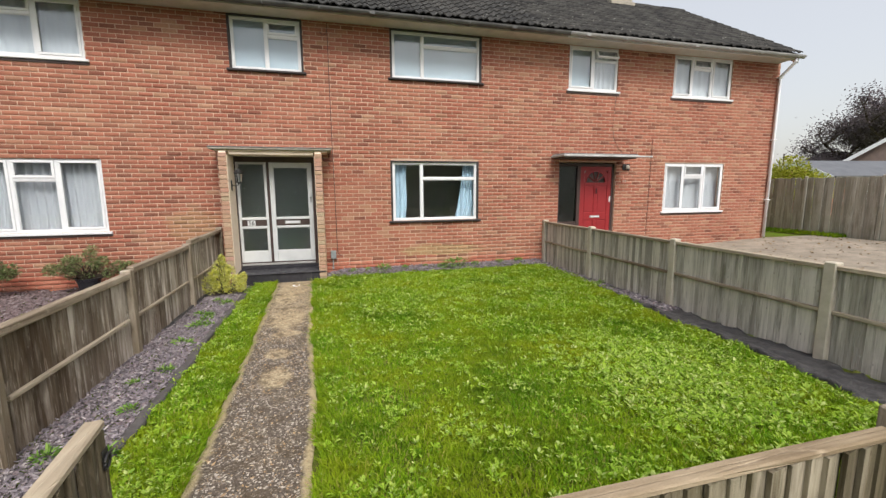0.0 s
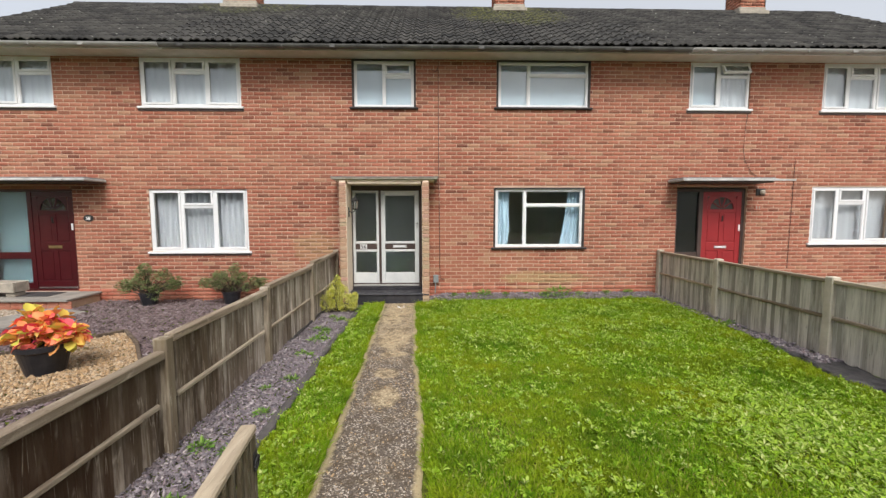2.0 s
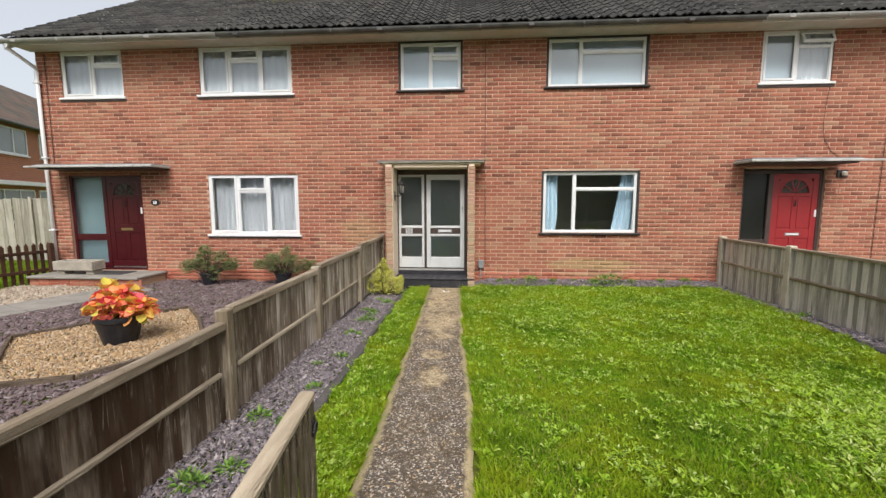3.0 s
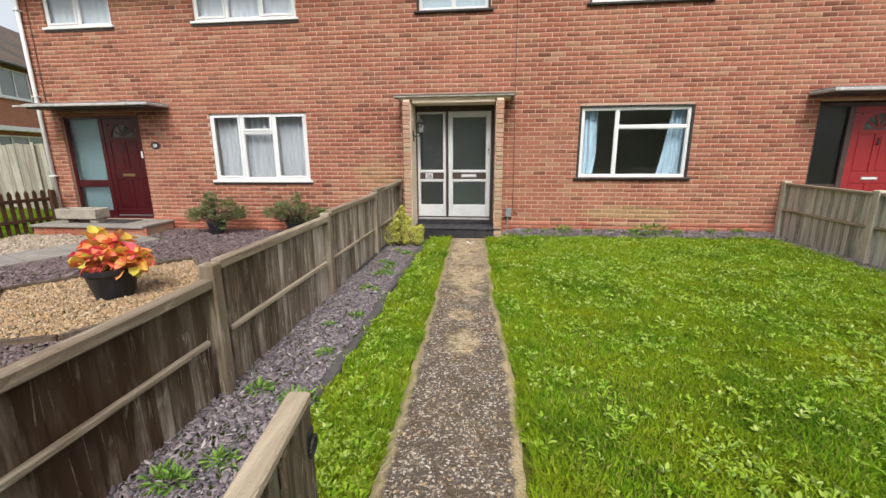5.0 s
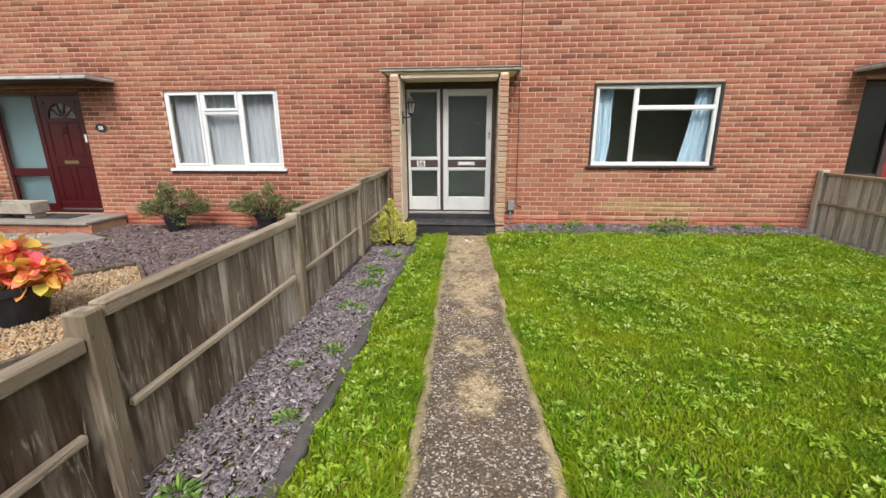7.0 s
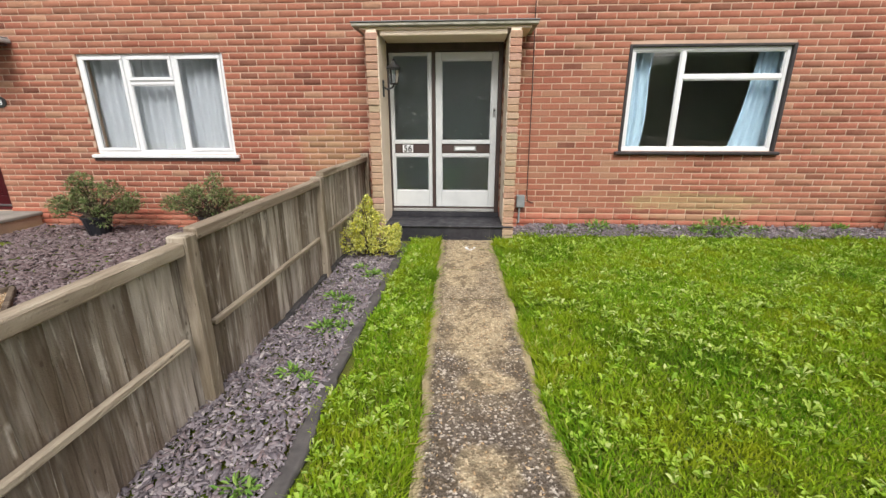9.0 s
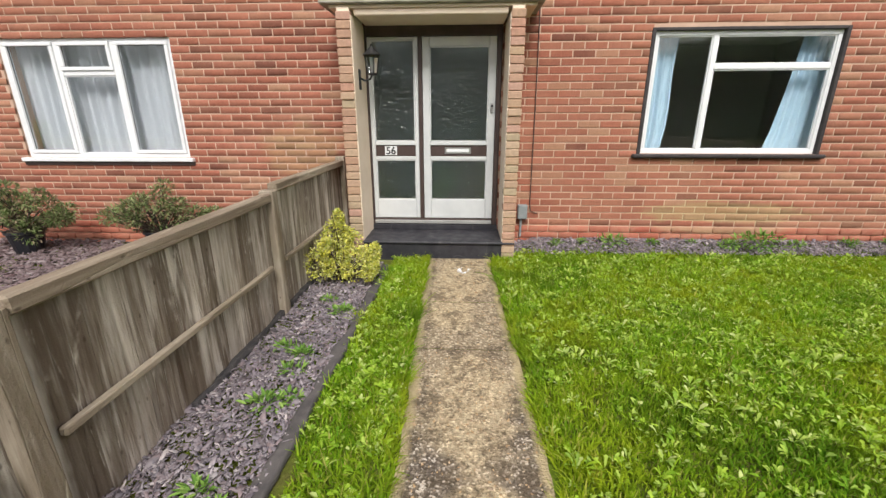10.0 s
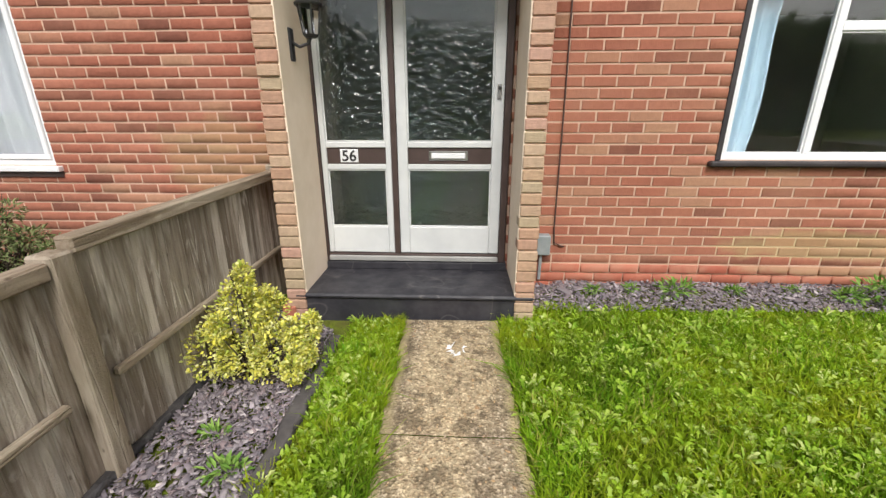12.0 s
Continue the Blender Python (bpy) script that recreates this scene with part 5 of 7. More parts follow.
def pot_square(name, at, label, cs, rs, n, group=""):
    p = base(name, at, label=label, category="potted shrub", group=group)
    bm = bmesh.new()
    prof = [(0.13, 0.0), (0.17, 0.22), (0.185, 0.225), (0.185, 0.25), (0.165, 0.25), (0.155, 0.2), (0.0, 0.2)]
    lathe(bm, prof, 16)
    bm.faces.new([v for v in bm.verts if abs(v.co.z) < 1e-6 and v.co.xy.length > 0.05])
    part("pot", fixed(bm), POT, p, "black plastic pot")
    cs, rs = list(cs), [tuple(v * 0.85 for v in r) for r in rs]
    for _ in range(26):
        a = float(rng.uniform(-1, 1))
        cs.append((a * 0.58, float(rng.uniform(-0.22, 0.18)), 0.40 + float(rng.uniform(-0.12, 0.34)) * (1.1 - a * a)))
        rs.append((0.085, 0.085, 0.075))
    tips = [tuple(np.array(c) + rng.normal(0, 0.05, 3)) for c in cs for _ in range(3)]
    twigs("branch", p, (0, 0, 0.18), tips, 0.008, BARK)
    foliage("leaves", p, cs, rs, n, 0.045, 0.015, SHRUB, outward=1.6)
    return p


def big_pot():
    p = base("flower_pot", (-4.24, 4.62, 0.0), label="large black pot of orange and pink autumn leaves on gravel", category="potted plant")
    bm = bmesh.new()
    lathe(bm, [(0.18, 0.0), (0.19, 0.01), (0.265, 0.31), (0.29, 0.32), (0.295, 0.35), (0.295, 0.38), (0.27, 0.38), (0.255, 0.31), (0.0, 0.31)], 32)
    bm.faces.new([v for v in bm.verts if abs(v.co.z) < 1e-6])
    part("pot", fixed(bm), POT, p, "black plastic pot with a rolled rim", smooth=False)
    cs = [(0, 0, 0.42), (0.22, 0.05, 0.45), (-0.22, 0, 0.45), (0.05, -0.15, 0.46), (0.36, 0, 0.46), (-0.32, 0.05, 0.48), (0, 0.1, 0.60), (0.14, -0.05, 0.58), (-0.12, 0.02, 0.64)]
    rs = [(0.3, 0.25, 0.08), (0.18, 0.18, 0.12), (0.18, 0.18, 0.12), (0.2, 0.14, 0.12), (0.14, 0.12, 0.1), (0.14, 0.12, 0.1), (0.16, 0.16, 0.1), (0.12, 0.12, 0.08), (0.1, 0.1, 0.1)]
    twigs("stems", p, (0, 0, 0.3), [tuple(np.array(c) + rng.normal(0, 0.06, 3)) for c in cs for _ in range(4)], 0.006, BARK)
    cs = [(a * 0.85, b * 0.85, c + 0.02) for a, b, c in cs]
    foliage("leaves", p, cs, rs, 300, 0.155, 0.12, ORANGE, flat=0.75, label="orange, yellow and pink leaves")
    bm = bmesh.new()
    bmesh.ops.create_uvsphere(bm, u_segments=16, v_segments=8, radius=0.29, matrix=Matrix.Translation((0, 0, 0.32)) @ Matrix.Diagonal((1, 1, 0.12, 1)))
    part("compost", bm, SOIL, p)
    p.scale = (0.92, 0.92, 0.95)


def tree(at, height, spread, leaves, material, label, leaf=0.16, seed=1, trunk=0.35, low=0.3):
    t = base("tree", at, label=label, category="tree")
    r = random.Random(seed)
    bm = bmesh.new()
    ends = []

    def grow(p, way, ln, rad, depth):
        q = p + way * ln
        mid = (p + q) / 2 + Vector((r.uniform(-1, 1), r.uniform(-1, 1), 0)) * ln * 0.06
        tube(bm, [p, mid, q], [rad, rad * 0.85, rad * 0.68], 6 if depth < 2 else 4, False)
        if depth >= 2:
            ends.append(tuple(mid))
            ends.append(tuple(q))
        if depth == 4:
            return
        for _ in range(r.choice((3, 3, 4)) if depth < 3 else 3):
            side = Vector((r.uniform(-1, 1), r.uniform(-1, 1), r.uniform(-0.15, 0.8))).normalized()
            grow(q, (way * 0.55 + side * spread).normalized(), ln * r.uniform(0.6, 0.82), rad * 0.6, depth + 1)

    grow(Vector((0, 0, -0.1)), Vector((0.03, 0.02, 1)).normalized(), height * low, trunk, 0)
    part("trunk", fixed(bm), BARK, t, "bare branching trunk")
    if leaves:
        e = np.array(ends)
        k = rng.integers(0, len(e), leaves)
        at2 = e[k] + rng.normal(0, height * 0.035, (leaves, 3))
        v, f = leaf_cloud(at2, rng.normal(size=(leaves, 3)), rng.uniform(0.6, 1.3, leaves) * leaf, rng.uniform(0.5, 0.9, leaves) * leaf)
        bulk("crown", v, f, material, t, kind="stuff")
    return t


# lawns and loose stones
def inside(pts, poly):
    x, y = pts[:, 0], pts[:, 1]
    c = np.zeros(len(pts), bool)
    for (x0, y0), (x1, y1) in zip(poly, poly[1:] + poly[:1]):
        if y0 != y1:
            c ^= ((y0 > y) != (y1 > y)) & (x < (x1 - x0) * (y - y0) / (y1 - y0) + x0)
    return c


def field(x, y, scale, seed=0.0):
    """Smooth noise by points, about -1 to 1."""
    return (np.sin(x * scale * 1.3 + seed) * np.cos(y * scale * 1.7 + seed * 2.1) + np.sin((x + y) * scale * 2.3 + seed * 3) * 0.6 + np.cos((x * 0.7 - y) * scale * 3.9 + seed) * 0.4) / 1.6


def lawn_mask(x, y, margin=0.0):
    wob = 0.05 * field(x, y, 4.0, 1.0)
    right = (x > path_right(y) + 0.01 + wob * 0.6 - margin) & (x < np.interp(y, [1, 2.3, 3.4, 4.5, 5.3, 6.2, 8.6], [4.42, 4.55, 4.70, 4.66, 4.82, 4.98, 5.0]) + wob + margin) & (y < 8.33 + wob + margin) & (y > 1.0)
    left = (x < path_left(y) - 0.01 + wob * 0.6 + margin) & (x > -1.185 + wob * 1.3 - margin) & (y < 8.1) & (y > 1.0)
    return right | left


def grass():
    n = 470000
    x, y = rng.uniform(-1.3, 5.1, n), rng.uniform(1.2, 8.5, n)
    near = rng.uniform(0, 1, n) < np.where(y < 6.5, 1.0, 0.85)
    keep = lawn_mask(x, y) & near
    bare = np.exp(-(((x - 3.0) / 0.5) ** 2 + ((y - 2.7) / 0.6) ** 2)) * 0.75 + np.exp(-(((x - 0.6) / 0.25) ** 2 + ((y - 3.2) / 0.2) ** 2)) * 0.8
    keep &= rng.uniform(0, 1, n) > bare
    x, y = x[keep], y[keep]
    n = len(x)
    edge = np.minimum(np.abs(x - path_right(y)), np.abs(x - path_left(y)))
    tuft = np.clip(0.5 + 0.3 * field(x, y, 6.1, 2.0) + 0.35 * field(x + 0.3 * y, y - 0.4 * x, 15.7, 5.0), 0, 1)
    low = np.exp(-(((x - 1.6) / 1.6) ** 2 + ((y - 4.0) / 1.7) ** 2))
    h = 0.020 + 0.070 * tuft * (1 - 0.7 * low) * rng.uniform(0.3, 1, n) + 0.035 * np.exp(-edge / 0.12) + 0.018 * (y > 6.3)
    h *= rng.uniform(0.6, 1.25, n)
    wdt = rng.uniform(0.0022, 0.0045, n) * 1.3
    a = rng.uniform(0, 2 * np.pi, n)
    side = np.stack([np.cos(a), np.sin(a), np.zeros(n)], -1)
    lean = np.stack([rng.normal(0, 0.5, n), rng.normal(0, 0.5, n), np.zeros(n)], -1)
    lean[:, 0] += np.where((x > path_right(y)) & (edge < 0.12), -0.35, 0) + np.where((x < path_left(y)) & (edge < 0.12), 0.35, 0)
    p = np.stack([x, y, rise(x, y) - 0.015], -1)
    H, W = h[:, None], wdt[:, None]
    up = np.array([0, 0, 1.0])
    v = np.empty((n, 5, 3))
    v[:, 0] = p - side * W
    v[:, 1] = p + side * W
    v[:, 2] = p + up * H * 0.62 + lean * H * 0.35 + side * W * 0.8
    v[:, 3] = p + up * H * 0.62 + lean * H * 0.35 - side * W * 0.8
    v[:, 4] = p + up * H * 0.95 + lean * H * 0.95
    i = np.arange(n)[:, None] * 5
    bulk("lawn_grass", v.reshape(-1, 3), [i + np.array([0, 1, 2, 3]), i + np.array([3, 2, 4])], GRASS, label="uneven green lawn grass growing over the path edges", category="grass")


def rosettes(n_try, box4, density, length, name, label, material=WEED, mask=lawn_mask, leaves=(7, 13), lift=(0.12, 0.75), z=0.0, wide=0.27, lobed=False):
    x, y = rng.uniform(box4[0], box4[1], n_try), rng.uniform(box4[2], box4[3], n_try)
    keep = mask(x, y) & (rng.uniform(0, 1, n_try) < density(x, y))
    x, y = x[keep], y[keep]
    cnt = rng.integers(leaves[0], leaves[1], len(x))
    idx = np.repeat(np.arange(len(x)), cnt)
    n = len(idx)
    a = rng.uniform(0, 2 * np.pi, n)
    el = rng.uniform(lift[0], lift[1], n)
    size = (rng.uniform(0.55, 1.25, len(x)) * (1 + 0.1 * (y > 6.2)))[idx] * rng.uniform(0.7, 1.1, n)
    way = np.stack([np.cos(a), np.sin(a), el], -1)
    at = np.stack([x[idx], y[idx], rise(x[idx], y[idx]) + z + rng.uniform(-0.01, 0.015, n)], -1) + way * 0.006
    make = lobed_cloud if lobed else leaf_cloud
    v, f = make(at, way, size * length, size * length * wide * rng.uniform(0.7, 1.3, n))
    bulk(name, v, f, material, label=label, category="weeds", kind="stuff")


def weeds():
    def many(x, y):
        low = np.exp(-(((x - 1.5) / 1.2) ** 2 + ((y - 3.6) / 1.6) ** 2))
        return (1 - 0.75 * low) * 0.08 + (1 - 0.6 * low) * 0.75 * np.maximum(0, field(x, y, 2.4, 4.0)) ** 1.5 + 0.5 * np.maximum(0, field(x - y, y + x, 5.3, 1.0)) + 0.9 * np.exp(-(((x - 3.4) / 0.9) ** 2 + ((y - 2.9) / 0.95) ** 2)) + 0.30 * (y > 6.2) + 0.3 * (x < -0.6)

    rosettes(2600, (2.3, 4.7, 1.7, 4.1), lambda x, y: 0.9 * np.exp(-(((x - 3.4) / 0.8) ** 2 + ((y - 2.8) / 0.8) ** 2)), 0.05, "pale_weed_patch", "dense patch of pale broad-leaved weeds in the lawn", material=PALE_WEED, lift=(0.3, 1.1), wide=0.34)
    rosettes(6500, (-1.3, 5.1, 3.6, 8.5), lambda x, y: np.clip((y - 4.2) / 2.0, 0, 1) * (0.10 + 0.65 * np.maximum(0, field(x + 1.3, y * 1.2, 3.1, 2.0))), 0.085, "upright_weeds", "taller pale plantain and dandelion tufts towards the house", material=PALE_WEED, lift=(0.6, 1.8), leaves=(5, 10), wide=0.22, lobed=True)
    rosettes(12000, (-1.3, 5.1, 1.2, 8.5), many, 0.066, "broad_leaved_weeds", "dandelions, plantain and other broad-leaved weeds through the lawn", lift=(0.35, 1.3), leaves=(5, 11), wide=0.24, lobed=True)
    rosettes(13000, (-1.3, 5.1, 1.2, 8.5), many, 0.034, "small_weeds", "small pale clover-like weeds through the lawn", lift=(0.4, 1.4), leaves=(6, 11), wide=0.5, material=PALE_WEED)


def scatter(poly, n, z, size, material, name, label, flat=0.3, tilt=0.4, spread=0.5, layer=0.02):
    xs, ys = [p[0] for p in poly], [p[1] for p in poly]
    pts = rng.uniform((min(xs), min(ys)), (max(xs), max(ys)), (n, 2))
    pts = pts[inside(pts, poly)]
    zz = rise(pts[:, 0], pts[:, 1]) + z + rng.uniform(0, layer, len(pts)) + 0.012 * field(pts[:, 0], pts[:, 1], 5.0, 3.0)
    s = size * rng.lognormal(0, 0.35, len(pts))
    v, f = chips(np.stack([pts[:, 0], pts[:, 1], zz], -1), s, flat, tilt)
    bulk(name, v, f, material, label=label, category="gravel", kind="stuff")


# ---- the place: large structure
ground()
for y0, y1 in ((-1.2, 6.266), (6.272, 7.0), (7.007, 8.125)):
    strip("garden_path", path_left, path_right, np.linspace(y0, y1, int((y1 - y0) / 0.04)), 0.012, PATHMAT, "worn exposed aggregate concrete garden path with sandy edges", wobble=0.02)
strip("pavement", lambda y: -30.0, lambda y: 30.0, np.linspace(-3.2, -1.25, 12), 0.01, CONCRETE_GREY, "grey concrete pavement", cols=40)
strip("road", lambda y: -60.0, lambda y: 60.0, np.linspace(-9.5, -3.4, 12), -0.005, TARMAC, "grey asphalt road", cols=40, thick=0.1)
part("kerb", boxes((-60, -3.39, -0.1, 60, -3.22, 0.09), bevel=0.02), CONCRETE_GREY, kind="structure", label="concrete kerb")
shell()
roof()
gutters()
for cx0, cx1 in ((-5.45, -4.58), (1.97, 2.80), (8.92, 9.66)):
    chimney(cx0, cx1, RIDGE_Y)

# edging and beds
strip("membrane_edge", lambda y: -1.248 + 0.015 * math.sin(y * 2), lambda y: -1.18 + 0.02 * math.sin(y * 2), np.arange(1.2, 7.9, 0.06), 0.03, EDGE_STRIP, "grey edging strip between slate and turf", wobble=0.03, kind="structure")
strip("membrane_edge", lambda y: -1.835, lambda y: -1.80, np.arange(5.6, 8.1, 0.06), 0.045, MEMBRANE, "black weed membrane turned up against the fence", wobble=0.03, kind="structure")
strip("membrane_strip", lambda y: np.interp(y, [1, 2.4, 3.4, 4.5, 5.3, 6.2, 8.6], [4.48, 4.62, 4.74, 4.70, 4.86, 5.0, 5.0]), lambda y: 5.1, np.arange(1.2, 8.5, 0.06), 0.02, MEMBRANE, "crumpled black weed membrane along the grey fence", wobble=0.14, crumple=0.035, cols=9, kind="structure")


def driveway():
    v = []
    xs, ys = np.linspace(5.22, 14.0, 45), np.linspace(-1.0, 8.68, 49)
    for y in ys:
        for x in xs:
            v.append((x, y, rise(x, y) + 0.005))
    i = (np.arange(48)[:, None] * 45 + np.arange(44)).ravel()[:, None]
    m = Mat("dusty_driveway", 0.95, spec=0.15)
    c = m.mix(m.ramp(m.noise(2.0, 6), (0.35, 0.0), (0.65, 1.0)), (0.36, 0.31, 0.25), (0.24, 0.21, 0.17))
    c = m.mix(m.ramp(m.noise(9, 5), (0.58, 0.0), (0.68, 0.7)), c, (0.12, 0.10, 0.07))
    m.bump(m.noise(70, 5), 0.006)
    bulk("driveway", v, [i + np.array([0, 1, 46, 45])], m.done(c), kind="structure", label="dusty gravel driveway with scattered leaves")


driveway()


def slab_path():
    """The neighbour's grey path in its slabs, from the platform towards the road."""
    m = base("slab_path", (-8.0, 6.0, 0), label="neighbour's grey concrete slab path across the slate", category="path")
    m["kind"] = "structure"
    a, b = Vector((-6.60, 7.74, 0)), Vector((-7.82, 4.80, 0))
    way = (b - a).normalized()
    for k in range(9):
        o = a + way * (k * 0.62)
        bm = box_at(0.95, 0.60, 0.06, 0.008)
        ob = part("slab", bm, CONCRETE_GREY, m)
        ob.matrix_basis = Matrix.Translation(o + way * 0.3 - Vector((-8.0, 6.0, 0)) + Vector((0, 0, 0.0))) @ Matrix.Rotation(math.atan2(way.y, way.x) + math.pi / 2, 4, "Z")


def box_at(w, d, h, bevel):
    return boxes((-w / 2, -d / 2, -h / 2, w / 2, d / 2, h / 2), bevel=bevel)


slab_path()


def beds():
    corners = [(-5.72, 4.62), (-4.50, 6.22), (-3.92, 5.62), (-3.15, 4.6), (-3.75, 3.55), (-4.42, 3.3)]
    for k, (a, b) in enumerate(zip(corners, corners[1:] + corners[:1])):
        e = base("bed_edging", ((a[0] + b[0]) / 2, (a[1] + b[1]) / 2, 0.0), turn=math.degrees(math.atan2(b[1] - a[1], b[0] - a[0])), label="weathered timber edging board round the golden gravel bed", category="edging", group="edging boards of the gravel bed")
        ln = math.dist(a, b) / 2 - 0.012
        part("board", boxes((-ln, -0.022, -0.03, ln, 0.022, 0.065), bevel=0.006), EDGING, e)
    return corners


BED = beds()
AREA = [(-9.3, 2.0), (-9.2, 7.8), (-8.9, 7.8), (-6.7, 7.85), (-6.7, 8.68), (-1.95, 8.68), (-1.95, 2.0)]
scatter(BED, 34000, 0.0, 0.021, GOLD, "golden_gravel", "golden gravel in the neighbour's planting bed", flat=0.55, tilt=0.6, layer=0.03)

SIDE_GRAVEL = [(-9.32, 7.82), (-7.10, 7.82), (-7.95, 5.85), (-8.5, 5.3), (-9.32, 5.9)]

# neighbour's platform and its steps
pf = base("door_platform", (-8.0, 8.28, 0), label="low brick platform with grey slabs in front of the maroon door", category="door platform")
part("top", boxes((-1.22, -0.45, 0.15, 1.25, 0.415, 0.20), bevel=0.01), CONCRETE_GREY, pf, "grey slab top")
part("body", boxes((-1.17, -0.39, -0.03, 1.20, 0.415, 0.149)), MORTAR, pf)
one = None
for row in range(2):
    for k in range(11):
        ob = part("brick", boxes((0, 0, 0, 0.215, 0.03, 0.065), bevel=0.004), PLINTH, pf) if one is None else link("brick", one.data, pf)
        one = one or ob
        ob.location = (-1.19 + k * 0.2265 - (0.0 if row else 0.0), -0.402, 0.003 + row * 0.075)
mat_thing = base("door_mat", (-7.75, 8.35, 0.2), label="dark rubber doormat in front of the maroon door", category="doormat")
part("mat", boxes((-0.38, -0.22, 0, 0.38, 0.22, 0.014), bevel=0.006), MEMBRANE, mat_thing)
tr = base("stone_trough", (-8.38, 8.22, 0.2), label="pale weathered stone trough on two feet beside the maroon door", category="trough")
bm = bmesh.new()
for args in ((-0.45, -0.17, 0.09, 0.45, -0.12, 0.29), (-0.45, 0.12, 0.09, 0.45, 0.17, 0.29), (-0.45, -0.119, 0.09, -0.39, 0.119, 0.29), (0.39, -0.119, 0.09, 0.45, 0.119, 0.29), (-0.389, -0.119, 0.09, 0.389, 0.119, 0.14)):
    box(bm, *args, bevel=0.012)
part("basin", fixed(bm), STONE, tr)
for x in (-0.33, 0.33):
    part("foot", boxes((x - 0.09, -0.12, 0, x + 0.09, 0.12, 0.089), bevel=0.015), STONE, tr)

# doors and windows
for k, w in enumerate(WINDOWS):
    window(*w, k)
curtains()
porch()
side_porch(-8.98, -7.22, 0.2, MAROON, MAROON, BLUE_GLASS, -8.16, "maroon panelled front door with a fanlight and a frosted side light", (-9.15, -6.5, -9.3, -6.9))
side_porch(5.47, 7.02, 0.14, BROWN, RED, DARK_PANE, 6.05, "red panelled front door with a fanlight and a dark glazed side light", (5.25, 7.22, 5.3, 7.55))
part("door_cheek", boxes((-9.0, 8.98, 0.1, -8.985, 9.4, 2.4), (-7.165, 8.98, 0.1, -7.15, 9.4, 2.4), (5.42, 8.98, 0.1, 5.435, 9.4, 2.4), (7.03, 8.98, 0.1, 7.045, 9.4, 2.4)), INNER, kind="structure")

# things on the wall
pl = base("number_plaque", (-6.92, 8.69, 1.73), label="oval black house number plaque reading 58", category="house number")
bm = bmesh.new()
extruded(bm, [(0.10 * math.cos(a), 0.072 * math.sin(a)) for a in np.linspace(0, 2 * math.pi, 24, endpoint=False)], -0.004, 0.012)
part("plate", fixed(bm), IRON, pl)
nb = number("58", 0.09, WHITE)
nb.name = "numerals"
nb.parent = pl
nb.matrix_basis = pose(0, -0.006, -0.033, 90, 0, 0)
n2 = base("number_plaque", (7.26, 8.69, 1.93), label="small pale house number plate too worn to read", category="house number")
part("plate", boxes((-0.07, -0.004, -0.06, 0.07, 0.01, 0.06), bevel=0.004), PLINTH, n2)
for k in (-1, 1):
    part("bar", boxes((k * 0.03 - 0.012, -0.008, -0.035, k * 0.03 + 0.012, -0.0045, 0.035)), STONE, n2)
bl = base("bulkhead_lamp", (7.30, 8.695, 2.26), label="small dull bulkhead lamp on a dark base beside the red door", category="wall lamp")
part("base_plate", boxes((-0.10, -0.02, -0.07, 0.10, 0.012, 0.08), bevel=0.008), IRON, bl)
part("diffuser", boxes((-0.045, -0.09, -0.05, 0.06, -0.021, 0.05), bevel=0.025), STONE, bl)
mb = base("meter_box", (0.275, 8.70, 0.34), label="small grey cable box on the wall beside the porch", category="junction box")
part("box", boxes((-0.055, -0.075, 0.0, 0.055, 0.012, 0.165), bevel=0.008), METER, mb)
bm = bmesh.new()
tube(bm, [(-0.01, -0.03, 0.0), (-0.012, -0.03, -0.22)], 0.014, 8)
part("conduit", fixed(bm), METER, mb)


# unseen pale partition added behind the front door to lighten its frosted glass
part("hall_wall", boxes((-1.74, 10.1, 0.29, 0.245, 10.2, 2.69)), simple("pale_backing_plaster", (0.55, 0.56, 0.55), (0.45, 0.46, 0.45), 2), kind="structure")


def cable(points, label, radius=0.006, material=CABLE):
    c = base("wall_cable", points[0], label=label, category="cable")
    bm = bmesh.new()
    o = Vector(points[0])
    tube(bm, [Vector(p) - o for p in points], radius, 6)
    part("cable", fixed(bm), material, c)


y = 8.689
cable([(0.335, y, 4.95), (0.335, y, 4.0), (0.34, y, 3.0), (0.34, y, 2.6), (0.345, y, 2.45), (0.355, y, 1.6), (0.36, y, 0.55), (0.37, y, 0.43), (0.42, y, 0.405), (0.45, y, 0.40)], "thin brown cable running down the brick wall from the eaves")
cable([(0.335, y, 4.82), (0.30, y, 4.74), (0.24, y, 4.72), (0.2, y, 4.78)], "short loop of brown cable under the eaves", 0.005)
cable([(6.92, y, 3.98), (6.88, y, 3.6), (6.86, y, 3.2), (6.9, y, 2.95), (7.05, y, 2.7), (7.2, y, 2.6)], "thin brown cable below the upper window", 0.005)
cable([(8.02, y, 2.95), (8.01, y, 2.0), (8.0, y, 1.0), (8.0, y, 0.6)], "thin brown cable on the wall beside the window", 0.005)
cable([(-9.2, y, 4.9), (-9.2, y, 3.6), (-9.21, y, 2.6)], "dark cable beside the downpipe", 0.008)
av = base("air_brick", (3.22, 8.68, 0.13), label="terracotta air brick low in the wall", category="air brick")
part("grille", boxes(*[(-0.105, -0.012, -0.03 + k * 0.021, 0.105, 0.014, -0.019 + k * 0.021) for k in range(4)], bevel=0.002), PLINTH, av)

# fences, gate
fence_left()
fence_right()
fence_front()
gate()


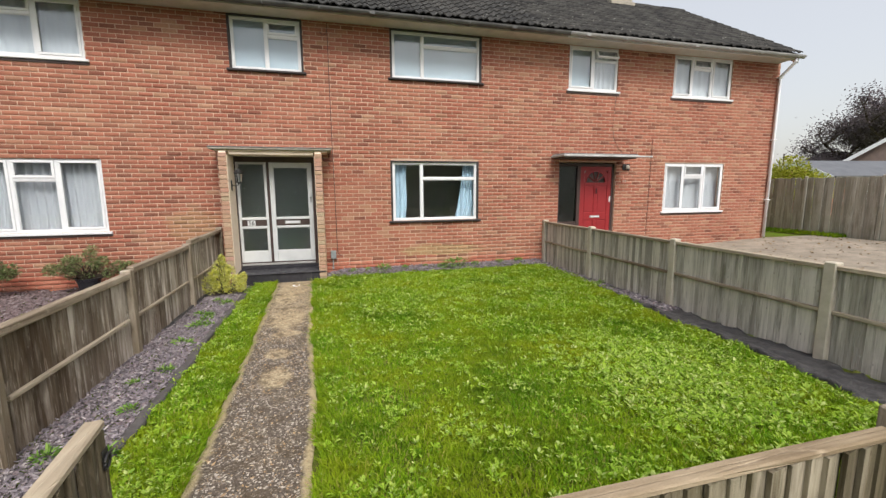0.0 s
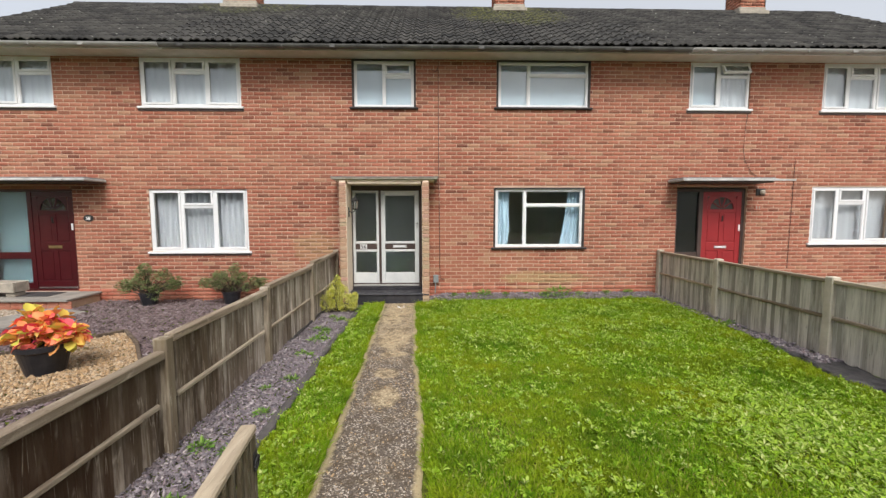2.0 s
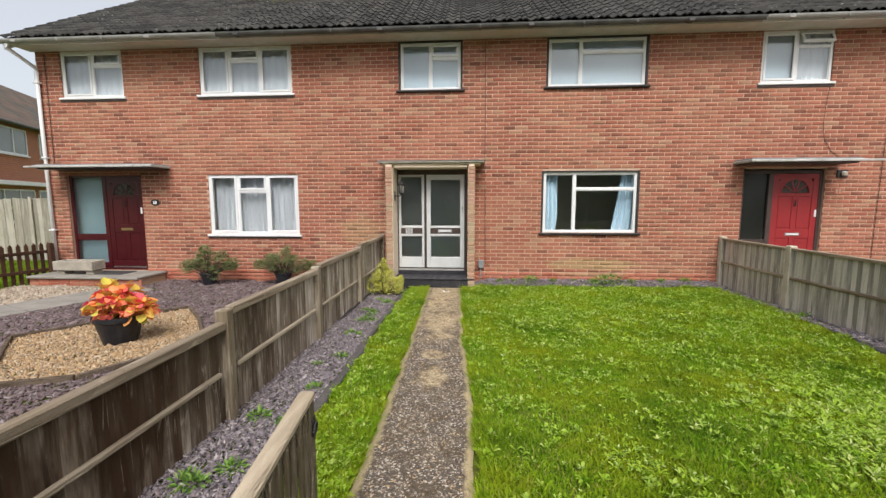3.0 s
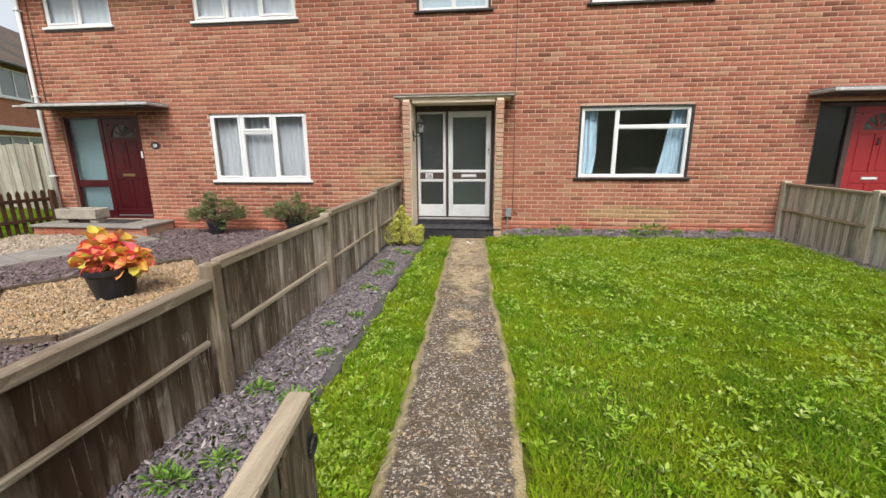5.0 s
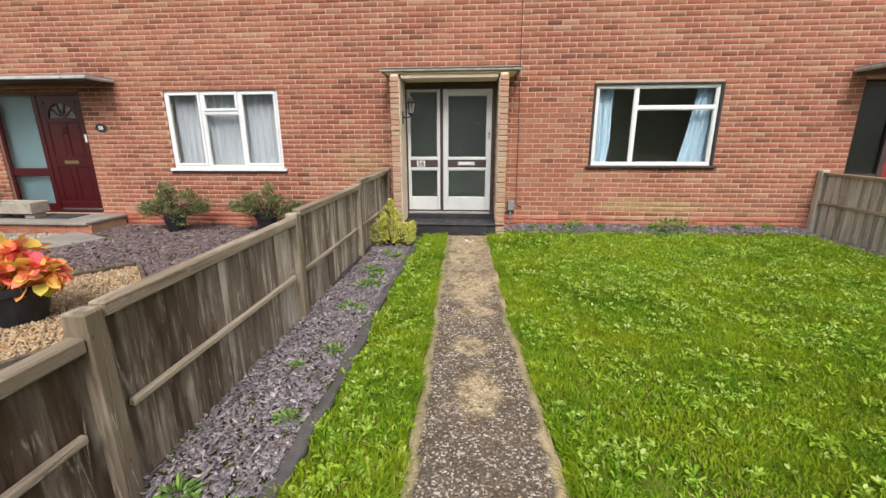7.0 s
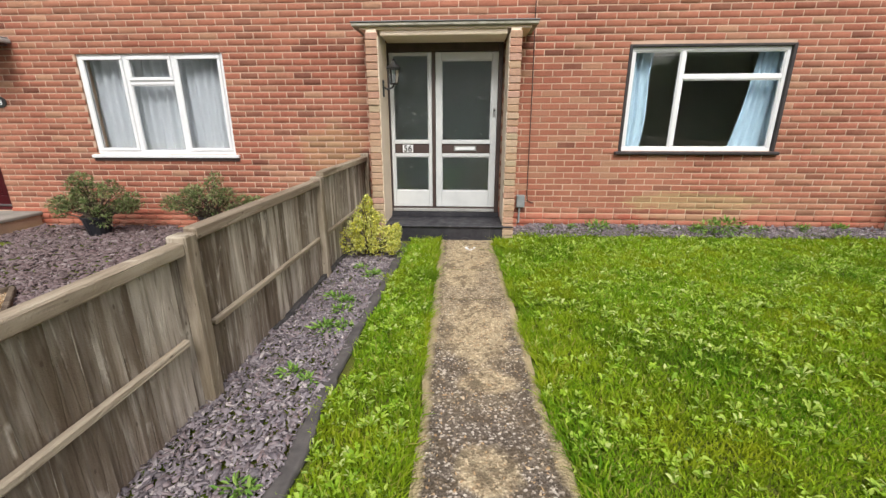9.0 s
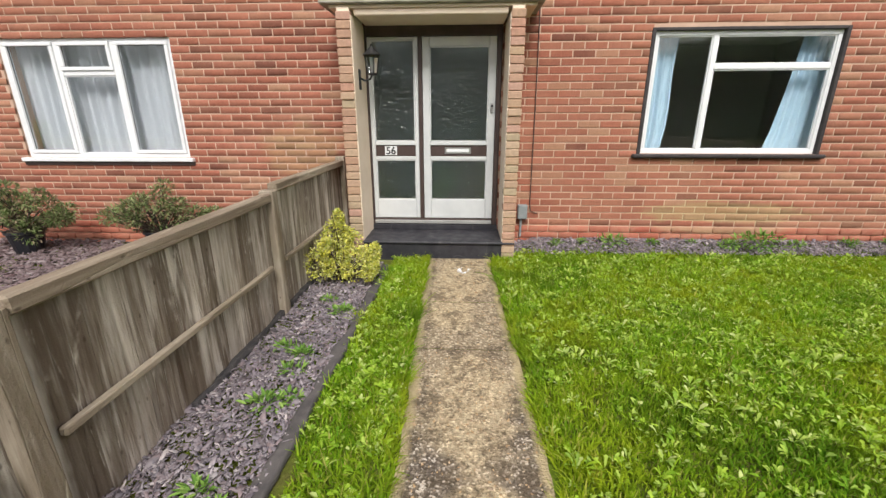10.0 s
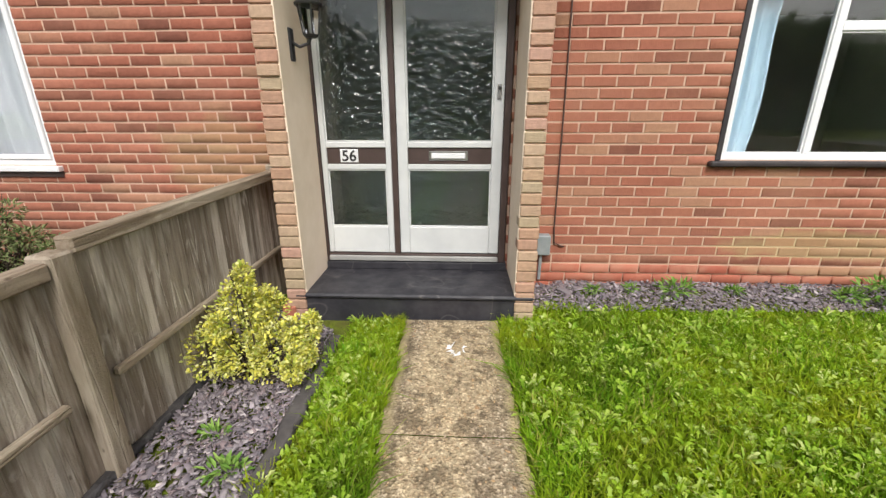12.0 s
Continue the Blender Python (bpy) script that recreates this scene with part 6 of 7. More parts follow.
def picket_fence():
    f = base("picket_fence", (-9.32, 8.5, 0), turn=math.degrees(math.atan2(-2.2, -0.45)) + 0, label="low dark brown picket fence beside the neighbour's door", category="fence")
    key = None
    for k in range(42):
        if key is None:
            bm = bmesh.new()
            extruded(bm, [(0, 0), (0.07, 0), (0.07, 0.80), (0.035, 0.86), (0, 0.80)], -0.01, 0.01)
            key = part("picket", fixed(bm), PICKET, f)
        else:
            key2 = link("picket", key.data, f)
            key2.location = (k * 0.135, 0, 0.0)
    for z in (0.22, 0.62):
        part("rail", boxes((-0.05, 0.011, z, 5.7, 0.045, z + 0.07), bevel=0.005), PICKET, f)
    for k in range(4):
        part("post", boxes((k * 1.85, 0.046, -0.1, k * 1.85 + 0.09, 0.13, 0.84), bevel=0.008), PICKET, f)


picket_fence()


def tall_fence(at, turn, length, height, label):
    f = base("tall_fence", at, turn=turn, label=label, category="fence")
    n = int(length / 0.13)
    first = None
    for k in range(n):
        if first is None:
            first = part("board", boxes((0, -0.008, 0.02, 0.135, 0.008, height), bevel=0.004), TALL, f)
        else:
            ob = link("board", first.data, f)
            ob.matrix_basis = pose(k * 0.13, (k % 2) * 0.014, float(rng.normal(0, 0.012)), float(rng.normal(0, 0.4)), float(rng.normal(0, 0.3)), 0)
    for k in range(int(length / 1.85) + 1):
        part("post", boxes((k * 1.85, -0.06, -0.1, k * 1.85 + 0.09, -0.025, height + 0.05), bevel=0.01), TALL, f)
    part("rail", boxes((0, 0.026, 0.4, length, 0.06, 0.48), bevel=0.005), TALL, f)
    part("rail", boxes((0, 0.026, height - 0.3, length, 0.06, height - 0.22), bevel=0.005), TALL, f)


tall_fence((14.1, 18.5, 0.30), -90, 17.5, 1.72, "tall weathered grey close-boarded fence beyond the driveway")
tall_fence((-24.0, 11.3, 0.0), 0, 14.1, 1.85, "tall weathered grey close-boarded fence behind the picket fence")

# plants
euonymus()
pot_square("potted_shrub", (-5.45, 8.2, 0.01), "sprawling grey-green shrub in a black pot by the wall", [(0, 0, 0.45), (-0.3, 0, 0.42), (0.3, 0, 0.45), (0.5, 0.05, 0.45), (-0.5, 0, 0.38), (0.1, -0.1, 0.6), (0.2, -0.15, 0.25)], [(0.3, 0.25, 0.2), (0.25, 0.2, 0.18), (0.25, 0.22, 0.2), (0.18, 0.18, 0.16), (0.16, 0.16, 0.12), (0.3, 0.2, 0.12), (0.16, 0.1, 0.14)], 4600, "potted shrubs by the wall")
pot_square("potted_shrub", (-3.85, 8.25, 0.02), "rounded grey-green shrub in a black plastic pot near the fence", [(0, 0, 0.45), (-0.25, 0, 0.45), (0.3, 0, 0.42), (0.45, 0.0, 0.4), (0, -0.1, 0.58)], [(0.28, 0.25, 0.2), (0.22, 0.2, 0.17), (0.25, 0.22, 0.18), (0.2, 0.16, 0.14), (0.22, 0.2, 0.14)], 3800, "potted shrubs by the wall")
big_pot()


def clump(at, size, n, label, material=CLUMP, length=0.07):
    b = base("weed_clump", at, label=label, category="weed")
    foliage("leaves", b, [(0, 0, size * 0.35), (size * 0.5, 0, size * 0.25), (-size * 0.5, 0, size * 0.25)], [(size, size * 0.6, size * 0.5)] * 3, n, length, length * 0.30, material, outward=1.4)


for at, size in (((1.3, 8.5, 0.10), 0.13), ((2.88, 8.47, 0.10), 0.21), ((2.55, 8.42, 0.10), 0.08), ((3.3, 8.5, 0.10), 0.07), ((4.4, 8.52, 0.10), 0.10), ((-1.52, 4.0, 0.02), 0.04), ((-1.45, 2.3, 0.02), 0.09), ((-1.62, 2.1, 0.02), 0.10), ((-1.36, 5.0, 0.02), 0.05), ((-1.42, 6.15, 0.02), 0.07), ((-1.33, 5.75, 0.02), 0.05), ((0.95, 8.53, 0.10), 0.05), ((1.75, 8.52, 0.1), 0.06), ((0.7, 8.5, 0.1), 0.05), ((2.2, 8.52, 0.1), 0.05), ((-1.62, 3.05, 0.02), 0.08), ((-1.45, 5.6, 0.02), 0.09), ((-1.42, 5.95, 0.02), 0.05), ((-1.35, 4.35, 0.02), 0.06),
                 ((-1.5, 5.15, 0.02), 0.06), ((-1.38, 6.7, 0.02), 0.08), ((-1.55, 6.3, 0.02), 0.06), ((-1.5, 6.95, 0.02), 0.05), ((-1.32, 3.5, 0.02), 0.07), ((-1.3, 2.95, 0.02), 0.1), ((3.9, 8.5, 0.1), 0.08), ((4.95, 6.3, 0.02), 0.08)):
    clump((at[0] + float(rng.normal(0, 0.02)), at[1] + float(rng.normal(0, 0.05)), at[2] - 0.01), size * float(rng.uniform(0.6, 1.1)), int(24 + size * 800), "small green weeds growing through the chippings", length=0.042 + size * 0.16)

# beyond
tree((46.5, 25.5, 0), 16, 1.0, 24000, PURPLE, "dark purple-leaved tree behind the far roofs", leaf=0.17, seed=5, trunk=0.4, low=0.22)
tree((53, 27, 0), 16, 1.0, 20000, PURPLE, "dark purple-leaved tree behind the far roofs", leaf=0.18, seed=9, trunk=0.4, low=0.22)
hb = base("bush", (17.0, 11.9, 0.3), label="yellow-green bush behind the tall fence", category="bush")
foliage("leaves", hb, [(0, 0, 1.6), (0.7, -0.2, 1.5), (-0.6, 0.3, 1.7), (0.2, 0, 2.0), (1.1, -0.4, 1.3)], [(0.6, 0.6, 0.6)] * 5, 3600, 0.13, 0.06, HEDGE)
twigs("stems", hb, (0, 0, -0.05), [(0, 0, 1.6), (0.7, -0.2, 1.5), (-0.6, 0.3, 1.7), (1.1, -0.4, 1.3)], 0.03, BARK)


def far_house(at, turn, w, d, eave, ridge, wins, label, brick=None, roofm=None, lean=False, hip=False):
    """A plain brick house whose front runs along its own x, from 0 to w, and faces its own -y."""
    h = base("house", at, turn=turn, label=label, category="house")
    bmat = brick or FAR_BRICK
    part("wall", boxes((0, 0, -0.1, w, d, eave)), bmat, h)
    bm = bmesh.new()
    o = 0.35
    if hip:
        lo = [bm.verts.new(p) for p in ((-o, -o, eave - 0.05), (w + o, -o, eave - 0.05), (w + o, d + o, eave - 0.05), (-o, d + o, eave - 0.05))]
        hi = [bm.verts.new((d / 2, d / 2, ridge)), bm.verts.new((w - d / 2, d / 2, ridge))]
        for f in ((lo[0], lo[1], hi[1], hi[0]), (lo[1], lo[2], hi[1]), (lo[2], lo[3], hi[0], hi[1]), (lo[3], lo[0], hi[0]), (lo[3], lo[2], lo[1], lo[0])):
            bm.faces.new(f)
    else:
        for x0, x1 in ((-o, w + o),):
            a = [bm.verts.new((x0, *p)) for p in ((-o, eave - 0.05), (d / 2, ridge), (d + o, eave - 0.05), (d / 2, ridge - 0.16), (-o + 0.1, eave - 0.16))]
            b = [bm.verts.new((x1, *p)) for p in ((-o, eave - 0.05), (d / 2, ridge), (d + o, eave - 0.05), (d / 2, ridge - 0.16), (-o + 0.1, eave - 0.16))]
            for k in range(5):
                bm.faces.new((a[k], a[(k + 1) % 5], b[(k + 1) % 5], b[k]))
            bm.faces.new((a[0], a[4], a[3], a[1]))
            bm.faces.new((a[1], a[3], a[2]))
            bm.faces.new((b[0], b[1], b[3], b[4]))
            bm.faces.new((b[1], b[2], b[3]))
        g = bmesh.new()
        for x0 in (0.0, w - 0.2):
            lo = [g.verts.new((x0, 0, eave + 0.001)), g.verts.new((x0, d, eave + 0.001)), g.verts.new((x0, d / 2, ridge - 0.2))]
            hi = [g.verts.new((x0 + 0.2, 0, eave + 0.001)), g.verts.new((x0 + 0.2, d, eave + 0.001)), g.verts.new((x0 + 0.2, d / 2, ridge - 0.2))]
            g.faces.new(lo)
            g.faces.new(hi[::-1])
            for k in range(3):
                g.faces.new((lo[k], hi[k], hi[(k + 1) % 3], lo[(k + 1) % 3]))
        part("gable", fixed(g), bmat, h)
        for x0 in (-o - 0.03, w + o):
            for s in (0, 1):
                bm2 = bmesh.new()
                y0, z0, y1, z1 = (-o, eave - 0.05, d / 2, ridge) if s == 0 else (d / 2, ridge, d + o, eave - 0.05)
                v = [bm2.verts.new((x, y, z)) for x in (x0, x0 + 0.03) for y, z in ((y0, z0 - 0.24), (y1, z1 - 0.24), (y1, z1 + 0.01), (y0, z0 + 0.01))]
                bm2.faces.new(v[:4])
                bm2.faces.new(v[4:][::-1])
                for k in range(4):
                    bm2.faces.new((v[k], v[k + 4], v[(k + 1) % 4 + 4], v[(k + 1) % 4]))
                part("barge_board", fixed(bm2), WHITE, h)
    part("roof", fixed(bm), roofm or FAR_ROOF, h)
    part("gutter", boxes((-o, -o - 0.1, eave - 0.12, w + o, -o - 0.005, eave - 0.03), bevel=0.02), BLACK_PLASTIC, h)
    for x0, x1, z0, z1, lights in wins:
        wn_ = link("window", part("window_frame_tmp", bars(ring(x0, z0, x1, z1, 0.06) + [(x0 + (x1 - x0) * k / lights - 0.03, z0 + 0.061, x0 + (x1 - x0) * k / lights + 0.03, z1 - 0.061) for k in range(1, lights)], -0.05, -0.001), WHITE, None).data, h)
        bpy.data.objects.remove(bpy.data.objects["window_frame_tmp"])
        part("pane", boxes((x0 + 0.05, -0.02, z0 + 0.05, x1 - 0.05, -0.005, z1 - 0.05)), DARK_GLASS, wn_)
        part("window_sill", boxes((x0 - 0.05, -0.11, z0 - 0.06, x1 + 0.05, -0.001, z0 - 0.001), bevel=0.01), WHITE, wn_)
    return h


def rows_mat(name, a, b, mortar, w, h):
    m = Mat(name, 0.9, spec=0.2)
    t = m.n.new("ShaderNodeTexBrick")
    m.put(m.node("ShaderNodeTexCoord").outputs["Object"], m.node("ShaderNodeMapping", Rotation=(radians(90), 0, 0)).inputs[0])
    mp = m.n["Mapping"]
    m.put(mp.outputs[0], t.inputs["Vector"])
    t.inputs["Color1"].default_value, t.inputs["Color2"].default_value, t.inputs["Mortar"].default_value = (*a, 1), (*b, 1), (*mortar, 1)
    for k, v in (("Scale", 1.0), ("Mortar Size", 0.008), ("Brick Width", w), ("Row Height", h)):
        t.inputs[k].default_value = v
    c = m.mix(m.ramp(m.noise(1.2, 4), (0.4, 0.0), (0.7, 0.4)), t.outputs[0], (0.30, 0.14, 0.09))
    return m.done(c)


FAR_BRICK = rows_mat("far_brick", (0.44, 0.17, 0.10), (0.36, 0.14, 0.09), (0.42, 0.26, 0.18), 0.238, 0.079)
FAR_ROOF = rows_mat("far_roof", (0.115, 0.11, 0.095), (0.085, 0.082, 0.073), (0.04, 0.038, 0.035), 0.3, 0.18)
GREY_ROOF = simple("grey_sheet_roof", (0.13, 0.14, 0.155), (0.095, 0.10, 0.115), 2, 0.8)
DARK_ROOF = simple("dark_roof", (0.06, 0.048, 0.05), (0.09, 0.07, 0.07), 3, 0.9)


def dark_glass():
    m = Mat("far_window_glass", 0.08, spec=0.6)
    # paler blotches in the colour stand for light reflected by the panes
    return m.done(m.mix(m.noise(0.6, 3), (0.10, 0.12, 0.13), (0.30, 0.34, 0.36)))


DARK_GLASS = dark_glass()
hs = far_house((-16.4, 9.6, 0), 112, 18.0, 7.5, 5.05, 8.0, [(9.0, 11.6, 3.75, 4.85, 3), (8.6, 11.6, 0.95, 2.3, 3), (2.0, 4.6, 3.75, 4.85, 3), (5.4, 8.1, 3.75, 4.85, 3), (2.0, 5.0, 0.95, 2.3, 3), (5.3, 8.3, 0.95, 2.3, 3)], "neighbouring red brick house with a tiled roof and white windows")
part("porch_fascia", boxes((1.8, -0.45, 2.45, 11.8, -0.001, 2.62), bevel=0.01), WHITE, hs, "white fascia over the ground floor")
far_house((35.5, 12.2, 0), 32, 8.0, 8.0, 3.1, 6.2, [(1.0, 2.4, 1.0, 2.1, 2)], "bungalow with a dull brown gable and white barge boards", brick=simple("dull_gable_render", (0.26, 0.19, 0.16), (0.20, 0.15, 0.13), 4, 0.9), roofm=GREY_ROOF)
far_house((23.7, 14.6, 0), -8, 9.0, 3.5, 2.3, 3.1, [(1.0, 2.0, 1.0, 1.9, 1)], "low garage with a grey sheet roof", roofm=GREY_ROOF)
far_house((41.5, 27.0, 0), -15, 8.0, 6.0, 2.6, 5.0, [(1.0, 2.4, 1.0, 2.1, 2), (4.0, 6.0, 1.0, 2.1, 2)], "distant house with a dark hipped roof", roofm=DARK_ROOF, hip=True)
tp = base("telegraph_pole", (29.2, 21.0, 0), label="distant thin pole with a short cross arm", category="pole")
bm = bmesh.new()
tube(bm, [(0, 0, 0), (0, 0, 3.9)], 0.04, 8)
part("pole", fixed(bm), BARK, tp)

# across the road, behind the walker
for k, (x, y, s) in enumerate(((-9, -17, 3), (-2.5, -18, 12), (3, -18.5, 4), (9.5, -17.5, 6), (15, -18.5, 13), (21, -18, 7), (-19, -18, 8))):
    tree((x, y, 0), 10.0, 1.0, 9000, DARKLEAF, "tall roadside tree with a thinning autumn crown", leaf=0.26, seed=s, trunk=0.25, low=0.25)
hd = base("hedge", (0, -21.0, 0), label="dense dark green hedge across the road", category="hedge")
foliage("leaves", hd, [(x, 0, 3.4) for x in range(-34, 35, 2)], [(1.7, 0.9, 3.3 + 0.6 * math.sin(k * 2.3)) for k in range(35)], 42000, 0.28, 0.16, DARKLEAF)
part("core", boxes((-35, -0.6, -0.1, 35, 0.5, 5.6), bevel=0.3), DARKLEAF, hd)

# lawn, weeds and chippings
grass()
weeds()



def fence_foot():
    """Rough grass, moss and dead leaves along the foot of the tall fence beyond the driveway."""
    n = 5200
    y = rng.uniform(8.0, 18.4, n)
    x = 14.05 - np.abs(rng.normal(0, 0.28, n)) * (0.6 + 0.5 * np.maximum(0, field(y, y, 1.1, 2.0)))
    v, f = leaf_cloud(np.stack([x, y, rise(x, y)], -1), np.stack([rng.normal(0, 0.5, n), rng.normal(0, 0.5, n), np.ones(n)], -1), rng.uniform(0.05, 0.16, n), rng.uniform(0.012, 0.03, n))
    bulk("fence_foot_grass", v, f, GRASS, label="rough grass along the foot of the tall fence", category="grass")
    m = 700
    x, y = rng.uniform(6, 13.9, m), rng.uniform(1, 8.6, m)
    v, f = leaf_cloud(np.stack([x, y, rise(x, y) + 0.012], -1), np.stack([rng.normal(0, 1, m), rng.normal(0, 1, m), np.full(m, 0.1)], -1), rng.uniform(0.03, 0.08, m), rng.uniform(0.02, 0.05, m))
    bulk("dead_leaves", v, f, DEAD_LEAF, label="dry brown leaves blown over the driveway", category="leaves")


def rough_turf():
    n = 26000
    x, y = rng.uniform(-16, -9.6, n), rng.uniform(6, 11.2, n)
    p = np.stack([x, y, np.full(n, -0.02)], -1)
    v, f = leaf_cloud(p, np.stack([rng.normal(0, 0.4, n), rng.normal(0, 0.4, n), np.ones(n)], -1), rng.uniform(0.04, 0.1, n), rng.uniform(0.006, 0.012, n))
    bulk("neighbour_lawn", v, f, GRASS, label="green lawn behind the picket fence", category="grass")


rough_turf()
fence_foot()
scatter([(-1.845, 1.2), (-1.845, 5.7), (-1.79, 6.0), (-1.79, 8.2), (-1.66, 8.3), (-1.24, 7.9), (-1.22, 1.2)], 26000, 0.004, 0.027, SLATE, "slate_chippings", "plum and grey slate chippings along the fence", layer=0.026, flat=0.13, tilt=0.45)
scatter([(0.12, 8.30), (0.12, 8.66), (5.05, 8.66), (5.05, 8.36)], 9500, 0.005, 0.027, SLATE, "slate_chippings", "grey slate chippings along the foot of the wall", layer=0.024, flat=0.13, tilt=0.45)
scatter([(4.85, 4.6), (4.90, 8.4), (5.12, 8.4), (5.12, 4.6)], 2600, 0.015, 0.032, SLATE, "slate_chippings", "sparse slate chippings along the grey fence", layer=0.02)


def far_slate():
    n = 62000
    x, y = rng.uniform(-9.2, -1.92, n), rng.uniform(1.8, 8.66, n)
    pts = np.stack([x, y], -1)
    keep = inside(pts, AREA) & ~inside(pts, [(a - 0.0, b) for a, b in BED])
    s = (x + 6.70) * 0.924 - (y - 7.50) * 0.383
    keep &= ~((np.abs(s) < 0.45) & (y > 2.9) & (y < 7.78)) & ~inside(pts, SIDE_GRAVEL)
    x, y = x[keep], y[keep]
    v, f = chips(np.stack([x, y, -0.012 + rng.uniform(0, 0.03, len(x)) + 0.01 * field(x, y, 5.0)], -1), 0.05 * rng.lognormal(0, 0.3, len(x)), 0.18, 0.3)
    bulk("neighbour_slate", v, f, SLATE_FAR, label="dark plum slate chippings covering the neighbour's garden", category="gravel")


far_slate()
scatter(SIDE_GRAVEL, 12000, -0.008, 0.032, PALE_GRAVEL, "pale_gravel", "pale brown gravel between the slab path and the picket fence", flat=0.5, tilt=0.5, layer=0.02)
lit = base("crushed_litter", (-0.42, 7.72, 0.012), label="scrap of pale crumpled foil on the path", category="litter")
bm = bmesh.new()
for k in range(16):
    o = rng.normal(0, 0.035, 2)
    a = rng.normal(0, 0.022, (3, 2)) + o
    w_ = [bm.verts.new((float(q[0]), float(q[1]), float(0.002 + abs(rng.normal(0.012, 0.008))))) for q in a]
    bm.faces.new(w_)
part("foil", bm, WHITE, lit)

# small stones on the path
n = 2600
x = rng.uniform(0, 1, n)
y = rng.uniform(1.0, 8.1, n)
px = path_left(y) + 0.03 + (path_right(y) - path_left(y) - 0.06) * x
v, f = chips(np.stack([px, y, np.full(n, 0.013)], -1), 0.011 * rng.lognormal(0, 0.35, n), 0.45, 0.3)
bulk("path_grit", v, f, GOLD, label="loose pale grit on the path", category="grit")


# roof tiles
def roof_tiles():
    slope = math.atan2(RIDGE_Z - EAVE_Z, RIDGE_Y - EAVE_Y)
    run = math.hypot(RIDGE_Z - EAVE_Z, RIDGE_Y - EAVE_Y)
    rows, cols = 15, 73
    gauge, w = run / rows, (ROOF_X1 - ROOF_X0) / cols
    prof = [(0.0, 0.012), (0.10, 0.036), (0.22, 0.045), (0.34, 0.024), (0.46, 0.002), (0.58, 0.002), (0.70, 0.016), (0.82, 0.040), (0.94, 0.030), (1.0, 0.010)]
    L = gauge + 0.05
    tv = [(u * w * 0.995, -0.02, h + 0.028) for u, h in prof] + [(u * w * 0.995, L, h + 0.004) for u, h in prof] + [(u * w * 0.995, -0.02, h + 0.008) for u, h in prof]
    k = len(prof)
    tf = [(i, i + 1, k + i + 1, k + i) for i in range(k - 1)] + [(2 * k + i, 2 * k + i + 1, i + 1, i) for i in range(k - 1)]
    tv, tf = np.array(tv), np.array(tf)
    me = bpy.data.meshes.new("roof_tile")
    me.from_pydata(tv.tolist(), [], tf.tolist())
    me.materials.append(TILE)
    holder = bpy.data.objects["roof"]
    near, far = [], []
    for r in range(rows):
        for c in range(cols):
            x = ROOF_X0 + c * w
            (near if r < 9 and -5.2 <= x < 4.6 else far).append((x, r))
    vs = []
    spin = np.array(Matrix.Rotation(slope, 3, "X"))
    for x, r in near + far:
        s = r * gauge
        o = Vector((x, EAVE_Y - 0.03 + s * math.cos(slope), EAVE_Z - 0.02 + s * math.sin(slope) + float(rng.normal(0, 0.002))))
        if (x, r) in near[:300]:
            ob = link("roof_tile", me, holder)
            ob.matrix_basis = Matrix.Translation(o) @ Matrix.Rotation(slope, 4, "X") @ Matrix.Rotation(float(rng.normal(0, 0.006)), 4, "Z")
        else:
            vs.append(tv @ spin.T + np.array(o))
    m = len(vs)
    bulk("roof_tiles", np.concatenate(vs), [(np.arange(m)[:, None, None] * len(tv) + tf[None]).reshape(-1, 4)], TILES, holder, kind="stuff")


roof_tiles()


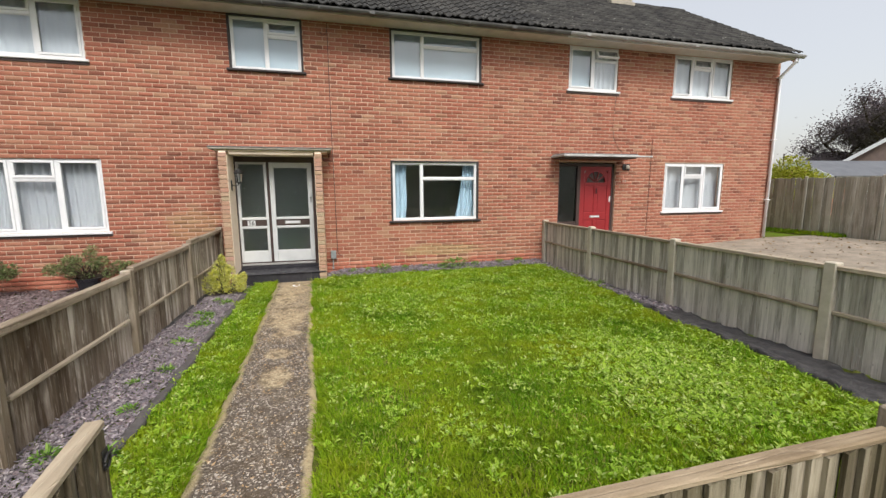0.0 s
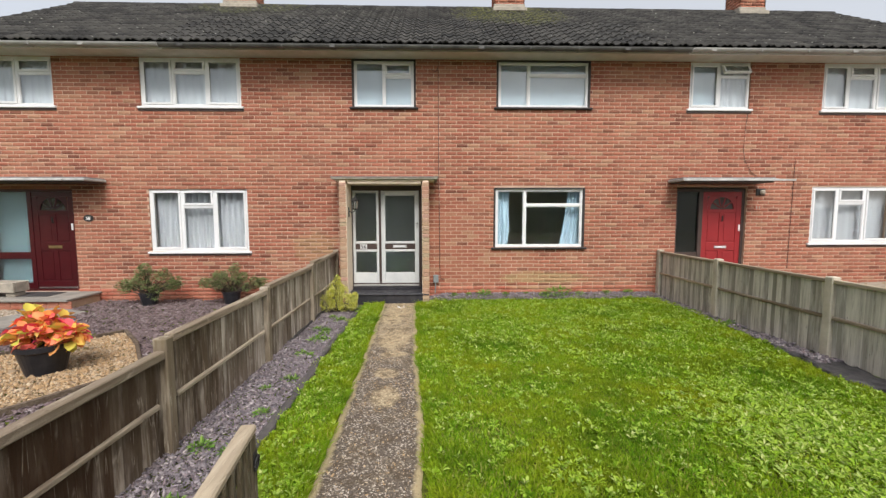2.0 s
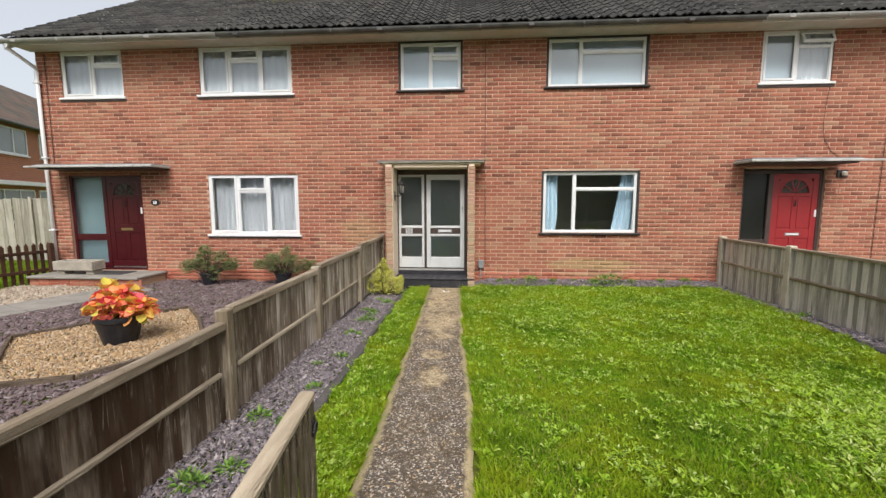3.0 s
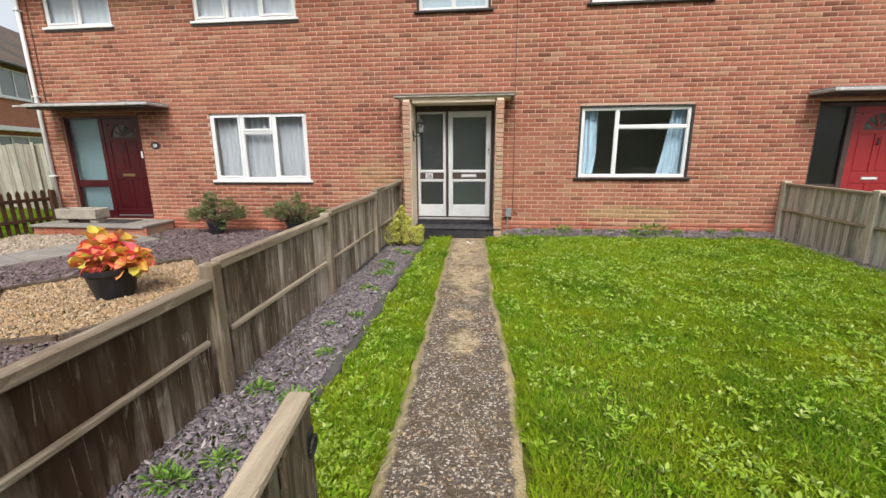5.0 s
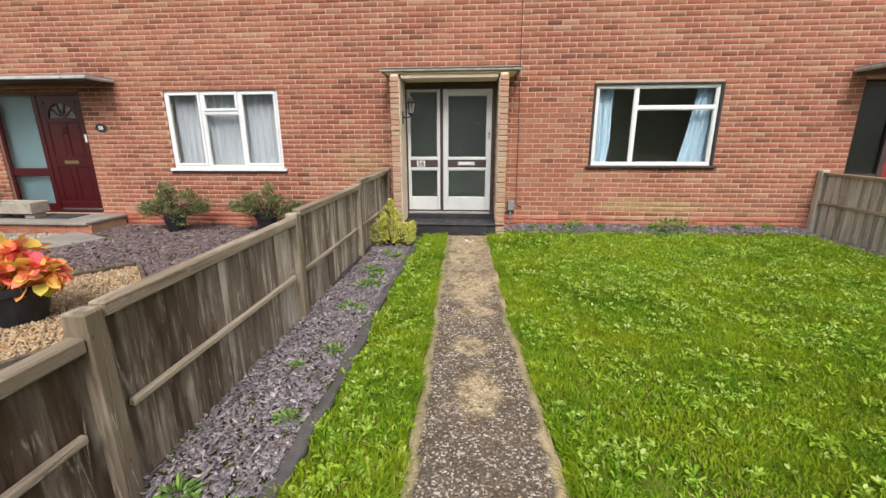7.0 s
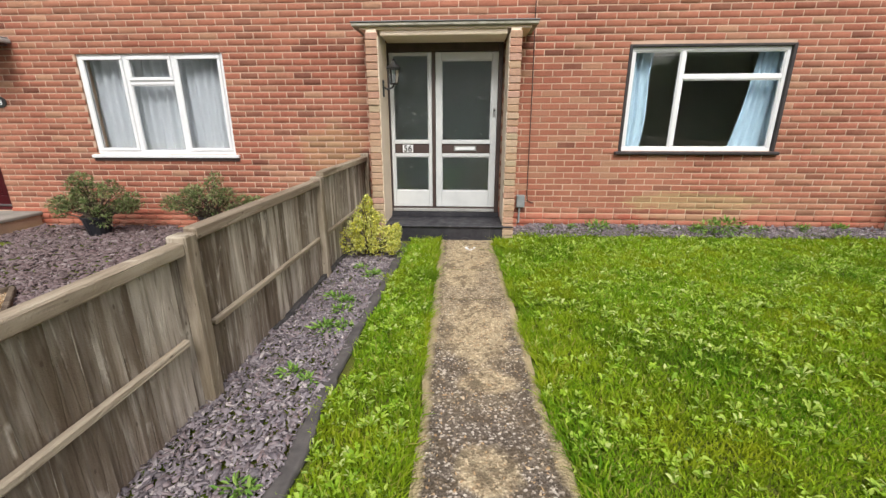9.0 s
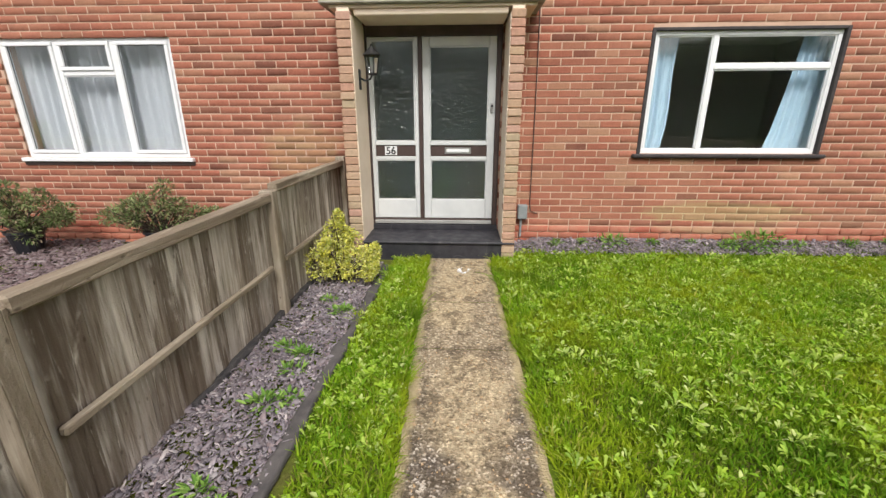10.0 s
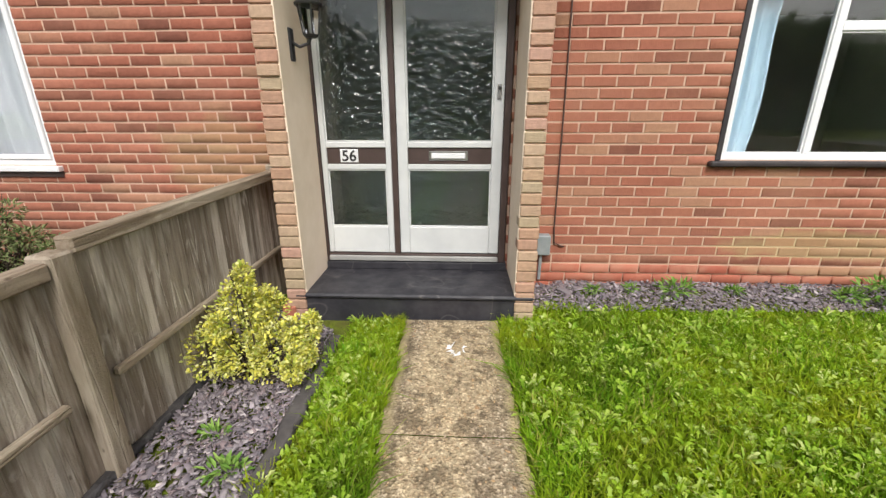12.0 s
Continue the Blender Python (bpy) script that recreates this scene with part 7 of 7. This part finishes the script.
# bricks of the front
def front_bricks():
    holder = bpy.data.objects["wall_front"]
    singles, v, f, pv, pf_, shapes = [], [], [], [], [], {}
    zbase = SHIFT_Z
    rows = [(zbase - (k + 1) * COURSE, True) for k in range(4)] + [(zbase + k * COURSE, False) for k in range(60)]
    r2 = random.Random(4)
    for n, (z, low) in enumerate(rows):
        top = min(z + COURSE - JOINT, 4.972)
        if top - z < 0.02:
            continue
        depth = -0.012 if low else 0.0
        holes = sorted((h[0] - 0.0, h[1] + 0.0) for h in HOLES if h[2] < top - 0.004 and h[3] > z + 0.02)
        runs, a = [], LEFT
        for h0, h1 in holes:
            if h0 > a:
                runs.append((a, h0))
            a = max(a, h1)
        runs.append((a, RIGHT))
        for a, b in runs:
            shift = ((n + 1) % 2) * PITCH / 2 + 0.01
            x = math.floor((a - shift) / PITCH) * PITCH + shift
            while x < b:
                c, d = max(x, a), min(x + PITCH - JOINT, b)
                x += PITCH
                if d - c < 0.03:
                    continue
                if low and z < rise((c + d) / 2, 8.6) - 0.1:
                    continue
                e = r2.gauss(0, 0.0012)
                full = d - c > PITCH - JOINT - 0.001 and top - z > COURSE - JOINT - 0.001
                if full and -0.0 < (c + d) / 2 < 2.4 and 0.3 < z < 2.2 and len(singles) < 300:
                    singles.append((c, z, e))
                    continue
                t, s = (pv, pf_) if low else (v, f)
                k = len(t)
                g = 0.003
                y0, y1 = WALL_Y + depth + e, WALL_Y + 0.012 + (depth if low else 0) + 0.01
                j = [r2.uniform(-0.0025, 0.0025) for _ in range(4)]
                t += [(c + g, y0, z + g + j[0]), (d - g, y0, z + g + j[1]), (d - g, y0, top - g + j[2]), (c + g, y0, top - g + j[3]),
                      (c, y0 + g, z), (d, y0 + g, z), (d, y0 + g, top), (c, y0 + g, top), (c, y1, z), (d, y1, z), (d, y1, top), (c, y1, top)]
                s.append((k, k + 1, k + 2, k + 3))
                for q in range(4):
                    p = (q + 1) % 4
                    s.append((k + q, k + 4 + q, k + 4 + p, k + p))
                    s.append((k + 4 + q, k + 8 + q, k + 8 + p, k + 4 + p))
    bulk("brickwork", v, [np.array(f)], BRICKS, holder, kind="stuff", label="weathered red bricks laid in stretcher courses")
    bulk("plinth_brickwork", pv, [np.array(pf_)], PLINTHS, holder, kind="stuff", label="redder bricks of the plinth")
    # four shapes of single brick, shared
    meshes = []
    L, H = PITCH - JOINT, COURSE - JOINT
    for k in range(4):
        g = 0.003
        j = [r2.uniform(-0.0018, 0.0018) for _ in range(4)]
        q = [(g, 0, g + j[0]), (L - g, 0, g + j[1]), (L - g, 0, H - g + j[2]), (g, 0, H - g + j[3]), (0, g, 0), (L, g, 0), (L, g, H), (0, g, H), (0, 0.02, 0), (L, 0.02, 0), (L, 0.02, H), (0, 0.02, H)]
        fs = [(0, 1, 2, 3)] + [(i, 4 + i, 4 + (i + 1) % 4, (i + 1) % 4) for i in range(4)] + [(4 + i, 8 + i, 8 + (i + 1) % 4, 4 + (i + 1) % 4) for i in range(4)]
        me = bpy.data.meshes.new("brick")
        me.from_pydata(q, [], fs)
        me.materials.append(BRICK)
        meshes.append(me)
    for c, z, e in singles:
        ob = link("brick", r2.choice(meshes), holder)
        ob.location = (c, WALL_Y + e, z)


front_bricks()
